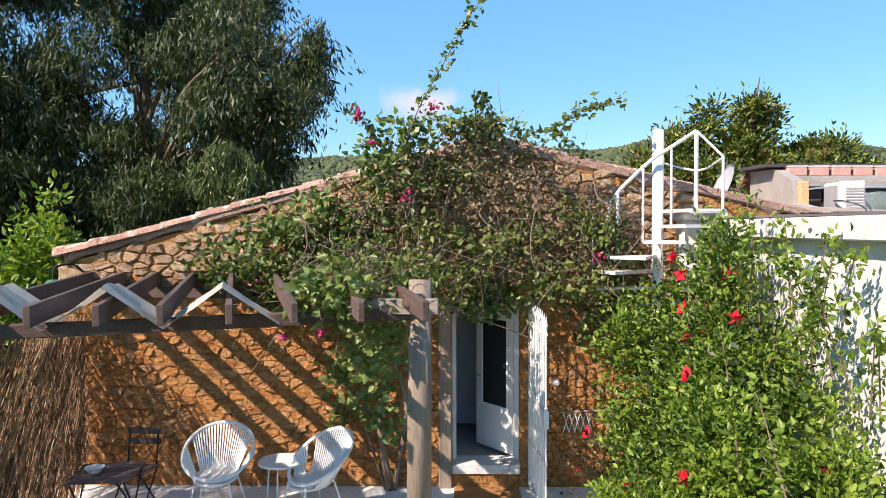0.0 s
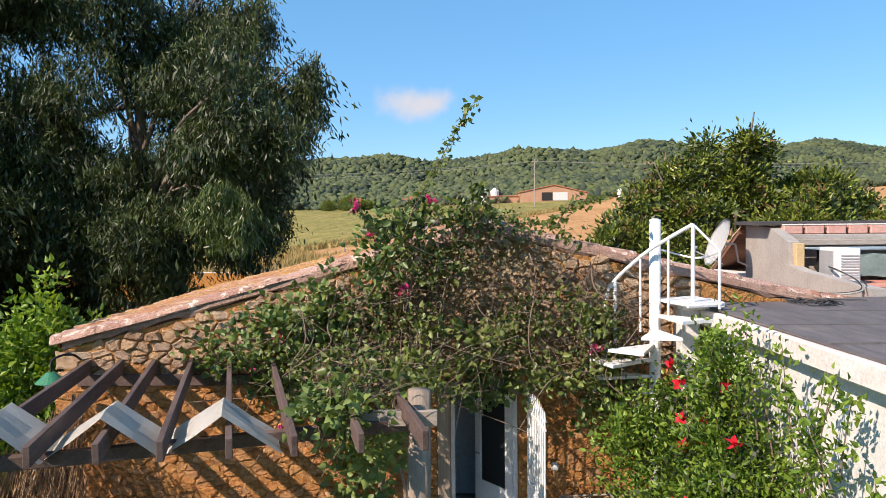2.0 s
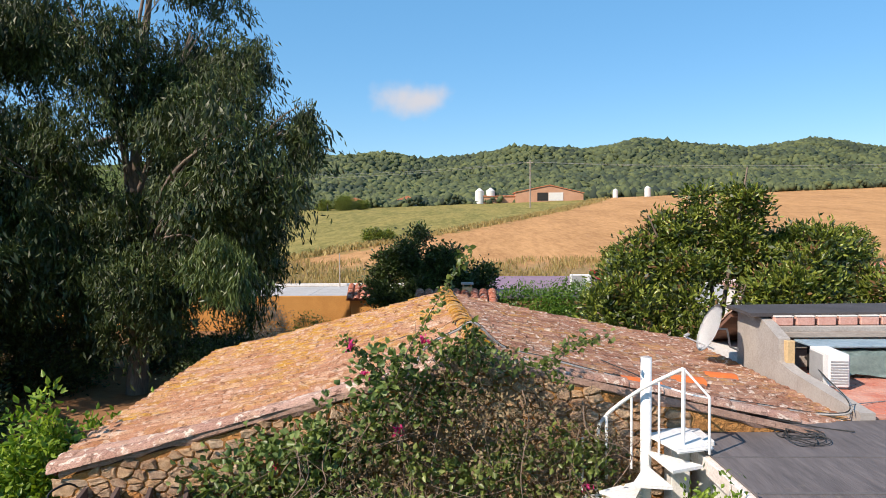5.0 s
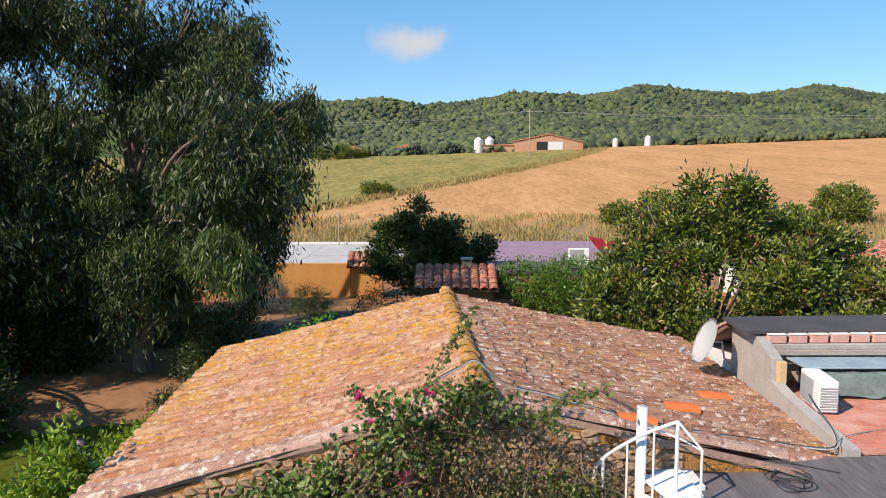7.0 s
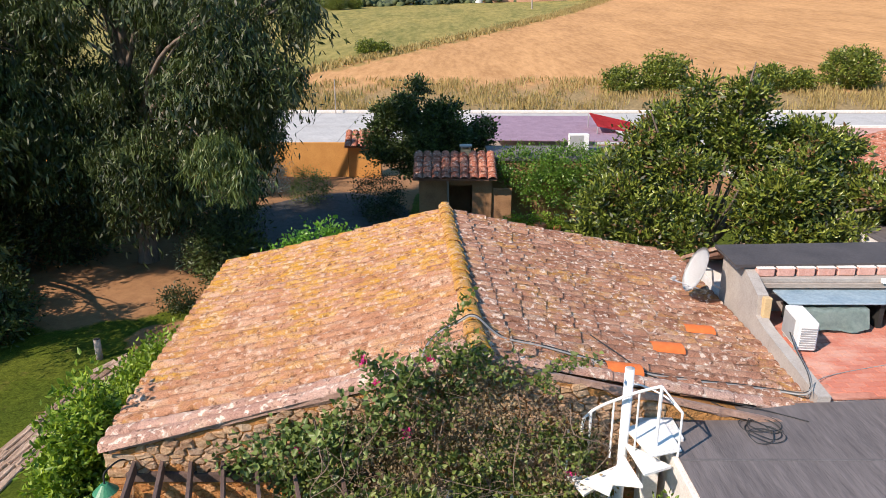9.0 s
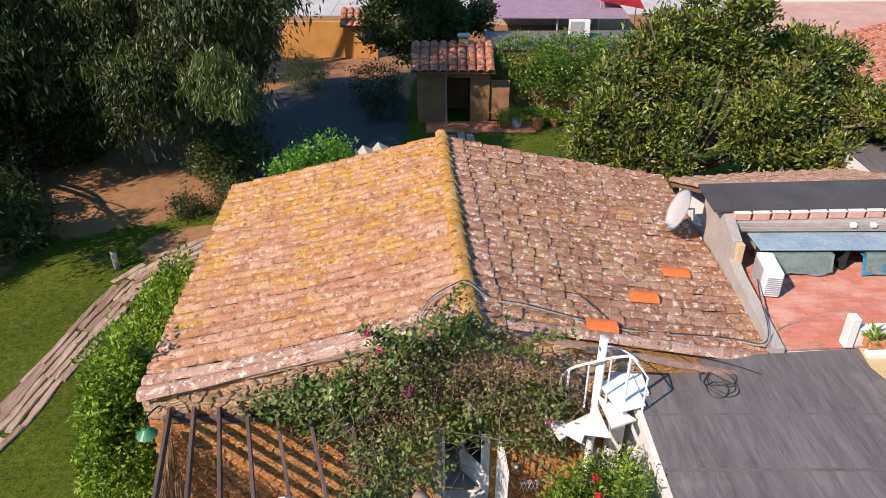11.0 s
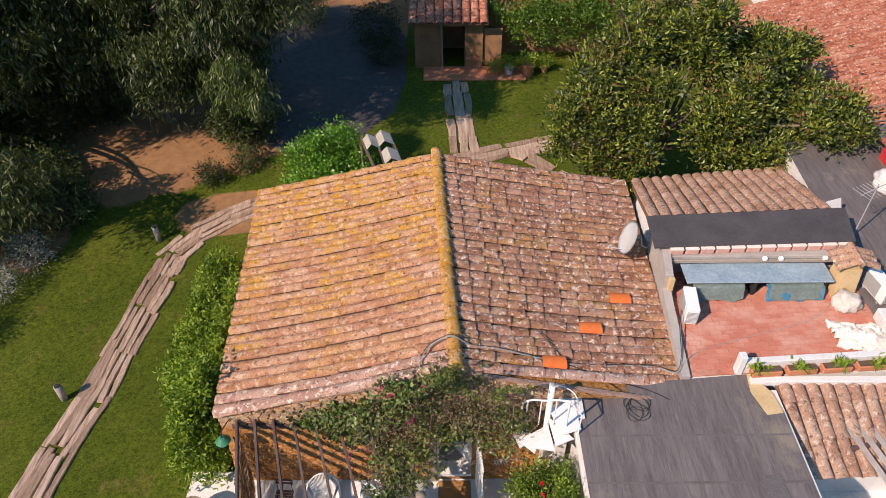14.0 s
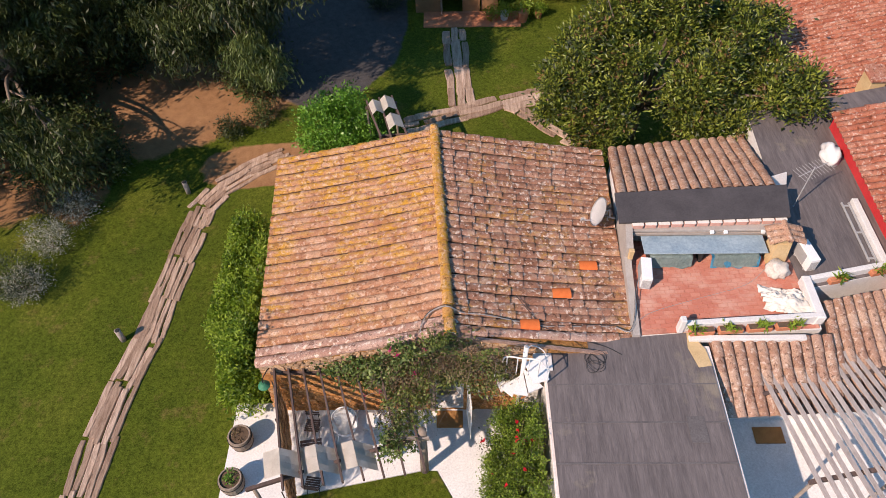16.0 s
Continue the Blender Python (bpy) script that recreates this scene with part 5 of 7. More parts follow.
lo = [bm.verts.new(q) for q in ((10.02, 12.22, 3.36), (10.56, 12.22, 3.36), (10.60, 12.86, 3.36), (10.02, 12.86, 3.36))]
hi = [bm.verts.new(q) for q in ((10.10, 12.34, 4.22), (10.54, 12.34, 4.22), (10.56, 12.80, 4.22), (10.10, 12.80, 4.22))]
bm.faces.new(hi)
for i in range(4):
    bm.faces.new((lo[i], lo[(i + 1) % 4], hi[(i + 1) % 4], hi[i]))
bmesh.ops.bevel(bm, geom=bm.edges[:], offset=0.02, segments=2, affect="EDGES")
part("chimney", bm, M["beige"], house2, "beige rendered chimney, wider at the base")
for sy in (12.36, 12.72):
    part("cap_support", box(10.12, 10.52, sy, sy + 0.07, 4.21, 4.36), M["beige"], house2)
cap_tile = barrel_mesh("cap_tile", 0.52, 0.13, 0.10, 0.75, M["tile_pale"], 8, 0.02)
for i in range(3):
    for turn in (0, 180):
        ob = link("cap_tile", cap_tile, house2)
        ob.matrix_basis = pose(10.33 + (0.02 if turn == 0 else -0.02), 12.36 + i * 0.21, 4.50 + 0.012 * i, 0, 21, turn)
part("cap_ridge", tube([(10.33, 12.2, 4.53), (10.33, 12.92, 4.55)], 0.085, 8), M["tile_pale"], house2)
part("white_stub", box(10.62, 10.95, 14.85, 15.35, 3.36, 3.85, 0.02), M["white"], house2)
outdoor_unit((11.15, 12.35, 3.365), -80)


def lump(name, label, category, at, size, material, seed, group=""):
    """An irregular rounded lump."""
    bm = bmesh.new()
    bmesh.ops.create_icosphere(bm, subdivisions=3, radius=1.0)
    for v in bm.verts:
        n = noise.noise(v.co * 1.7 + Vector((seed, 0, 0))) * 0.45 + noise.noise(v.co * 4 + Vector((0, seed, 0))) * 0.15
        v.co = v.co * (1 + n)
        v.co = Vector((v.co.x * size[0], v.co.y * size[1], max(v.co.z, -0.35) * size[2] + 0.35 * size[2]))
    ob = part(name, bm, material, None, "", True)
    ob.matrix_basis = pose(*at)
    return tagged(ob, label, category, group)


lump("covered_pot", "pot wrapped in pale cloth beside the chimney", "pot", (10.25, 11.95, 3.37), (0.3, 0.3, 0.32), M["plaster"], 2.0)
heap = thing("cloth_heap", "crumpled pale cloth thrown over the terrace corner", "cloth", (10.15, 10.85, 3.37), -18)
bm = bmesh.new()
n1 = 34
cloth_grid = []
for i in range(n1 + 1):
    row = []
    for j in range(n1 + 1):
        u, w = i / n1 * 2 - 1, j / n1 * 2 - 1
        a_ = math.atan2(w, u)
        lobe = 0.72 + 0.38 * noise.noise(Vector((math.cos(a_) * 1.6, math.sin(a_) * 1.6, 4.2)))
        k = math.hypot(u, w)
        zz = max(0.012, 0.26 * (1 - k) + 0.20 * abs(noise.noise(Vector((u * 2.2 + w, w * 2.6, 1.0)))) + 0.16 * abs(noise.noise(Vector((u * 6 - w * 3, w * 6, 2.0)))) + 0.02)
        row.append(bm.verts.new((u * lobe * 1.0, w * lobe * 0.62, zz)))
    cloth_grid.append(row)
for a_, b_ in zip(cloth_grid, cloth_grid[1:]):
    for j in range(n1):
        bm.faces.new((a_[j], b_[j], b_[j + 1], a_[j + 1]))
part("sheet", bm, M["canvas"], heap, "", True)
panel = part("leaning_panel", box(-0.30, 0.30, -0.02, 0.02, 0, 0.62, 0.006), M["white"], None)
panel.matrix_basis = pose(11.25, 15.15, 3.37, -28, 0, 20)
tagged(panel, "white board leaning beside the aerial on the roof deck", "board")
part("parapet", box(13.36, 13.56, 12.15, 14.7, 3.36, 3.56, 0.015), M["white"], house2, "low white kerb of the roof deck")
rail = thing("aluminium_frame", "grey aluminium frame lying along the white kerb", "frame", (13.2, 13.4, 3.37))
for x in (-0.14, 0.08):
    part("side_bar", box(x, x + 0.05, -1.1, 1.25, 0.0, 0.06, 0.006), M["grey_plastic"], rail)
for y in (-1.0, 0.0, 1.1):
    part("cross_bar", box(-0.09, 0.08, y, y + 0.05, 0.005, 0.05, 0.004), M["grey_plastic"], rail)
lump("covered_box", "white wrapped bundle on the grey roof deck", "bundle", (13.4, 16.7, 3.37), (0.30, 0.45, 0.40), M["white"], 9.0)


def sheet(name, label, at, size, material, drop, seed, turn=0):
    """A cloth over something: top and hanging front with folds."""
    bm = bmesh.new()
    nx_, ny_ = 20, 12
    g = []
    for j in range(ny_ + 1):
        row = []
        for i in range(nx_ + 1):
            x = size[0] * (i / nx_ - 0.5)
            t = j / ny_
            fold = 0.03 * noise.noise(Vector((x * 4, t * 2, seed)))
            if t < 0.5:
                p = (x, size[1] * (0.5 - 2 * t * 0.9), fold)
            else:
                k = (t - 0.5) * 2
                p = (x, -size[1] * 0.4 - 0.12 * k + 2.2 * fold * k, -drop * k * (0.9 + 0.25 * noise.noise(Vector((x * 2, 0, seed)))) + fold)
            row.append(bm.verts.new(p))
        g.append(row)
    for a, b in zip(g, g[1:]):
        for i in range(nx_):
            bm.faces.new((a[i], a[i + 1], b[i + 1], b[i]))
    bmesh.ops.solidify(bm, geom=bm.faces[:], thickness=0.01)
    ob = part(name, bm, material, None, "", True)
    ob.matrix_basis = pose(*at, 0, 0, turn)
    return tagged(ob, label, "tarpaulin", "tarpaulins")


bench = thing("terrace_bench", "long grey-blue board resting on stands under the lean-to", "bench", (8.15, 12.62, 3.36))
part("board", box(-1.8, 1.8, -0.34, 0.34, 0.50, 0.54, 0.01), M["tarp_blue"], bench)
for x in (-1.6, -0.1, 1.6):
    part("stand", box(x, x + 0.08, -0.26, 0.26, 0, 0.50), M["dark"], bench)
sheet("tarpaulin", "faded green sheet hanging over the stored things", (7.15, 12.38, 3.80), (1.25, 0.36), M["tarp_green"], 0.40, 3.0)
sheet("tarpaulin", "blue-edged faded sheet hanging over the stored things", (9.05, 12.38, 3.80), (1.3, 0.36), M["tarp_green"], 0.40, 8.0)
sheet("tarpaulin", "bright blue plastic sheet under the faded one", (9.05, 12.40, 3.74), (1.42, 0.40), M["tarp_bright"], 0.36, 14.0)

# planters along the parapet
for i, x in enumerate((7.55, 8.35, 9.15, 9.95)):
    pl = thing("planter_box", "terracotta trough with succulents on the terrace edge", "planter", (x, 9.86 + 0.05 * i, 3.44), 3.6, "planter boxes")
    part("trough", box(-0.34, 0.34, -0.10, 0.10, 0, 0.17, 0.02), M["terracotta"], pl)
    part("soil", box(-0.31, 0.31, -0.075, 0.075, 0.165, 0.178), M["soil"], pl)
    foliage("succulent", [((0.1 * (i - 1.5), 0, 0.24), (0.2, 0.08, 0.08))], 8, 7, 0.12, 0.2, 0.045, M["leaf_hedge"], pl)
part("planter_ledge", box(7.2, 10.4, 9.62, 9.78, 3.30, 3.44, 0.01, pose(0, 0.02, 0, 0, 0, 0)), M["white"], house2)
for i in range(2):
    pl = thing("planter_box", "terracotta trough with a green plant on the parapet", "planter", (11.9 + i * 1.3, 11.62 + i * 0.28, 3.38), 12, "planter boxes")
    part("trough", box(-0.3, 0.3, -0.10, 0.10, 0, 0.17, 0.02), M["terracotta"], pl)
    foliage("succulent", [((0, 0, 0.24), (0.2, 0.08, 0.10))], 8, 7, 0.12, 0.22, 0.05, M["leaf_hedge"], pl)

# aerial
aerial = thing("tv_aerial", "grey television aerial on a mast", "aerial", (11.55, 14.55, 3.36))
part("mast", rod((0, 0, 0), (0, 0, 1.75), 0.018), M["grey_plastic"], aerial)
part("boom", rod((-0.5, -0.25, 1.6), (0.5, 0.25, 1.68), 0.012), M["grey_plastic"], aerial)
for i in range(10):
    t = -0.5 + i / 9
    part("element", rod((t - 0.12, t * 0.5 + 0.25, 1.64), (t + 0.12, t * 0.5 - 0.25, 1.64), 0.006, 0.006, 5), M["grey_plastic"], aerial)

# slatted shade over the lower court
shade = thing("slatted_shade", "silvered timber slats fanned over a small white court", "pergola")
sl_r = random.Random(41)
for i in range(14):
    t = i / 13
    a = Vector((9.06 + 2.85 * t, 8.86 + 0.75 * t + sl_r.uniform(-0.07, 0.07), 3.03 + sl_r.uniform(0, 0.012)))
    b = a + Vector((0.20 + 0.13 * t + sl_r.uniform(-0.012, 0.012), -0.975, -0.015)) * sl_r.uniform(4.9, 5.3)
    dv = b - a
    part("slat", box(0, dv.length, -0.066, 0.066, 0, 0.028, 0.004, pose(*a, 0, 0.9, math.degrees(math.atan2(dv.y, dv.x)))), M["wood_slat"], shade)
part("bearer", box(0, 3.6, -0.05, 0.05, -0.13, 0, 0.006, pose(8.95, 8.25, 3.0, 0, 0, 12)), M["wood_dark"], shade)
part("bearer", box(0, 3.2, -0.05, 0.05, -0.13, 0, 0.006, pose(9.45, 5.9, 2.96, 0, 0, 10)), M["wood_dark"], shade)
for q in ((9.6, 5.95), (12.4, 6.45)):
    part("post", rod((*q, 0), (*q, 2.9), 0.05), M["wood_grey"], shade)
court = tagged(part("court", quad_slab([(7.63, 2.6, 0.02), (15.0, 2.6, 0.02), (15.0, 8.95, 0.02), (7.63, 8.95, 0.02)], 0.8), M["floor_white"], None), "white painted court beside the annex", "court", "", "structure")
tagged(part("doormat", box(9.72, 10.6, 8.12, 8.64, 0.024, 0.045, 0.005), M["coir"], None), "brown mat lying on the white court", "doormat")

# big red roof beyond, with its crimson wall and chimney
house3 = thing("red_roof_house", "long house with red barrel-tiled roof and crimson wall", "house")
part("wall", box(13.92, 22.0, 11.2, 18.2, -0.6, 3.92), M["red_wall"], house3, "crimson painted wall")
part("wall", box(14.9, 22.0, 18.21, 30.0, -0.6, 2.7), M["white"], house3)
barrel_roof(house3, [(18.6, 11.0, 5.2), (18.6, 18.25, 5.2), (13.7, 11.0, 4.0), (13.8, 18.25, 4.0)], 28, 9, M["tile_red"], 31, "bright red clay barrel tiles")
barrel_roof(house3, [(18.6, 19.2, 4.3), (18.6, 30.0, 4.3), (13.0, 19.2, 2.75), (12.4, 30.0, 2.75)], 42, 14, M["tile_red"], 32, "red clay barrel tiles")
part("gutter_strip", quad_slab([(13.9, 18.3, 3.95), (18.6, 18.3, 5.2), (18.6, 19.25, 5.0), (13.9, 19.25, 3.8)], 0.1), M["felt"], house3)
part("chimney", box(15.4, 15.95, 19.4, 20.1, 2.9, 4.35, 0.03), M["beige"], house3)
part("chimney_cap", box(15.3, 16.05, 19.3, 20.2, 4.4, 4.52, 0.02), M["tile_red"], house3)

# ---- cables on the roofs ----
con = thing("conduit", "grey conduit and black cable laid across the roof tiles", "cable")
run = [(-0.12, 9.30, 4.02), (-0.10, 9.62, 4.24), (0.08, 9.92, 4.38), (0.40, 10.05, 4.52), (0.64, 10.0, 4.63)]
run += [tuple(slope_point(RF, RB, QF, QB, u, 0.075 + 0.010 * math.sin(9 * u) - 0.030 * u) + Vector((0, 0, 0.085))) for u in (0.08, 0.2, 0.35, 0.5, 0.65, 0.8, 0.92)]
run += [(5.62, 9.95, 3.40), (5.80, 10.3, 3.50), (5.92, 11.0, 3.60), (6.1, 11.6, 3.62)]
part("pipe", tube(spline(run, 8), 0.015, 6), M["cable_grey"], con)
part("cable", tube(spline([(x, y + 0.035, z + 0.012) for x, y, z in run], 8), 0.010, 5), M["cable_black"], con)
part("wire", tube(spline([(5.5, 9.75, 3.56), (6.2, 10.5, 3.40), (7.6, 11.0, 3.375), (9.2, 11.5, 3.375), (10.0, 12.1, 3.4)], 8), 0.008, 4), M["cable_grey"], con)
coil = thing("cable_coil", "loose coil of thin black cable on the flat roof", "cable")
rc = random.Random(9)
pts = [(4.05, 9.62, 3.46)]
for i in range(60):
    a = i * 0.55
    r = 0.22 + 0.07 * math.sin(i * 0.7)
    pts.append((4.55 + 0.06 * math.sin(i * 0.31) + r * math.cos(a), 9.02 + 0.12 * math.sin(i * 0.17) + r * 0.9 * math.sin(a), 3.356 + 0.008 * (i % 5)))
part("wire", tube(spline(pts, 4), 0.007, 4), M["cable_black"], coil)
coil2 = thing("cable", "black cable trailing from the tiles over the flat roof", "cable")
part("wire", tube(spline([(2.5, 10.05, 3.93), (3.2, 9.9, 3.74), (4.1, 9.68, 3.50), (4.9, 9.5, 3.36), (5.3, 9.25, 3.36)], 8), 0.009, 4), M["cable_black"], coil2)
part("wire", tube(spline([(2.5, 10.8, 3.97), (2.95, 10.2, 3.83), (3.4, 9.66, 3.60)], 8), 0.009, 4), M["cable_black"], coil2)
lampw = thing("wall_lamp", "small white bulkhead lamp on the wall beside the door", "lamp", (1.50, 9.25, 1.32))
part("base", rod((0, 0.06, 0), (0, 0.10, 0), 0.06, 0.06, 12), M["dark"], lampw)
part("globe", rod((0, -0.02, 0), (0, 0.06, 0), 0.035, 0.06, 12), M["plastic_white"], lampw)
rack = thing("wall_rack", "white folding wire rack hanging on the wall", "rack", (1.75, 9.30, 0.70))
for i in range(5):
    part("strut", rod((i * 0.07 - 0.16, -0.02, 0.0), (i * 0.07 - 0.09, -0.02, 0.24), 0.007, 0.007, 5), M["steel_white"], rack)
    part("strut", rod((i * 0.07 - 0.09, -0.035, 0.0), (i * 0.07 - 0.16, -0.035, 0.24), 0.007, 0.007, 5), M["steel_white"], rack)
part("bar", rod((-0.2, -0.03, 0.25), (0.55, -0.03, 0.28), 0.012), M["wood_grey"], rack)

# ---- sleeper paths ----
def plank(ln, w, top, rr):
    """A split plank: wavering worn sides, a rounded upper edge, ragged ends."""
    bm = bmesh.new()
    n, rows_ = 7, []
    ph, amp = rr.uniform(0, 6), w * rr.uniform(0.04, 0.13)
    for i in range(n + 1):
        u = i / n
        end = 1.0 if 0 < i < n else 0.86
        l_ = (-w / 2 + amp * math.sin(ph + 5 * u) + rr.uniform(-0.012, 0.012)) * end
        r_ = (w / 2 + amp * math.sin(ph + 4 * u + 1.5) + rr.uniform(-0.012, 0.012)) * end
        x = u * ln + (rr.uniform(-0.05, 0.05) if i in (0, n) else 0)
        z = top + rr.uniform(-0.008, 0.008)
        rows_.append([bm.verts.new(q) for q in ((x, l_, -0.1), (x, l_, z - 0.02), (x, l_ + 0.02, z), (x, (l_ + r_) / 2, z - 0.006), (x, r_ - 0.02, z), (x, r_, z - 0.02), (x, r_, -0.1))])
    for a, b in zip(rows_, rows_[1:]):
        for k in range(6):
            bm.faces.new((a[k], b[k], b[k + 1], a[k + 1]))
    bm.faces.new(rows_[0])
    bm.faces.new(rows_[-1][::-1])
    bmesh.ops.recalc_face_normals(bm, faces=bm.faces)
    return bm


def sleeper_path(label, line, rows_, wide, seed):
    pth = tagged(new("sleeper_path"), label, "path", "", "structure")
    rr = random.Random(seed)
    line = spline(line, 3)
    line = [line[0]] + line[1::2] + ([line[-1]] if len(line) % 2 else [])
    for r in range(rows_):
        off = (r - (rows_ - 1) / 2) * wide
        for a, b in zip(line, line[1:]):
            d = (b - a).normalized()
            s = Vector((d.y, -d.x, 0))
            w = wide * rr.uniform(0.72, 1.08)
            p = a + s * (off + rr.uniform(-0.035, 0.035)) - d * rr.uniform(0, 0.5)
            ln = (b - a).length + rr.uniform(-0.1, 0.35)
            bm = plank(ln, w, 0.055 + rr.uniform(-0.015, 0.025), rr)
            m4 = pose(p.x, p.y, p.z, 0, -math.degrees(math.asin((b.z - a.z) / (b - a).length)), math.degrees(math.atan2(d.y, d.x)) + rr.uniform(-1.8, 1.8))
            ob = part("sleeper", bm, M["sleeper"], pth)
            ob.matrix_basis = m4
    return pth


def on_ground(x, y, up=0.0):
    return (x, y, float(height(x, y)) + up)


sleeper_path("path of old split railway sleepers curving over the lawn", [on_ground(*p) for p in ((-10.40, 5.0), (-10.32, 7.2), (-10.2, 9.9), (-9.66, 12.5), (-9.45, 15.2), (-9.15, 17.6), (-8.85, 19.0), (-7.4, 20.4), (-5.8, 21.2))], 5, 0.225, 1)
sleeper_path("path of old sleepers across the lawn behind the house", [on_ground(*p) for p in ((-1.1, 22.6), (1.3, 23.4), (4.0, 24.4), (6.0, 24.8))], 3, 0.36, 2)
sleeper_path("plank walk leading to the hut door", [on_ground(*p) for p in ((1.28, 24.1), (1.1, 27.0), (1.0, 29.8))], 3, 0.42, 3)
sleeper_path("short sleeper path branching towards the tree", [on_ground(*p) for p in ((3.7, 23.6), (4.9, 22.4), (6.0, 21.3))], 2, 0.34, 4)


def bollard(at, label):
    b = thing("bollard", label, "bollard", at, 0, "bollards")
    part("post", rod((0, 0, -0.1), (0, 0, 0.62), 0.10, 0.10, 12), M["wood_grey"], b, "", True)
    part("cap", rod((0, 0, 0.62), (0, 0, 0.645), 0.085, 0.07, 12), M["dark"], b)


bollard(on_ground(-10.55, 12.3), "round grey timber bollard beside the sleeper path")
bollard(on_ground(-9.85, 19.2), "round grey timber bollard at the end of the path")

# ---- hut behind ----
M["hut_wall"] = speckled("brown_hut_render", (0.20, 0.105, 0.05), (0.34, 0.19, 0.095), 2, 0.9, 20, 0.4)
hut = thing("garden_hut", "small ochre hut with a red barrel-tiled roof", "hut", (0.7, 32.2, -0.3))
joined("wall", [box(-1.6, -0.35, -1.1, 1.1, 0, 2.5), box(0.75, 1.6, -1.1, 1.1, 0, 2.5), box(-0.35, 0.75, -1.1, 1.1, 2.05, 2.5), box(-0.35, 0.75, 0.9, 1.1, 0, 2.05)], M["hut_wall"], hut)
barrel_roof(hut, [(-1.85, 0.2, 3.25), (1.8, 0.2, 3.25), (-1.85, -1.6, 2.45), (1.8, -1.6, 2.45)], 9, 5, M["tile_red"], 41, "red clay barrel tiles")
part("roof_back", quad_slab([(-1.8, 0.2, 3.27), (1.8, 0.2, 3.27), (1.8, 1.4, 2.6), (-1.8, 1.4, 2.6)], 0.08), M["tile_red"], hut)
part("chimney", box(0.25, 0.7, 0.0, 0.4, 2.8, 3.45, 0.02), M["beige"], hut)
part("chimney_cap", box(0.2, 0.75, -0.05, 0.45, 3.55, 3.62), M["render_grey"], hut)
for x in (0.27, 0.62):
    part("cap_support", box(x, x + 0.06, 0.05, 0.35, 3.45, 3.55), M["beige"], hut)
part("door_post", rod((-0.30, -1.35, 0), (-0.34, -1.35, 2.3), 0.05), M["wood_post"], hut)
part("porch_slab", box(-1.2, 3.6, -2.4, -1.1, -0.05, 0.06, 0.02), M["terracotta"], hut)
part("side_door", box(1.65, 2.5, -1.0, -0.95, 0.06, 1.9, 0.01), M["hut_wall"], hut)
part("rear_range", box(1.6, 9.0, 0.4, 3.2, 0, 2.9), M["hut_wall"], hut)
part("rear_roof", quad_slab([(1.55, 0.3, 2.98), (9.1, 0.3, 2.98), (9.1, 3.3, 3.06), (1.55, 3.3, 3.06)], 0.1), M["felt"], hut)
outdoor_unit((6.6, 34.2, 2.72), 0, 0.95, 0.34, 0.82)
for x, y, s, nm in ((2.9, 30.3, 0.2, "terracotta flower pot on the hut porch"), (3.5, 30.4, 0.24, "white flower pot with a green plant"), (4.4, 30.3, 0.3, "pot with a yellow-green bush"), (5.2, 30.6, 0.2, "terracotta pot with a plant")):
    pt = thing("flower_pot", nm, "pot", on_ground(x, y, 0.0), 0, "flower pots")
    part("pot", rod((0, 0, 0), (0, 0, s * 1.8), s * 0.7, s, 14), M["white"] if "white" in nm else M["terracotta"], pt)
    tagged(foliage("plant", [((0, 0, s * 2.6), (s * 1.6, s * 1.6, s * 1.2))], 30, 16, 0.22, 0.11, 0.045, M["leaf_hedge"], pt), "", "", "", "stuff")
# shelter with purple sheets and red canopy behind
shel = thing("market_shelter", "low shelter roofed with purple sheeting", "shelter", (9.0, 46.0, -0.3))
part("sheet_roof", quad_slab([(-6.5, -3, 2.12), (2.2, -3, 2.05), (2.2, 5, 2.52), (-6.5, 5, 2.55)], 0.05), speckled("purple_sheeting", (0.22, 0.14, 0.18), (0.34, 0.23, 0.29), 1.5, 0.7, 10, 0.2), shel, "faded purple sheet roof")
for x in (-6.2, -2, 1.9):
    for y in (-2.7, 4.6):
        part("post", rod((x, y, 0), (x, y, 2.02 if y < 0 else 2.44), 0.05), M["grey_plastic"], shel)
part("wall", box(-6.2, 1.9, 4.70, 4.77, 0, 2.4), M["render_grey"], shel)
par = thing("red_canopy", "bright red fabric awning beside the shelter", "canopy", (11.1, 46.0, -0.3))
bm = bmesh.new()
grid_ = [[bm.verts.new(Vector((-1.3, -1, 2.63)).lerp(Vector((1.45, -1, 2.13)), i / 8).lerp(Vector((-1.5, 1, 3.25)).lerp(Vector((1.4, 1, 2.62)), i / 8), j / 5) + Vector((0, 0, -0.10 * math.sin(math.pi * i / 8) * math.sin(math.pi * j / 5)))) for j in range(6)] for i in range(9)]
for a_, b_ in zip(grid_, grid_[1:]):
    for j in range(5):
        bm.faces.new((a_[j], b_[j], b_[j + 1], a_[j + 1]))
bmesh.ops.solidify(bm, geom=bm.faces[:], thickness=0.02)
part("fabric", bm, M["red_wall"], par)
for q, zt in (((-1.3, -1), 2.6), ((1.45, -1), 2.1), ((1.4, 1), 2.6), ((-1.5, 1), 3.2)):
    part("pole", rod((*q, 0), (*q, zt), 0.03), M["grey_plastic"], par)
low = thing("pink_roof_house", "low house with a faded pink flat roof", "house")
part("wall", box(17.6, 34.0, 31.5, 45.0, -0.6, 2.05), M["white"], low)
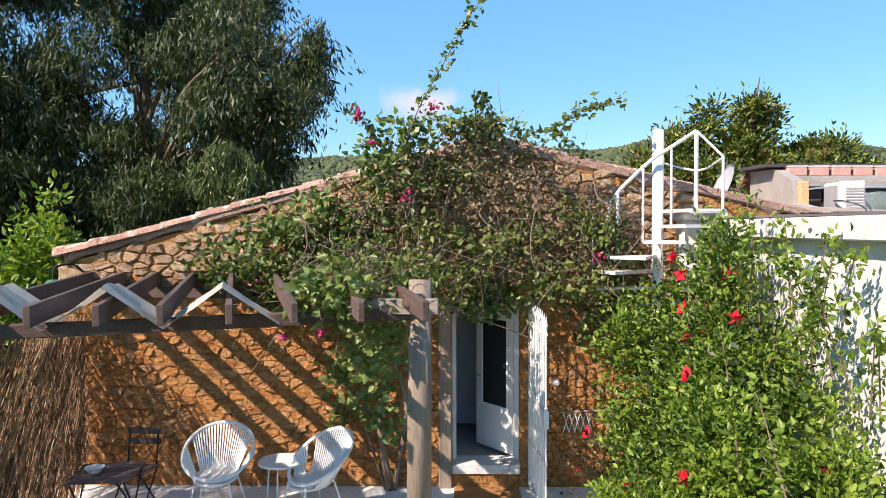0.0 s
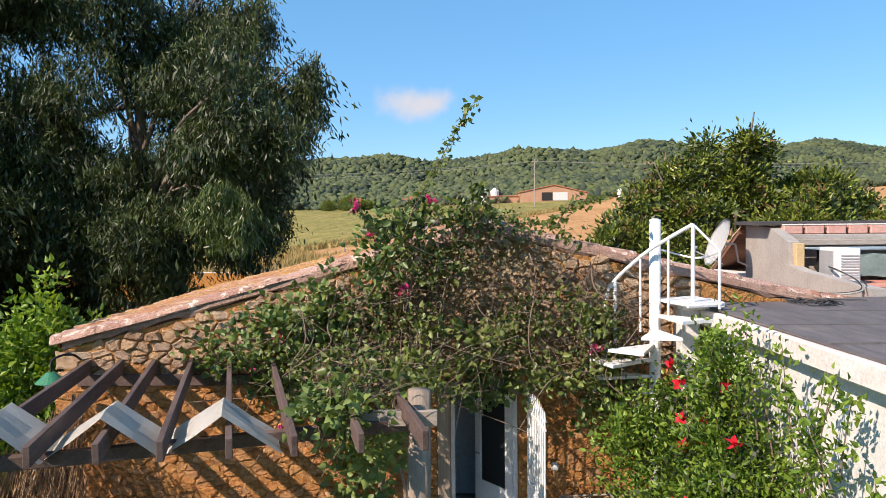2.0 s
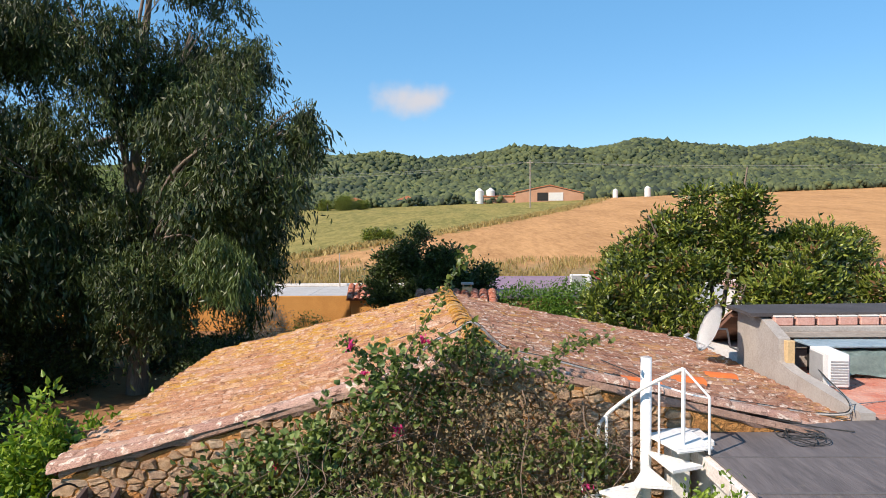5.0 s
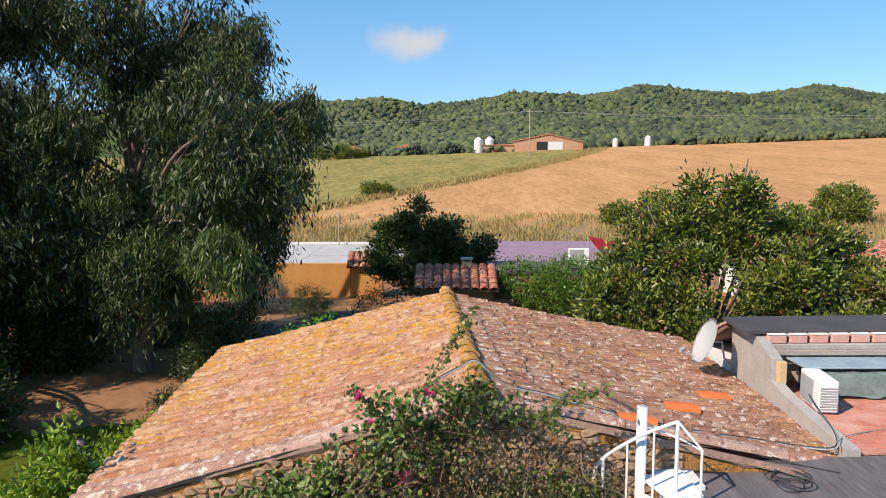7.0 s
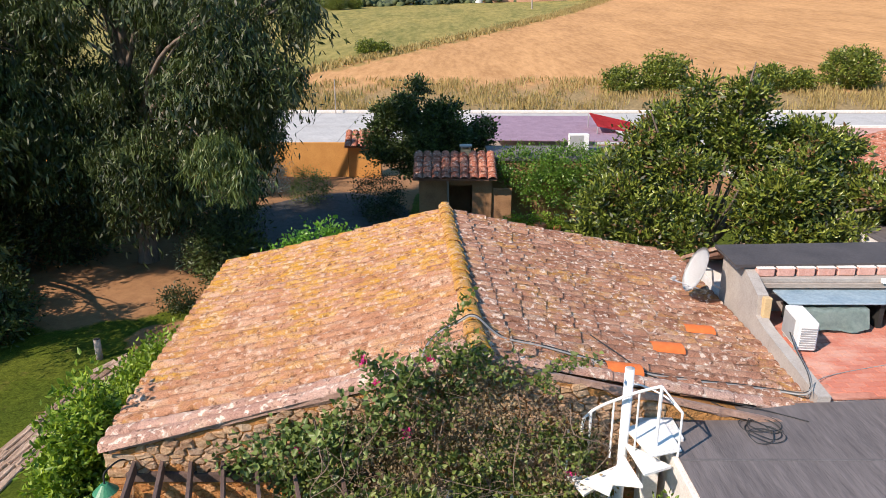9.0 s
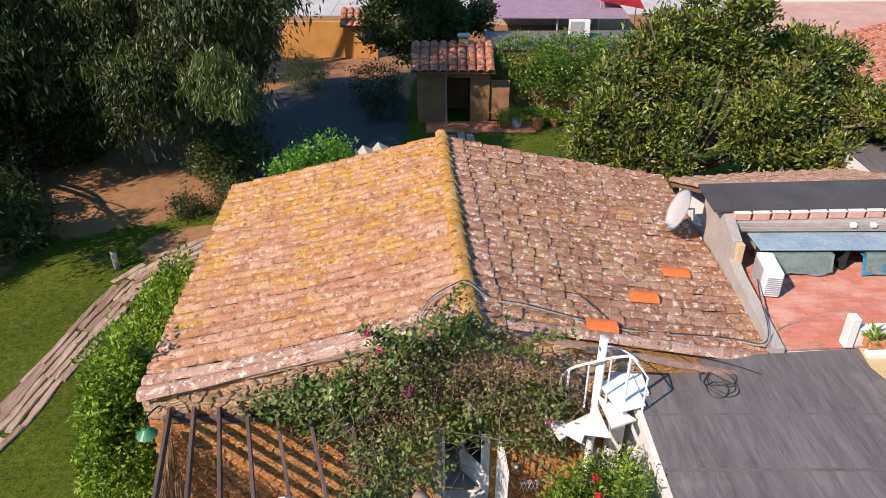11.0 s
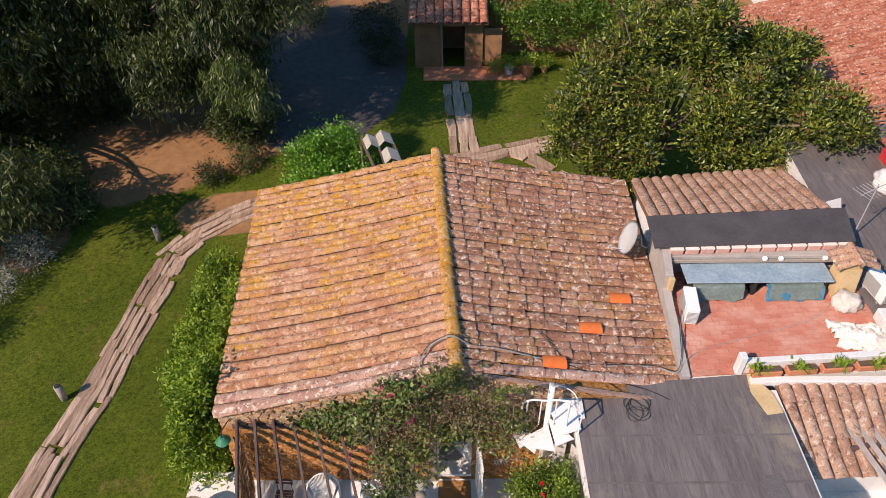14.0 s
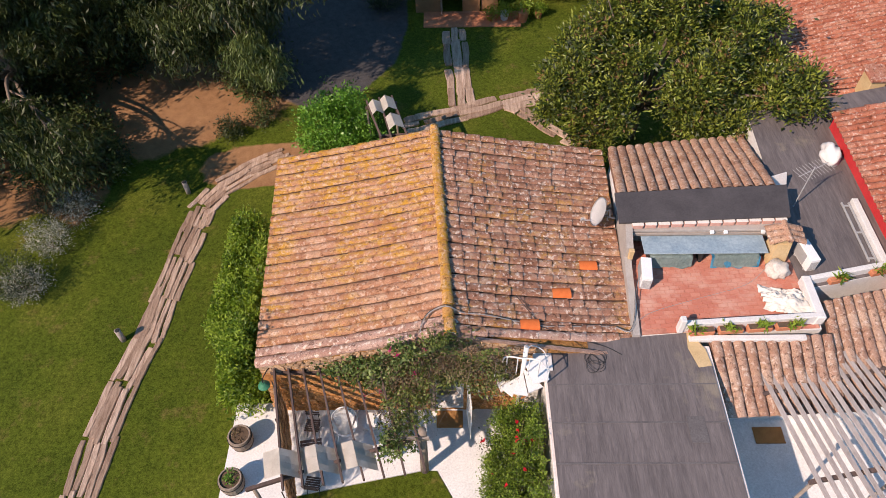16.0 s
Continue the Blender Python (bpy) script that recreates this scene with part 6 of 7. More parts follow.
part("flat_roof", quad_slab([(17.4, 31.3, 2.2), (34.2, 31.3, 2.2), (34.2, 45.2, 2.25), (17.4, 45.2, 2.25)], 0.15), speckled("faded_pink_roof", (0.42, 0.22, 0.18), (0.58, 0.36, 0.30), 0.6, 0.9, 8, 0.3), low, "faded pink flat roof")
for y0 in (31.3, 45.0):
    part("parapet", box(17.4, 34.2, y0, y0 + 0.2, 2.2, 2.4, 0.02), M["rusty_edge"], low)

# boundary walls
bw = thing("boundary_wall", "ochre painted garden boundary wall", "wall", kind="structure")
part("panel", box(-30, -5.5, 42.4, 42.65, -0.6, 1.75, 0.02), M["ochre_wall"], bw)
pillar = thing("gate_shelter", "ochre gate pier with a small red tiled roof", "gate pier", (-4.5, 42.5, -0.5))
part("pier", box(-0.95, 0.95, -0.35, 0.35, 0, 2.1, 0.02), M["ochre_wall"], pillar)
barrel_roof(pillar, [(-1.15, 0.5, 2.85), (1.15, 0.5, 2.85), (-1.15, -0.6, 2.1), (1.15, -0.6, 2.1)], 6, 3, M["tile_red"], 51, "red clay barrel tiles")
# pale concrete road beyond the garden, laid in slabs
M["concrete"] = speckled("pale_road_concrete", (0.36, 0.345, 0.33), (0.50, 0.48, 0.46), 0.5, 0.9, 6, 0.2)
road = thing("road", "pale concrete slab road between garden and field", "road", kind="structure")
part("bed", box(-60, 90, 53.9, 72.6, -0.6, -0.285), M["render_grey"], road)
slab = mesh_of("slab", [(x, y, z) for z in (-0.05, 0.03) for x, y in ((0.02, 0.02), (3.98, 0.02), (3.98, 9.1), (0.02, 9.1))], [(4, 5, 6, 7), (0, 1, 5, 4), (1, 2, 6, 5), (2, 3, 7, 6), (3, 0, 4, 7)], M["concrete"])
for i in range(30):
    for j in range(2):
        ob = link("slab", slab, road)
        ob.location = (-44 + 4 * i, 54.0 + 9.15 * j, -0.285)
part("kerb", box(-60, 90, 72.6, 72.85, -0.5, 0.0, 0.02), M["white"], road, "pale kerb along the field")

# small pergola behind the house
gp = thing("garden_pergola", "small dark timber pergola with white canvas shades behind the house", "pergola", on_ground(-1.65, 20.0))
GZ = 2.8
rafts = [(Vector((-0.77, 0.86, GZ)), Vector((-0.17, -0.96, GZ))), (Vector((-0.30, 1.02, GZ)), Vector((0.22, -1.03, GZ))), (Vector((0.19, 1.11, GZ)), Vector((0.80, -0.92, GZ)))]
for a, b in rafts:
    dv = b - a
    part("rafter", box(-0.15, dv.length + 0.1, -0.03, 0.03, -0.15, 0, 0.006, pose(*a, 0, 0, math.degrees(math.atan2(dv.y, dv.x)))), M["wood_dark"], gp)
for k, (y0, y1) in ((0, (0.08, 0.42)), (1, (0.02, 0.36)), (1, (0.52, 0.86))):
    (a0, b0), (a1, b1) = (rafts[0], rafts[1]) if k == 0 else (rafts[1], rafts[2])
    l0, l1, r0, r1 = a0.lerp(b0, y0), a0.lerp(b0, y1), a1.lerp(b1, y0), a1.lerp(b1, y1)
    bm = bmesh.new()
    rows_ = []
    for i in range(9):
        t = i / 8
        sag = 0.02 + 0.20 * min(t / 0.375, (1 - t) / 0.625)
        rows_.append([bm.verts.new(l0.lerp(r0, t).lerp(l1.lerp(r1, t), j / 4) + Vector((0, 0, sag))) for j in range(5)])
    for p, q in zip(rows_, rows_[1:]):
        for j in range(4):
            bm.faces.new((p[j], p[j + 1], q[j + 1], q[j]))
    bmesh.ops.solidify(bm, geom=bm.faces[:], thickness=0.008)
    part("canvas", bm, M["canvas"], gp, "white canvas shade")
for x0, y0, x1, y1 in ((-0.85, 0.75, 0.35, 1.05), (-0.25, -0.85, 0.85, -0.75)):
    dv = Vector((x1 - x0, y1 - y0, 0))
    part("beam", box(0, dv.length, -0.04, 0.04, GZ - 0.28, GZ - 0.155, 0.006, pose(x0, y0, 0, 0, 0, math.degrees(math.atan2(dv.y, dv.x)))), M["wood_dark"], gp)
    for q in ((x0 + 0.06, y0 + 0.01), (x1 - 0.06, y1 - 0.01)):
        part("post", rod((*q, -0.1), (*q, GZ - 0.28), 0.05, 0.045, 8), M["wood_post"], gp)

gl = thing("wall_lamp", "green enamel lamp with a white globe on a wall bracket", "lamp", (-4.5, 8.85, 2.5))
part("bracket", tube(spline([(0.12, 0.52, 0.15), (0.08, 0.3, 0.28), (0, 0.05, 0.26), (0, 0, 0.12)], 5), 0.014, 6), M["dark"], gl)
part("shade", rod((0, 0, 0.0), (0, 0, 0.12), 0.17, 0.05, 18), speckled("green_enamel", (0.03, 0.16, 0.08), (0.06, 0.24, 0.13), 5, 0.35, 40, 0.05), gl, "green enamel shade")
part("globe", rod((0, 0, -0.12), (0, 0, -0.002), 0.05, 0.09, 14), M["plastic_white"], gl, "white glass globe", True)

# worn paving bricks of the terrace
M["paver"] = mat("worn_red_brick", (0.45, 0.16, 0.1), 0.85, 0, 0.2)
_c = ramp(M["paver"], object_random(M["paver"]), [(0.0, (0.46, 0.135, 0.09)), (0.5, (0.51, 0.17, 0.115)), (1.0, (0.55, 0.22, 0.155))])
_w = noise_node(M["paver"], 1.3, 5, 0.65)
_c = mix(M["paver"], ramp(M["paver"], _w, [(0.47, (0, 0, 0)), (0.66, (0.8, 0.8, 0.8))]), _c, (0.62, 0.37, 0.29))
_f = noise_node(M["paver"], 40, 4, 0.7)
base(M["paver"], mix(M["paver"], 0.25, _c, ramp(M["paver"], _f, [(0.3, (0.3, 0.1, 0.06)), (0.7, (0.7, 0.4, 0.3))])))
bump(M["paver"], _f, 0.4, 0.008)
M["paver_rest"] = M["paver"].copy()
for nd in list(M["paver_rest"].node_tree.nodes):
    if nd.bl_idname == "ShaderNodeObjectInfo":
        g = M["paver_rest"].node_tree.nodes.new("ShaderNodeNewGeometry")
        M["paver_rest"].node_tree.links.new(g.outputs["Random Per Island"], nd.outputs["Random"].links[0].to_socket)
bw_, bh_ = 0.285, 0.14
bvs = [(x * (bw_ / 2 - 0.006), y * (bh_ / 2 - 0.006), 0.0) for x, y in ((-1, -1), (1, -1), (1, 1), (-1, 1))]
bvs += [(x * (bw_ / 2 - 0.010), y * (bh_ / 2 - 0.010), 0.014) for x, y in ((-1, -1), (1, -1), (1, 1), (-1, 1))]
bfs = [(4, 5, 6, 7), (0, 1, 5, 4), (1, 2, 6, 5), (2, 3, 7, 6), (3, 0, 4, 7)]
paver_mesh = mesh_of("brick", bvs, bfs, M["paver"])
rp = random.Random(17)
pv, pf, cnt = [], [], 0
for r in range(25):
    for c in range(18):
        x = 5.95 + (c + 0.5 * (r % 2)) * bw_ + bw_ * 0.5 + 0.006 * r
        y = 9.74 + (r + 0.5) * bh_ + 0.06 * (x - 5.7)
        if y > 13.12 or x > 10.7 or y < 10.0:
            continue
        m4 = pose(x, y, 3.3605, rp.uniform(-0.5, 0.5), rp.uniform(-0.5, 0.5), 3.6 + rp.uniform(-0.6, 0.6))
        if cnt < 300:
            ob = link("brick", paver_mesh, terrace)
            ob.matrix_basis = m4
            cnt += 1
        else:
            off = len(pv)
            pv += [tuple(m4 @ Vector(v)) for v in bvs]
            pf += [tuple(off + k for k in f) for f in bfs]
link("brick_rest", mesh_of("brick_rest", pv, pf, M["paver_rest"]), terrace, "further paving bricks", "stuff")

# ---- plants ----
creeper = thing("bougainvillea", "sprawling half-dry bougainvillea covering the facade and pergola", "climber", (-0.25, 9.35, 0))
off = Vector((-0.25, 9.35, 0))


def rel(c, o=off):
    return (c[0] - o.x, c[1] - o.y, c[2] - o.z)


main = [((0.35, 8.95, 3.5), (1.5, 0.5, 0.8)), ((-0.6, 8.9, 3.1), (1.2, 0.45, 0.75)), ((1.5, 8.9, 3.0), (1.0, 0.4, 0.75)), ((0.3, 9.3, 4.25), (0.95, 0.5, 0.36)),
        ((-1.6, 9.0, 2.85), (0.75, 0.25, 0.5)), ((0.2, 8.5, 2.85), (0.9, 0.7, 0.35)), ((-0.6, 8.2, 2.8), (0.7, 0.8, 0.3)), ((-0.75, 7.5, 2.62), (0.42, 0.6, 0.28)), ((2.1, 9.05, 2.65), (0.5, 0.3, 0.6)), ((1.85, 9.05, 3.35), (0.6, 0.25, 0.45))]
trail = [((-0.75, 8.95, 1.9), (0.40, 0.3, 0.55)), ((-0.78, 7.1, 2.66), (0.42, 0.5, 0.22)), ((-0.62, 7.9, 2.0), (0.30, 0.3, 0.5)), ((-0.45, 7.6, 1.5), (0.18, 0.2, 0.5)), ((-2.1, 9.15, 2.85), (0.6, 0.15, 0.4)), ((1.9, 9.15, 2.1), (0.4, 0.15, 0.4)), ((-1.1, 9.1, 1.1), (0.2, 0.15, 0.7)), ((-1.4, 9.05, 2.45), (0.7, 0.2, 0.4)), ((0.6, 9.1, 2.35), (0.9, 0.2, 0.25)), ((-2.7, 9.2, 2.75), (0.35, 0.10, 0.3)), ((-1.7, 9.05, 3.25), (0.6, 0.15, 0.3)), ((-2.0, 9.15, 2.5), (0.5, 0.12, 0.35)), ((-0.5, 8.95, 4.1), (0.5, 0.25, 0.4)), ((-1.0, 8.9, 3.3), (0.5, 0.2, 0.5))]
foliage("foliage", broken([(rel(c), r) for c, r in main], 6, 0.42, 21), 345, 15, 0.19, 0.086, 0.062, M["leaf_creeper"], creeper, hang=0.1, shell=0.35, full=True)
foliage("dry_foliage", broken([(rel(c), r) for c, r in main[:4] + main[6:]], 7, 0.42, 22), 640, 12, 0.22, 0.05, 0.03, M["leaf_dry"], creeper, hang=0.2, shell=0.55)
foliage("trailing_foliage", [(rel(c), r) for c, r in trail], 350, 10, 0.20, 0.098, 0.078, M["leaf_ivy"], creeper, hang=0.2, shell=0.3, full=True)
bm = bmesh.new()
tw = random.Random(6)
for i in range(520):
    c, r = tw.choice(main)
    p = Vector(rel([c[k] + r[k] * tw.uniform(-1, 1) * 0.9 for k in range(3)]))
    d = Vector((tw.gauss(0, 1), tw.gauss(-0.3, 0.6), tw.gauss(0, 0.7))).normalized() * tw.uniform(0.15, 0.45)
    e = p + d + Vector((tw.gauss(0, 0.1), tw.gauss(0, 0.1), tw.gauss(-0.08, 0.1)))
    rod_into(bm, p, p + d, 0.004, 0.003, 3)
    rod_into(bm, p + d, e + d * 0.5, 0.003, 0.0015, 3)
part("twig_tangle", bm, M["twig"], creeper, "bare tangled twigs", False, "stuff")
for pts, r in (([(-0.55, 9.2, -0.02), (-0.65, 9.1, 0.9), (-0.5, 9.1, 1.9), (-0.2, 9.25, 2.8), (0.2, 9.2, 3.6)], 0.05), ([(-0.5, 9.2, -0.02), (-0.35, 9.1, 1.2), (-0.9, 9.2, 2.2), (-1.3, 9.2, 2.9)], 0.035), ([(-0.6, 9.2, 0.0), (-0.9, 9.2, 0.9), (-1.2, 9.15, 1.7), (-0.8, 9.1, 2.5)], 0.02)):
    part("stem", tube(spline([rel(q) for q in pts], 6), r, 7, 0.5), M["twig"], creeper, "", True)
vr = random.Random(31)
for i in range(16):
    x0 = vr.uniform(-1.6, 1.9)
    z0 = min(facade_top(x0), 4.2) - vr.uniform(0.0, 0.4)
    pts = [(x0 + vr.gauss(0, 0.12) * k, 8.85 - 0.10 * k + vr.gauss(0, 0.08), z0 - k * vr.uniform(0.30, 0.45)) for k in range(5)]
    part("vine_stem", tube(spline([rel(q) for q in pts], 5), 0.009, 5, 0.5), M["twig"], creeper, "bare pale hanging stem")
shoots = [[(-0.35, 8.8, 4.1), (-0.16, 8.6, 4.55), (0.12, 8.45, 5.02), (0.32, 8.35, 5.36), (0.5, 8.3, 5.64)], [(0.5, 8.9, 4.2), (0.52, 8.75, 4.72), (0.75, 8.7, 4.48), (1.08, 8.7, 4.32), (1.44, 8.7, 4.30), (1.67, 8.7, 4.08)], [(1.44, 8.7, 4.29), (1.6, 8.7, 4.52), (1.85, 8.65, 4.60), (2.12, 8.6, 4.68)], [(-0.5, 9.2, 4.1), (-0.8, 8.9, 4.45), (-0.95, 8.8, 4.62)]]
for k, pts in enumerate(shoots):
    line = spline([rel(q) for q in pts], 8)
    part("shoot", tube(line, 0.008, 5, 0.3), M["twig"], creeper, "long thin shoot with small leaves")
    c = np.array([tuple(p) for p in line for _ in range(5)])
    c = c + RNG.normal(size=c.shape) * 0.045
    link("shoot_leaf", leaves_mesh("shoot_leaf", c, RNG.normal(size=c.shape), 0.075, 0.05, M["leaf_creeper"]), creeper, "", "stuff")
bracts = [(-0.85, 8.75, 4.55), (-0.7, 8.8, 4.2), (0.0, 8.7, 4.6), (-1.95, 9.2, 2.75), (-2.2, 9.1, 2.6), (-1.35, 8.9, 2.0), (-1.75, 8.8, 1.95), (1.9, 8.7, 2.9), (-0.3, 8.6, 3.6), (-1.9, 9.1, 3.0)]
for q in bracts:
    c = np.array([rel(q)]) + RNG.normal(size=(18, 3)) * 0.032
    link("flower", leaves_mesh("flower", c, RNG.normal(size=c.shape), 0.05, 0.04, M["petal_pink"]), creeper, "magenta flower cluster", "stuff")

hib = thing("hibiscus_bush", "tall green hibiscus bush with red flowers against the annex", "bush", (2.5, 6.8, 0))
ho = Vector((2.5, 6.8, 0))
blobs = [((2.45, 7.9, 1.3), (0.75, 0.75, 1.35)), ((2.75, 7.7, 2.4), (0.5, 0.5, 0.8)), ((2.55, 6.9, 1.3), (0.75, 0.7, 1.3)), ((2.6, 6.0, 1.2), (0.7, 0.75, 1.25)), ((2.75, 6.75, 2.1), (0.42, 0.5, 0.55)),
         ((2.65, 5.2, 0.95), (0.6, 0.7, 0.85)), ((2.0, 7.6, 0.7), (0.5, 0.7, 0.7)), ((2.0, 6.4, 0.6), (0.5, 0.7, 0.6)), ((2.85, 7.3, 2.75), (0.22, 0.22, 0.7)), ((2.8, 4.5, 0.75), (0.5, 0.6, 0.75))]
foliage("foliage", broken([(rel(c, ho), r) for c, r in blobs], 11, 0.42, 23), 4300, 13, 0.19, 0.062, 0.034, M["leaf_hibiscus"], hib, rise=0.35, floor=0.02, shell=0.40, full=True, keep=lambda c: c[:, 0] + 2.5 < 3.14)
# near-black leaves put the bush's inner shade into colour
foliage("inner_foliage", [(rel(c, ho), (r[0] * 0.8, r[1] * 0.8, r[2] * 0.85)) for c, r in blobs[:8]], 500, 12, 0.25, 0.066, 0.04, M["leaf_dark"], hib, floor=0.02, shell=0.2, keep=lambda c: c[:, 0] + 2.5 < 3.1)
hs = random.Random(17)
for i in range(44):
    c, r = blobs[hs.randrange(len(blobs))] if i < 26 else ((3.0, hs.uniform(4.5, 6.8), hs.uniform(1.3, 2.3)), (0.1, 0.2, 0.5))
    q = Vector((min(3.0, c[0] + r[0] * hs.uniform(-0.8, 0.5)), min(7.2, c[1] + r[1] * hs.uniform(-0.8, 0.6)), min(2.5, c[2] + r[2] * 0.7)))
    up = Vector((hs.gauss(-0.05, 0.12), hs.gauss(-0.1, 0.3), hs.uniform(0.35, 0.8) if i < 26 else hs.uniform(0.5, 1.2)))
    line = [p for p in spline([q - ho, q - ho + up * 0.6 + Vector((0, 0, 0.05)), q - ho + up], 5)]
    for p in line:
        p.x = min(p.x, 0.6)
    part("shoot", tube(line, 0.007, 4, 0.4), M["twig"], hib)
    cc_ = np.array([tuple(p) for p in line for _ in range(5)])
    cc_ = cc_ + RNG.normal(size=cc_.shape) * 0.05
    link("shoot_leaf", leaves_mesh("shoot_leaf", cc_, RNG.normal(size=cc_.shape) + np.array([0, 0, 0.5]), 0.066, 0.036, M["leaf_hibiscus"], full=True), hib, "", "stuff")
branchy((0, 0, 0), [((rel(c, ho)), 0.03) for c, r in blobs] + [((0.1, 0.9, 2.6), 0.03), ((0.3, -0.6, 2.3), 0.025)], 0.04, M["twig"], hib, "stem", 5, 0.1)
rf = random.Random(8)
for i in range(22):
    c, r = blobs[rf.randrange(len(blobs))]
    a, e = rf.uniform(math.pi * 0.75, math.pi * 1.75), rf.uniform(-0.3, 0.9)
    q = Vector((c[0] + r[0] * math.cos(a) * math.cos(e) * 1.05, c[1] + r[1] * math.sin(a) * math.cos(e) * 1.05, c[2] + r[2] * math.sin(e) * 1.02))
    if q.z < 0.3 or q.x > 3.15:
        continue
    out = Vector((math.cos(a), math.sin(a), 0.3)).normalized()
    cs, ax = [], []
    s1 = out.orthogonal().normalized()
    s2 = out.cross(s1)
    for k in range(5):
        w = s1 * math.cos(k * 1.257) + s2 * math.sin(k * 1.257)
        cs.append(tuple(q - ho + w * 0.032))
        ax.append(tuple(w + out * 0.4))
    link("flower", leaves_mesh("flower", np.array(cs), np.array(ax), 0.10, 0.075, M["petal_red"], 0.1, 0.1, True), hib, "open red hibiscus flower")

hedge = thing("hedge", "bright green shrub hedge along the side of the house", "hedge", (-5.9, 12.5, -0.5))
go = Vector((-5.9, 12.5, -0.5))
hb = [((-5.55, 9.75, 1.1), (0.8, 0.7, 1.7)), ((-6.1, 10.6, 1.2), (0.7, 0.7, 1.4)), ((-5.25, 11.0, 1.1), (0.45, 0.9, 1.2)), ((-5.45, 13.0, 0.9), (0.5, 0.9, 1.2)), ((-5.6, 14.6, 0.7), (0.5, 0.8, 1.1)), ((-5.7, 12.0, 0.9), (0.6, 0.8, 1.3)), ((-5.3, 10.3, 2.7), (0.3, 0.3, 0.9)), ((-5.15, 9.9, 3.0), (0.14, 0.14, 0.9)), ((-5.6, 10.1, 2.6), (0.2, 0.2, 0.9)), ((-5.4, 9.8, 2.7), (0.12, 0.12, 0.9)), ((-5.65, 10.5, 2.4), (0.16, 0.16, 0.9)), ((-5.3, 10.6, 2.4), (0.16, 0.16, 0.8)), ((-5.35, 11.6, 2.3), (0.16, 0.18, 0.7)), ((-5.4, 12.7, 2.1), (0.15, 0.16, 0.6)), ((-5.5, 13.8, 2.0), (0.18, 0.18, 0.6)), ((-5.95, 10.9, 0.6), (0.8, 0.85, 1.4)), ((-6.1, 12.3, 0.6), (0.7, 0.9, 1.3)), ((-6.2, 13.6, 0.5), (0.65, 0.8, 1.1)), ((-6.3, 14.9, 0.4), (0.6, 0.8, 1.1)), ((-6.4, 15.9, 0.5), (0.55, 0.7, 1.1)), ((-6.7, 14.6, 0.5), (0.5, 0.7, 1.1)), ((-6.6, 13.2, 0.5), (0.5, 0.7, 1.1)), ((-5.9, 9.9, 1.9), (0.3, 0.3, 0.9)), ((-6.2, 10.6, 1.8), (0.25, 0.3, 0.9)), ((-5.7, 11.2, 1.7), (0.25, 0.3, 0.8)), ((-6.4, 12.6, 1.4), (0.25, 0.3, 0.7)), ((-6.75, 12.2, 0.7), (0.6, 0.9, 1.1)), ((-6.9, 14.0, 0.6), (0.55, 0.9, 1.0)), ((-6.9, 15.6, 0.6), (0.5, 0.7, 1.0)), ((-6.3, 10.2, 0.8), (0.6, 0.8, 1.2))]
foliage("foliage", [(rel(c, go), r) for c, r in hb], 3500, 14, 0.24, 0.115, 0.06, M["leaf_hedge"], hedge, rise=0.4, floor=-0.2, shell=0.5, full=True, keep=lambda c: (c[:, 0] - 5.9 > np.where(c[:, 1] + 12.5 < 11.0, -6.72 + 0.24 * c[:, 2], -7.55 + 0.28 * c[:, 2])) & ((c[:, 0] - 5.9 < -4.88) | (c[:, 1] + 12.5 < 9.3)))
branchy((0, 0, -0.2), [(rel(c, go), 0.02) for c, r in hb], 0.03, M["twig"], hedge, "stem", 5, 0.1)

# eucalyptus: a tall trunk, limbs, long leaves hanging in tassels
def tassels(name, blobs, clumps, per, drop, spread, length, width, material, parent, shell=0.5, wild=0.35):
    """Leaves strung along hanging twigs, from points spread over the ellipsoids."""
    vol = np.array([np.prod(b[1]) ** (2 / 3) for b in blobs])
    counts = np.maximum(1, (clumps * vol / vol.sum()).astype(int))
    tops = []
    for (c, rad), k in zip(blobs, counts):
        d = RNG.normal(size=(k, 3))
        d /= np.linalg.norm(d, axis=1, keepdims=True)
        rr = (shell + (1 - shell) * RNG.uniform(0, 1, (k, 1)) ** 0.6) * (1 + 0.14 * RNG.normal(size=(k, 1)))
        tops.append(np.array(c) + d * rr * np.array(rad))
    tops = np.concatenate(tops)
    m = RNG.integers(int(per * 0.5), int(per * 1.5) + 1, len(tops))
    rep_ = np.repeat(np.arange(len(tops)), m)
    f = RNG.uniform(0, 1, (len(rep_), 1))
    sway = RNG.normal(size=(len(tops), 3)) * np.array([0.45, 0.45, 0.0])
    fall = drop * RNG.uniform(0.5, 1.5, (len(tops), 1))
    c = tops[rep_] + sway[rep_] * f * fall[rep_] - np.array([0, 0, 1.0]) * f * fall[rep_]
    c = c + RNG.normal(size=c.shape) * spread * (0.55 + 0.6 * f) * np.array([1, 1, 0.6])
    ax = RNG.normal(size=c.shape) * wild + np.array([0, 0, -1.0]) + sway[rep_] * 0.6
    return link(name, leaves_mesh(name, c, ax, length, width, material), parent)


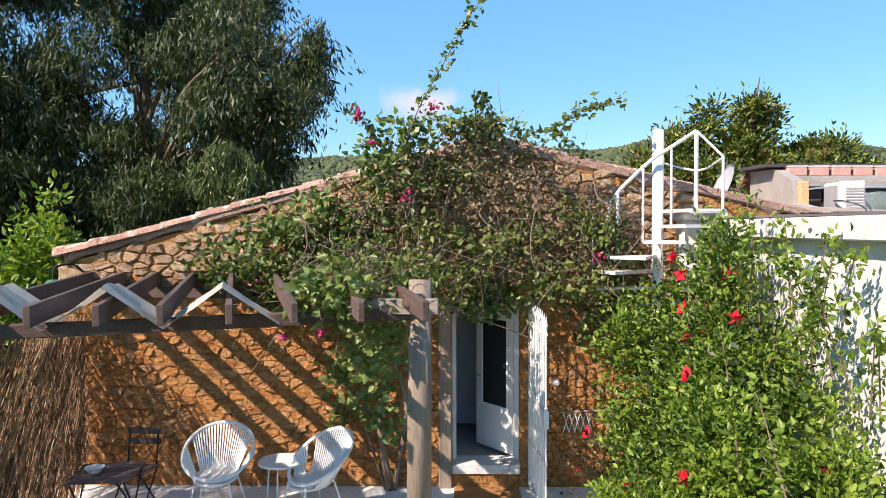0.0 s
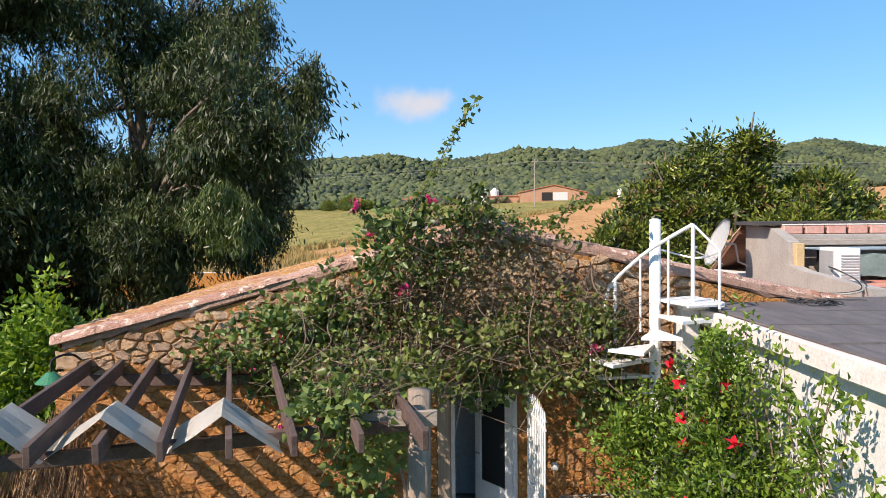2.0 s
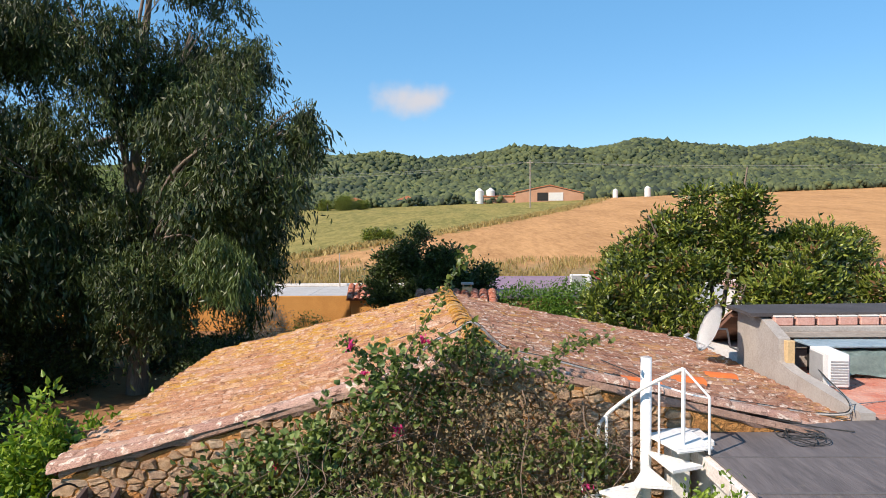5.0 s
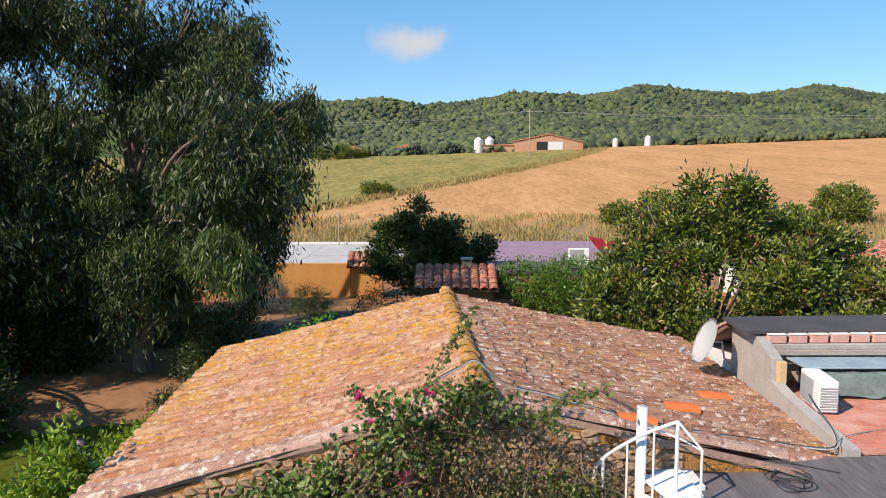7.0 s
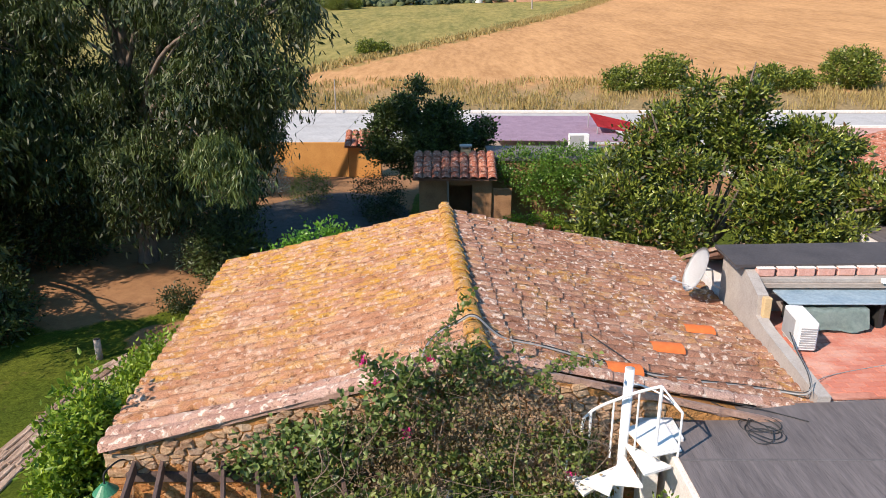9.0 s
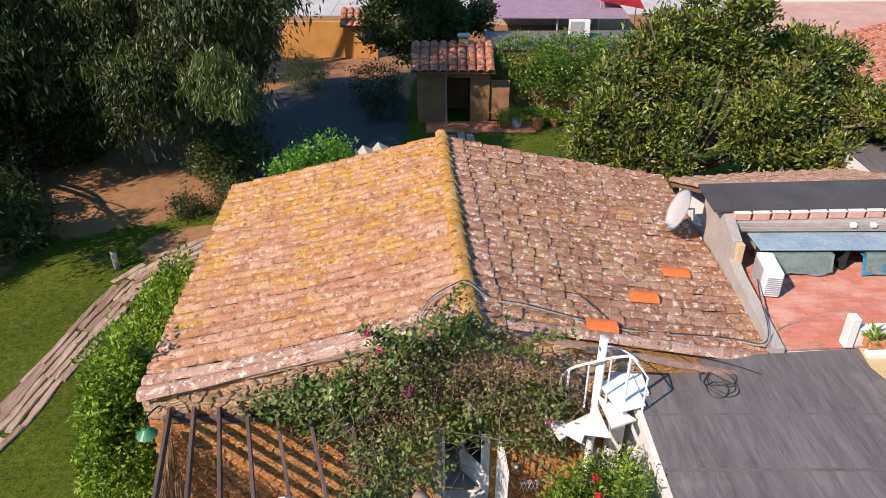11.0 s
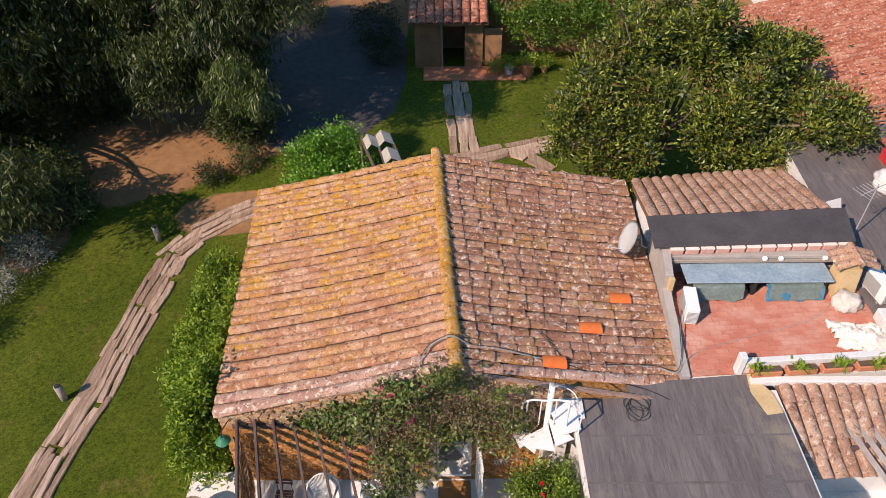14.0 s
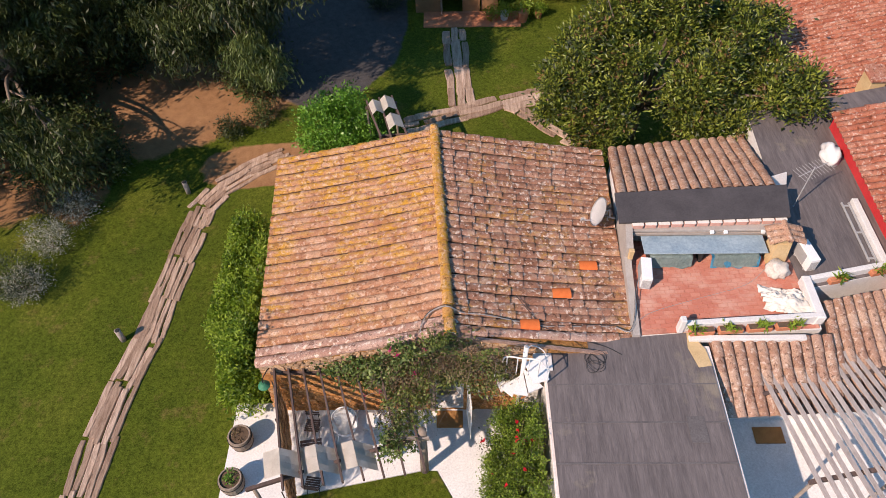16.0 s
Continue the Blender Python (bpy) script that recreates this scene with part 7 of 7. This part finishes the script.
def eucalyptus(at, blobs, clumps, seed, label):
    t = thing("eucalyptus_tree", label, "tree", at)
    o = Vector(at)
    tp = max(blobs, key=lambda b: b[0][2])[0]
    part("trunk", tube(spline([(0, 0, -0.2), (0.15, 0.1, 3), (0.0, 0.2, 7), (0.3, 0.1, 11), rel((tp[0], tp[1], tp[2]), o)], 6), 0.42, 10, 0.2), M["bark"], t, "", True)
    lr = random.Random(seed)
    for (c, r) in blobs:
        s = Vector((0.1, 0.1, min(max(1.5, (c[2] - o.z) * 0.55), 10)))
        e = Vector(rel(c, o))
        mid = s.lerp(e, 0.5) + Vector((lr.uniform(-0.4, 0.4), lr.uniform(-0.4, 0.4), 0.8))
        part("limb", tube(spline([s, mid, e], 6), 0.12, 6, 0.22), M["bark"], t, "", True)
        for k in range(3):
            q = s.lerp(e, 0.55 + 0.13 * k)
            w = e + Vector((lr.gauss(0, 0.5) * r[0], lr.gauss(0, 0.5) * r[1], lr.uniform(0.0, 0.6) * r[2]))
            part("twig", tube(spline([q + (mid - s.lerp(e, 0.5)) * 0.7, q.lerp(w, 0.6) + Vector((0, 0, 0.3)), w], 4), 0.045, 5, 0.25), M["bark"], t)
    cc = broken([(rel(c, o), r) for c, r in blobs], 10, 0.42, seed)
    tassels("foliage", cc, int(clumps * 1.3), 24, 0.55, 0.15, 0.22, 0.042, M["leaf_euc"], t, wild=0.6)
    # darker leaf copy deepens the crown's inside, shade set by colour
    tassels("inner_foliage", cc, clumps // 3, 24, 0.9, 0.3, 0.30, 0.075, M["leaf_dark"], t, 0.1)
    return t


euc_blobs = [((-11.5, 26.5, 9), (3.4, 3.2, 3.2)), ((-8.0, 25.8, 9.5), (2.4, 2.6, 2.6)), ((-9.0, 26.5, 13.0), (3.0, 3.0, 2.8)), ((-13.0, 26, 13.5), (3.4, 3.0, 3.0)), ((-15.0, 25.0, 8.0), (3.0, 3.0, 3.0)),
             ((-6.3, 25.6, 7.0), (1.7, 1.8, 2.2)), ((-7.2, 24.8, 5.2), (1.6, 1.6, 1.5)), ((-14.6, 24.5, 4.5), (2.4, 2.4, 2.2)), ((-11.0, 25.5, 5.8), (2.0, 2.0, 1.5)), ((-10.5, 27, 16.0), (2.4, 2.4, 2.0)), ((-5.7, 28.8, 9.6), (1.0, 1.2, 1.6)), ((-8.3, 23.8, 4.2), (1.1, 1.1, 1.3)), ((-13.0, 27.5, 3.6), (2.4, 2.0, 1.8)), ((-9.6, 28.5, 5.0), (2.2, 2.0, 2.0)), ((-10.6, 24.8, 3.2), (1.8, 1.2, 1.5)), ((-12.0, 25.0, 4.6), (1.8, 1.4, 1.4)), ((-9.4, 23.4, 4.4), (1.5, 1.3, 1.5)), ((-7.2, 26.6, 3.6), (1.2, 1.2, 1.2)), ((-7.0, 27.5, 5.4), (1.5, 1.6, 1.6)), ((-16.5, 27.0, 4.0), (2.4, 2.4, 2.6)), ((-5.8, 22.4, 7.8), (1.4, 1.5, 1.5)), ((-4.9, 23.4, 9.0), (1.1, 1.3, 1.3)), ((-7.6, 22.6, 6.8), (1.2, 1.2, 1.1)), ((-4.6, 22.0, 7.4), (0.8, 1.0, 0.9)), ((-7.3, 21.8, 6.9), (1.2, 1.0, 0.8)), ((-6.4, 22.0, 8.8), (1.2, 1.2, 1.0))]
tall = eucalyptus((-11.4, 26.8, -0.5), euc_blobs, 4900, 1, "tall dark eucalyptus tree with hanging foliage")
yo = Vector((-11.4, 26.8, -0.5))
ybl = [((-6.3, 20.8, 5.5), (0.55, 0.5, 0.4)), ((-6.9, 20.9, 4.95), (0.5, 0.5, 0.4)), ((-5.7, 20.6, 4.9), (0.5, 0.45, 0.45)), ((-6.3, 20.7, 4.5), (0.75, 0.6, 0.4)), ((-5.6, 20.5, 4.4), (0.3, 0.4, 0.3))]
part("drooping_limb", tube(spline([rel((-10.9, 26.4, 5.2), yo), rel((-9.0, 24.0, 5.6), yo), rel((-7.4, 21.9, 5.6), yo), rel((-6.4, 20.8, 4.8), yo)], 6), 0.05, 8, 0.25), M["bark"], tall, "", True)
for c, r in ybl:
    part("twig", tube(spline([rel((-6.7, 21.1, 5.1), yo), rel((c[0] - 0.1, c[1] + 0.2, c[2] + 0.1), yo), rel(c, yo)], 5), 0.016, 5, 0.3), M["bark"], tall, "", True)
tassels("young_foliage", broken([(rel(c, yo), r) for c, r in ybl], 9, 0.5, 12), 300, 22, 0.5, 0.10, 0.22, 0.034, M["leaf_young"], tall)
eucalyptus((-17.8, 24.0, -0.6), [((-17.5, 23.5, 6.5), (3.2, 3.0, 3.5)), ((-18.5, 24, 10.5), (3.5, 3.2, 3.2)), ((-19.5, 24.5, 3.2), (2.4, 2.0, 2.4)), ((-22, 20.5, 5.0), (2.4, 2.4, 3.0)), ((-16.5, 26, 14), (3, 3, 2.6)), ((-21, 23, 8), (3, 3, 4)), ((-20, 22, 2.5), (3, 2.5, 2.6)), ((-12.9, 17.9, 2.9), (1.2, 1.0, 1.0)), ((-14.6, 18.6, 3.4), (1.3, 1.1, 1.2)), ((-17.5, 17.0, 3.6), (1.8, 1.6, 2.2))], 3600, 2, "dark eucalyptus tree at the lawn's edge")
eucalyptus((-13.5, 35.5, -0.4), [((-14.5, 34.5, 6.5), (2.0, 2, 2.5)), ((-19.0, 33.0, 9), (2.8, 2.6, 2.8)), ((-17.0, 34.0, 5.0), (2.5, 2.5, 2.5)), ((-19, 32, 3.5), (3.5, 3, 3.2)), ((-22, 30, 7), (3.5, 3, 4))], 2200, 3, "eucalyptus tree beside the drive")
for q, s, mt, lb in (((-14.5, 14.3), 0.8, "leaf_silver", "silver-grey shrub at the lawn's edge"), ((-14.4, 16.4), 0.8, "leaf_silver", "silver-grey shrub at the lawn's edge"), ((-13.9, 18.0), 0.75, "leaf_silver", "silver-grey shrub under the trees"), ((-14.6, 18.5), 1.1, "leaf_dark", "dark shrub under the trees"), ((-15.0, 14.5), 1.0, "leaf_dark", "dark shrub at the lawn's edge")):
    b = thing("shrub", lb, "shrub", on_ground(*q))
    foliage("foliage", [((0, 0, s * 0.7), (s, s, s * 0.8))], int(160 * s * s) + 60, 14, 0.28, 0.09, 0.03, M[mt], b, rise=0.4, floor=0.0)
    branchy((0, 0, -0.05), [((0.3 * s, 0.1, s), 0.02), ((-0.3 * s, 0.2, s), 0.02), ((0, -0.3 * s, s * 0.9), 0.02)], 0.02, M["twig"], b, "stem", 5, 0.05)

dry = thing("dry_branch", "fallen bare grey-brown branch among the undergrowth", "branch", on_ground(-13.6, 20.2))
branchy((0, 0, 0.5), [((0.9 * math.cos(a), 0.8 * math.sin(a), 1.4 + 0.25 * math.sin(3 * a)), 0.012) for a in (0.3, 1.0, 1.7, 2.3, 2.9, 3.6, 4.3, 5.0, 5.7)], 0.03, M["twig"], dry, "twig", 5, 0.12)
part("limb", rod((0.1, 0.1, -0.1), (0, 0, 0.6), 0.05, 0.035, 8), M["twig"], dry, "", True)

# dark undergrowth below the trees
for q, s in (((-13.5, 20.4), 1.0), ((-14.5, 21.7), 1.2), ((-15.9, 20.4), 1.3), ((-16.4, 22.2), 1.3), ((-17.8, 23.2), 1.1), ((-18.6, 26.0), 1.3), ((-16.6, 24.6), 1.5), ((-14.4, 27.2), 1.5), ((-7.6, 25.2), 1.2), ((-18.5, 29.5), 2.3), ((-16.0, 31.0), 1.9), ((-21.0, 26.5), 2.4), ((-20.0, 19.5), 1.9), ((-12.2, 31.5), 1.5), ((-23.0, 22.0), 2.4), ((-20.5, 17.5), 1.4), ((-9.2, 30.2), 1.0)):
    b = thing("undergrowth_bush", "dark tangled bush in the shade below the trees", "bush", on_ground(*q), 0, "undergrowth bushes")
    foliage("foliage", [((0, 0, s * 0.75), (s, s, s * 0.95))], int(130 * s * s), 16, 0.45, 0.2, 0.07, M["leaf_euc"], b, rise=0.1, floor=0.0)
    branchy((0, 0, -0.05), [((0.3 * s, 0.1, s), 0.04), ((-0.3 * s, 0.2, s), 0.04), ((0, -0.4 * s, s), 0.03)], 0.03, M["twig"], b, "stem", 5, 0.1)

# bushes behind the roof
bk = thing("creeping_bush", "bright green leafy creeper heap behind the roof", "bush", on_ground(-3.7, 20.9))
foliage("foliage", [((-0.8, 0.0, 1.7), (0.85, 0.8, 1.1)), ((0.4, 0.2, 1.9), (1.0, 0.9, 1.2)), ((1.2, -0.2, 1.0), (0.8, 0.8, 0.9)), ((-0.1, 0.9, 1.5), (0.9, 0.7, 1.1)), ((-0.2, -0.9, 1.1), (1.2, 0.6, 1.0))], 760, 16, 0.28, 0.12, 0.07, M["leaf_bright"], bk, rise=0.4, floor=0.0)
branchy((0, 0, -0.05), [((-0.9, 0.1, 1.0), 0.03), ((0.5, 0.4, 1.1), 0.03), ((1.2, -0.2, 0.8), 0.02)], 0.02, M["twig"], bk, "stem", 5, 0.05)
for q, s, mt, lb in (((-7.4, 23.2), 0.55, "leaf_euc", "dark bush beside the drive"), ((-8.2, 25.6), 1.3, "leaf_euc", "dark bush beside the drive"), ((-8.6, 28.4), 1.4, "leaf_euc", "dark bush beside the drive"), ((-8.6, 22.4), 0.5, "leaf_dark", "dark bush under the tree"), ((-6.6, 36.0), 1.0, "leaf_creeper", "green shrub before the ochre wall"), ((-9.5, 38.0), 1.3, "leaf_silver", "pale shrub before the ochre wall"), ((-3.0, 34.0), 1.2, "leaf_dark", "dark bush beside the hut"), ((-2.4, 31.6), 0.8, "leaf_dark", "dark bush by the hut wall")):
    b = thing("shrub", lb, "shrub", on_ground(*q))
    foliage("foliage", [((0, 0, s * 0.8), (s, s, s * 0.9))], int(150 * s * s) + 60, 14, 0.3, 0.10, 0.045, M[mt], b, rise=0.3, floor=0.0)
    branchy((0, 0, -0.05), [((0.3 * s, 0.1, s), 0.02), ((-0.3 * s, 0.2, s), 0.02)], 0.02, M["twig"], b, "stem", 5, 0.05)


def leafy_tree(at, blobs, clumps, per, leaf, mt, label, fruit=0):
    t = thing("tree", label, "tree", at)
    o = Vector(at)
    part("trunk", tube(spline([(0, 0, -0.2), (0.1, 0.05, 0.8), (0.0, 0.1, 1.6), (0.1, 0, 2.4)], 5), 0.17, 9, 0.6), M["bark"], t, "", True)
    for c, r in blobs:
        e = Vector(rel(c, o))
        s = Vector((0.05, 0.05, min(2.0, max(0.9, e.z * 0.4))))
        part("limb", tube(spline([s, s.lerp(e, 0.5) + Vector((0, 0, 0.3)), e, e + (e - s) * 0.25], 5), 0.08, 6, 0.25), M["bark"], t, "", True)
    cc = broken([(rel(c, o), r) for c, r in blobs], 8, 0.42, 4)
    foliage("foliage", cc, clumps, per, 0.34, leaf[0], leaf[1], M[mt], t, rise=0.35, shell=0.5, wild=0.45, full=True)
    if fruit:
        foliage("dry_foliage", cc, clumps // 9, 9, 0.34, leaf[0], leaf[1], M["leaf_brown"], t, rise=0.2, shell=0.7, wild=0.5, full=True)
    # dark leaves deep in the crown stand in for its shaded gaps
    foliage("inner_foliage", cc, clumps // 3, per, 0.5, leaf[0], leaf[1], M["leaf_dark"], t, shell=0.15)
    for i in range(fruit):
        c, r = cc[i % len(cc)]
        d = RNG.normal(size=3)
        d /= np.linalg.norm(d)
        p = np.array(c) + d * np.array(r) * 1.0
        bmx = bmesh.new()
        bmesh.ops.create_icosphere(bmx, subdivisions=1, radius=0.045)
        bmesh.ops.translate(bmx, verts=bmx.verts, vec=tuple(p))
        part("fruit", bmx, M["fruit"], t, "", True)
    return t


M["fruit"] = speckled("unripe_yellow_fruit", (0.35, 0.36, 0.07), (0.50, 0.48, 0.12), 8, 0.5, 60, 0.1)
leafy_tree((8.3, 21.8, -0.3), [((8.4, 22.6, 5.6), (1.5, 1.5, 1.5)), ((7.2, 22.4, 5.0), (1.1, 1.2, 1.2)), ((9.6, 22.0, 5.1), (1.1, 1.1, 1.1)), ((8.9, 21.4, 6.4), (0.7, 0.7, 0.7)), ((6.7, 21.8, 5.3), (0.9, 0.9, 0.9)), ((10.9, 22.2, 5.0), (0.9, 0.9, 0.8)), ((6.2, 21.5, 4.2), (1.4, 1.6, 1.3)), ((10.4, 21.5, 4.4), (1.8, 1.9, 1.6)), ((8.3, 20.0, 3.7), (2.2, 1.4, 1.6)), ((12.2, 20.8, 3.4), (1.6, 1.5, 1.3)), ((5.2, 20.4, 3.0), (1.3, 1.5, 1.4)), ((10.4, 19.4, 3.2), (1.7, 1.2, 1.2)), ((5.6, 22.4, 2.8), (1.1, 1.2, 1.0)), ((6.4, 19.4, 2.6), (1.2, 1.0, 1.2)), ((12.6, 18.9, 4.1), (1.1, 0.9, 0.6)), ((13.2, 19.8, 4.0), (1.0, 1.0, 0.8)), ((12.2, 22.4, 4.7), (1.0, 1.0, 0.7))], 4200, 15, (0.168, 0.074), "leaf_lemon", "broad glossy-leaved tree with rusty undersides and yellow-green fruit", 36)
leafy_tree((-0.9, 37.5, -0.3), [((-0.6, 37.3, 4.2), (2.0, 1.6, 1.7)), ((-2.4, 37.0, 3.0), (1.6, 1.5, 1.6)), ((1.4, 37.2, 3.3), (1.3, 1.4, 1.4)), ((-1.0, 36.6, 2.2), (1.9, 1.4, 1.5))], 1500, 15, (0.17, 0.095), "leaf_shade", "dark round tree behind the hut")
hedge2 = thing("hedge", "green creeper hedge on the garden shelter", "hedge", (4.8, 31.9, 0.1))
foliage("foliage", [((-1.0, 0.4, 2.3), (1.5, 1.2, 0.8)), ((1.2, 0.3, 2.4), (1.7, 1.3, 0.9)), ((3.6, 0.2, 2.3), (1.7, 1.2, 0.9)), ((1.0, -0.4, 1.5), (2.6, 0.8, 0.9))], 1300, 15, 0.24, 0.10, 0.065, M["leaf_bush"], hedge2, rise=0.4)

# ---- far landscape ----
def far_clumps(name, label, category, pts, sizes, material, kind="stuff"):
    """Low rounded tree clumps, joined."""
    base_bm = bmesh.new()
    bmesh.ops.create_icosphere(base_bm, subdivisions=1, radius=1.0)
    bv = np.array([v.co[:] for v in base_bm.verts])
    bf = np.array([[v.index for v in f.verts] for f in base_bm.faces])
    base_bm.free()
    n = len(pts)
    k = len(bv)
    jit = 1 + 0.36 * RNG.normal(size=(n, k, 1))
    v = np.array(pts)[:, None, :] + bv[None] * jit * np.array(sizes)[:, None, :]
    f = (bf[None] + (np.arange(n) * k)[:, None, None]).reshape(-1, 3)
    me = bpy.data.meshes.new(name)
    me.vertices.add(n * k)
    me.vertices.foreach_set("co", v.reshape(-1))
    me.loops.add(len(f) * 3)
    me.loops.foreach_set("vertex_index", f.reshape(-1).astype(np.int32))
    me.polygons.add(len(f))
    me.polygons.foreach_set("loop_start", np.arange(0, len(f) * 3, 3, dtype=np.int32))
    me.polygons.foreach_set("loop_total", np.full(len(f), 3, dtype=np.int32))
    me.update(calc_edges=True)
    me.materials.append(material)
    return tagged(link(name, me), label, category, "", kind)


n = 60000
y = 345 + 600 * RNG.uniform(0, 1, n) ** 1.2
x = y * RNG.uniform(-0.42, 0.78, n)
r = 0.8 + 2.4 * RNG.uniform(0, 1, n) ** 2
far_clumps("woodland", "dense green woodland covering the far hills", "woodland", np.stack([x, y, height(x, y) + r * 0.5], -1), np.stack([r * 1.15, r * 1.15, r], -1), M["leaf_wood"])
n = 3600
y = RNG.uniform(322, 350, n)
x = y * RNG.uniform(0.33, 0.8, n)
r = RNG.uniform(0.6, 1.6, n)
far_clumps("woodland", "dark trees along the brow of the field", "woodland", np.stack([x, y, height(x, y) + 3.4 * RNG.uniform(0.1, 1, n) * (0.4 + 0.6 * np.sin(x * 0.21) ** 2)], -1), np.stack([r, r, r], -1), M["leaf_wood"])
n = 1100
y = RNG.uniform(318, 345, n)
x = y * RNG.uniform(-0.4, 0.10, n)
r = RNG.uniform(0.7, 1.8, n)
far_clumps("woodland", "green trees beyond the far meadow", "woodland", np.stack([x, y, height(x, y) + 4.5 * RNG.uniform(0.1, 1, n) * np.sin(x * 0.17 + 1) ** 2], -1), np.stack([r, r, r], -1), M["leaf_wood"])
for q, s, lb in (((49, 88), 3.0, "round green bush at the field's edge"), ((38.5, 86), 1.9, "round green bush at the field's edge"), ((21, 85), 1.9, "dark round bush at the field's edge"), ((26.3, 86), 2.6, "round bright bush at the field's edge"), ((42.0, 86), 1.6, "low green bush at the field's edge"), ((-13.0, 127.0), 1.6, "grey-green bush on the field boundary"), ((-43.0, 300.0), 4.0, "bright green tree at the far end of the meadow"), ((-36.0, 304.0), 2.8, "grey-green tree at the far end of the meadow"), ((-52.0, 302.0), 3.0, "dark tree at the far end of the meadow"), ((-10.5, 127.0), 1.4, "dark bush on the field boundary")):
    b = thing("field_bush", lb, "bush", on_ground(*q), 0, "field bushes")
    foliage("foliage", [((0, 0, s * 0.7), (s * 1.1, s, s * 0.85))], int(70 * s * s), 16, 0.5, 0.3, 0.16, M["leaf_lemon"], b, rise=0.3, floor=0.0)
n = 30000
y = 73 + 22 * RNG.uniform(0, 1, n) ** 1.2
x = RNG.uniform(-30, 62, n)
kept = np.sin(x * 0.31 + y * 0.23) + np.sin(x * 0.83 - y * 0.41) + np.sin(x * 1.9 + y) * 0.6 + RNG.normal(size=n) * 0.7 > -0.2
x, y = x[kept], y[kept]
n = len(x)
c = np.stack([x, y, height(x, y) + 0.3], -1)
ax = np.stack([RNG.normal(size=n) * 0.25, RNG.normal(size=n) * 0.25, np.ones(n)], -1)
tagged(link("tall_grass", leaves_mesh("tall_grass", c, ax, 0.75, 0.08, M["leaf_grass"], 0.1, 0.75)), "tall dry grass along the road verge", "grass", "", "stuff")

n = 9000
y = RNG.uniform(95, 320, n)
x = np.interp(y, [74, 102, 128, 168, 236, 320], [-34, -20, -8.7, 8.4, 38, 70]) + RNG.normal(size=n) * (0.6 + y / 220)
c = np.stack([x, y, height(x, y) + 0.3], -1)
ax = np.stack([RNG.normal(size=n) * 0.3, RNG.normal(size=n) * 0.3, np.ones(n)], -1)
tagged(link("tall_grass", leaves_mesh("tall_grass", c, ax, 0.75, 0.2, M["leaf_grass"], 0.1, 0.9)), "rough dry grass along the field boundary", "grass", "", "stuff")
M["barn_wall"] = speckled("pink_brick_barn", (0.42, 0.22, 0.13), (0.54, 0.31, 0.20), 0.3, 0.9, 3, 0.2)
barn = thing("barn", "long low brick barn with an orange tiled roof", "barn", on_ground(44, 322))
part("wall", prism([(-13, -1), (17, -1), (17, 3.2), (2, 6.6), (-13, 3.6)], -6, 6), M["barn_wall"], barn)
part("roof", prism([(-13.4, 3.6), (2, 6.75), (17.4, 3.2), (17.4, 3.5), (2, 7.15), (-13.4, 3.95)], -6.4, 6.4), M["terracotta"], barn)
part("door", box(1.5, 8.0, -6.12, -6.02, 0.0, 3.6), M["white"], barn, "white sliding door")
# solid panel on the wall; its near-black colour stands for the bay's shade
part("opening", box(-3.5, 1.3, -6.10, -6.02, 0.0, 3.6), M["dark"], barn, "dark panel painted as the shade of an open bay")
part("wing", box(-30, -13.2, -3, 3, -1, 2.2), M["barn_wall"], barn)
part("wing_roof", quad_slab([(-30.5, -3.4, 2.4), (-13.1, -3.4, 2.4), (-13.1, 3.4, 2.9), (-30.5, 3.4, 2.9)], 0.3), M["terracotta"], barn)
for q, s in (((15.0, 320), 1.0), ((20.0, 321), 1.0), ((92, 325), 0.7), ((78, 328), 0.6)):
    sl = thing("silo", "white round grain silo near the barn", "silo", on_ground(*q), 0, "silos")
    part("tank", rod((0, 0, 0), (0, 0, 5.6 * s), 2.0 * s, 2.0 * s, 16), M["white"], sl, "", False)
    part("cone", rod((0, 0, 5.6 * s), (0, 0, 7.0 * s), 2.05 * s, 0.3 * s, 16), M["white"], sl)
for q, nm in (((-42, 330), "small pale farmhouse among the trees"), ((-18, 332), "small white outbuilding by the meadow")):
    fh = thing("farmhouse", nm, "house", on_ground(*q))
    part("wall", box(-4.5, 4.5, -3, 3, -1, 3.0), M["canvas"], fh)
    part("roof", prism([(-5, 3.0), (5, 3.0), (0, 4.8)], -3.4, 3.4), M["terracotta"], fh)
pole = thing("utility_pole", "tall wooden utility pole with wires in the field", "pole", on_ground(31.0, 262))
part("shaft", rod((0, 0, -0.5), (0, 0, 17.5), 0.26, 0.2, 8), M["wood_grey"], pole)
part("cross_arm", box(-1.2, 1.2, -0.1, 0.1, 16.4, 16.7), M["wood_grey"], pole)
for x0, x1, z1 in ((0, -190, 0), (0, 300, 6)):
    for s in (-1, 1):
        a, b = Vector((s, 0, 16.8)), Vector((x1, 20 * s, 16.8 + z1))
        pts = [a.lerp(b, i / 12) - Vector((0, 0, 5.0 * 4 * (i / 12) * (1 - i / 12))) for i in range(13)]
        part("wire", tube(pts, 0.05, 4), M["cable_grey"], pole)
post2 = thing("utility_pole", "thin pole beside the road", "pole", on_ground(-10.6, 72))
part("shaft", rod((0, 0, 0), (0, 0, 3.4), 0.06, 0.05, 8), M["wood_grey"], post2)
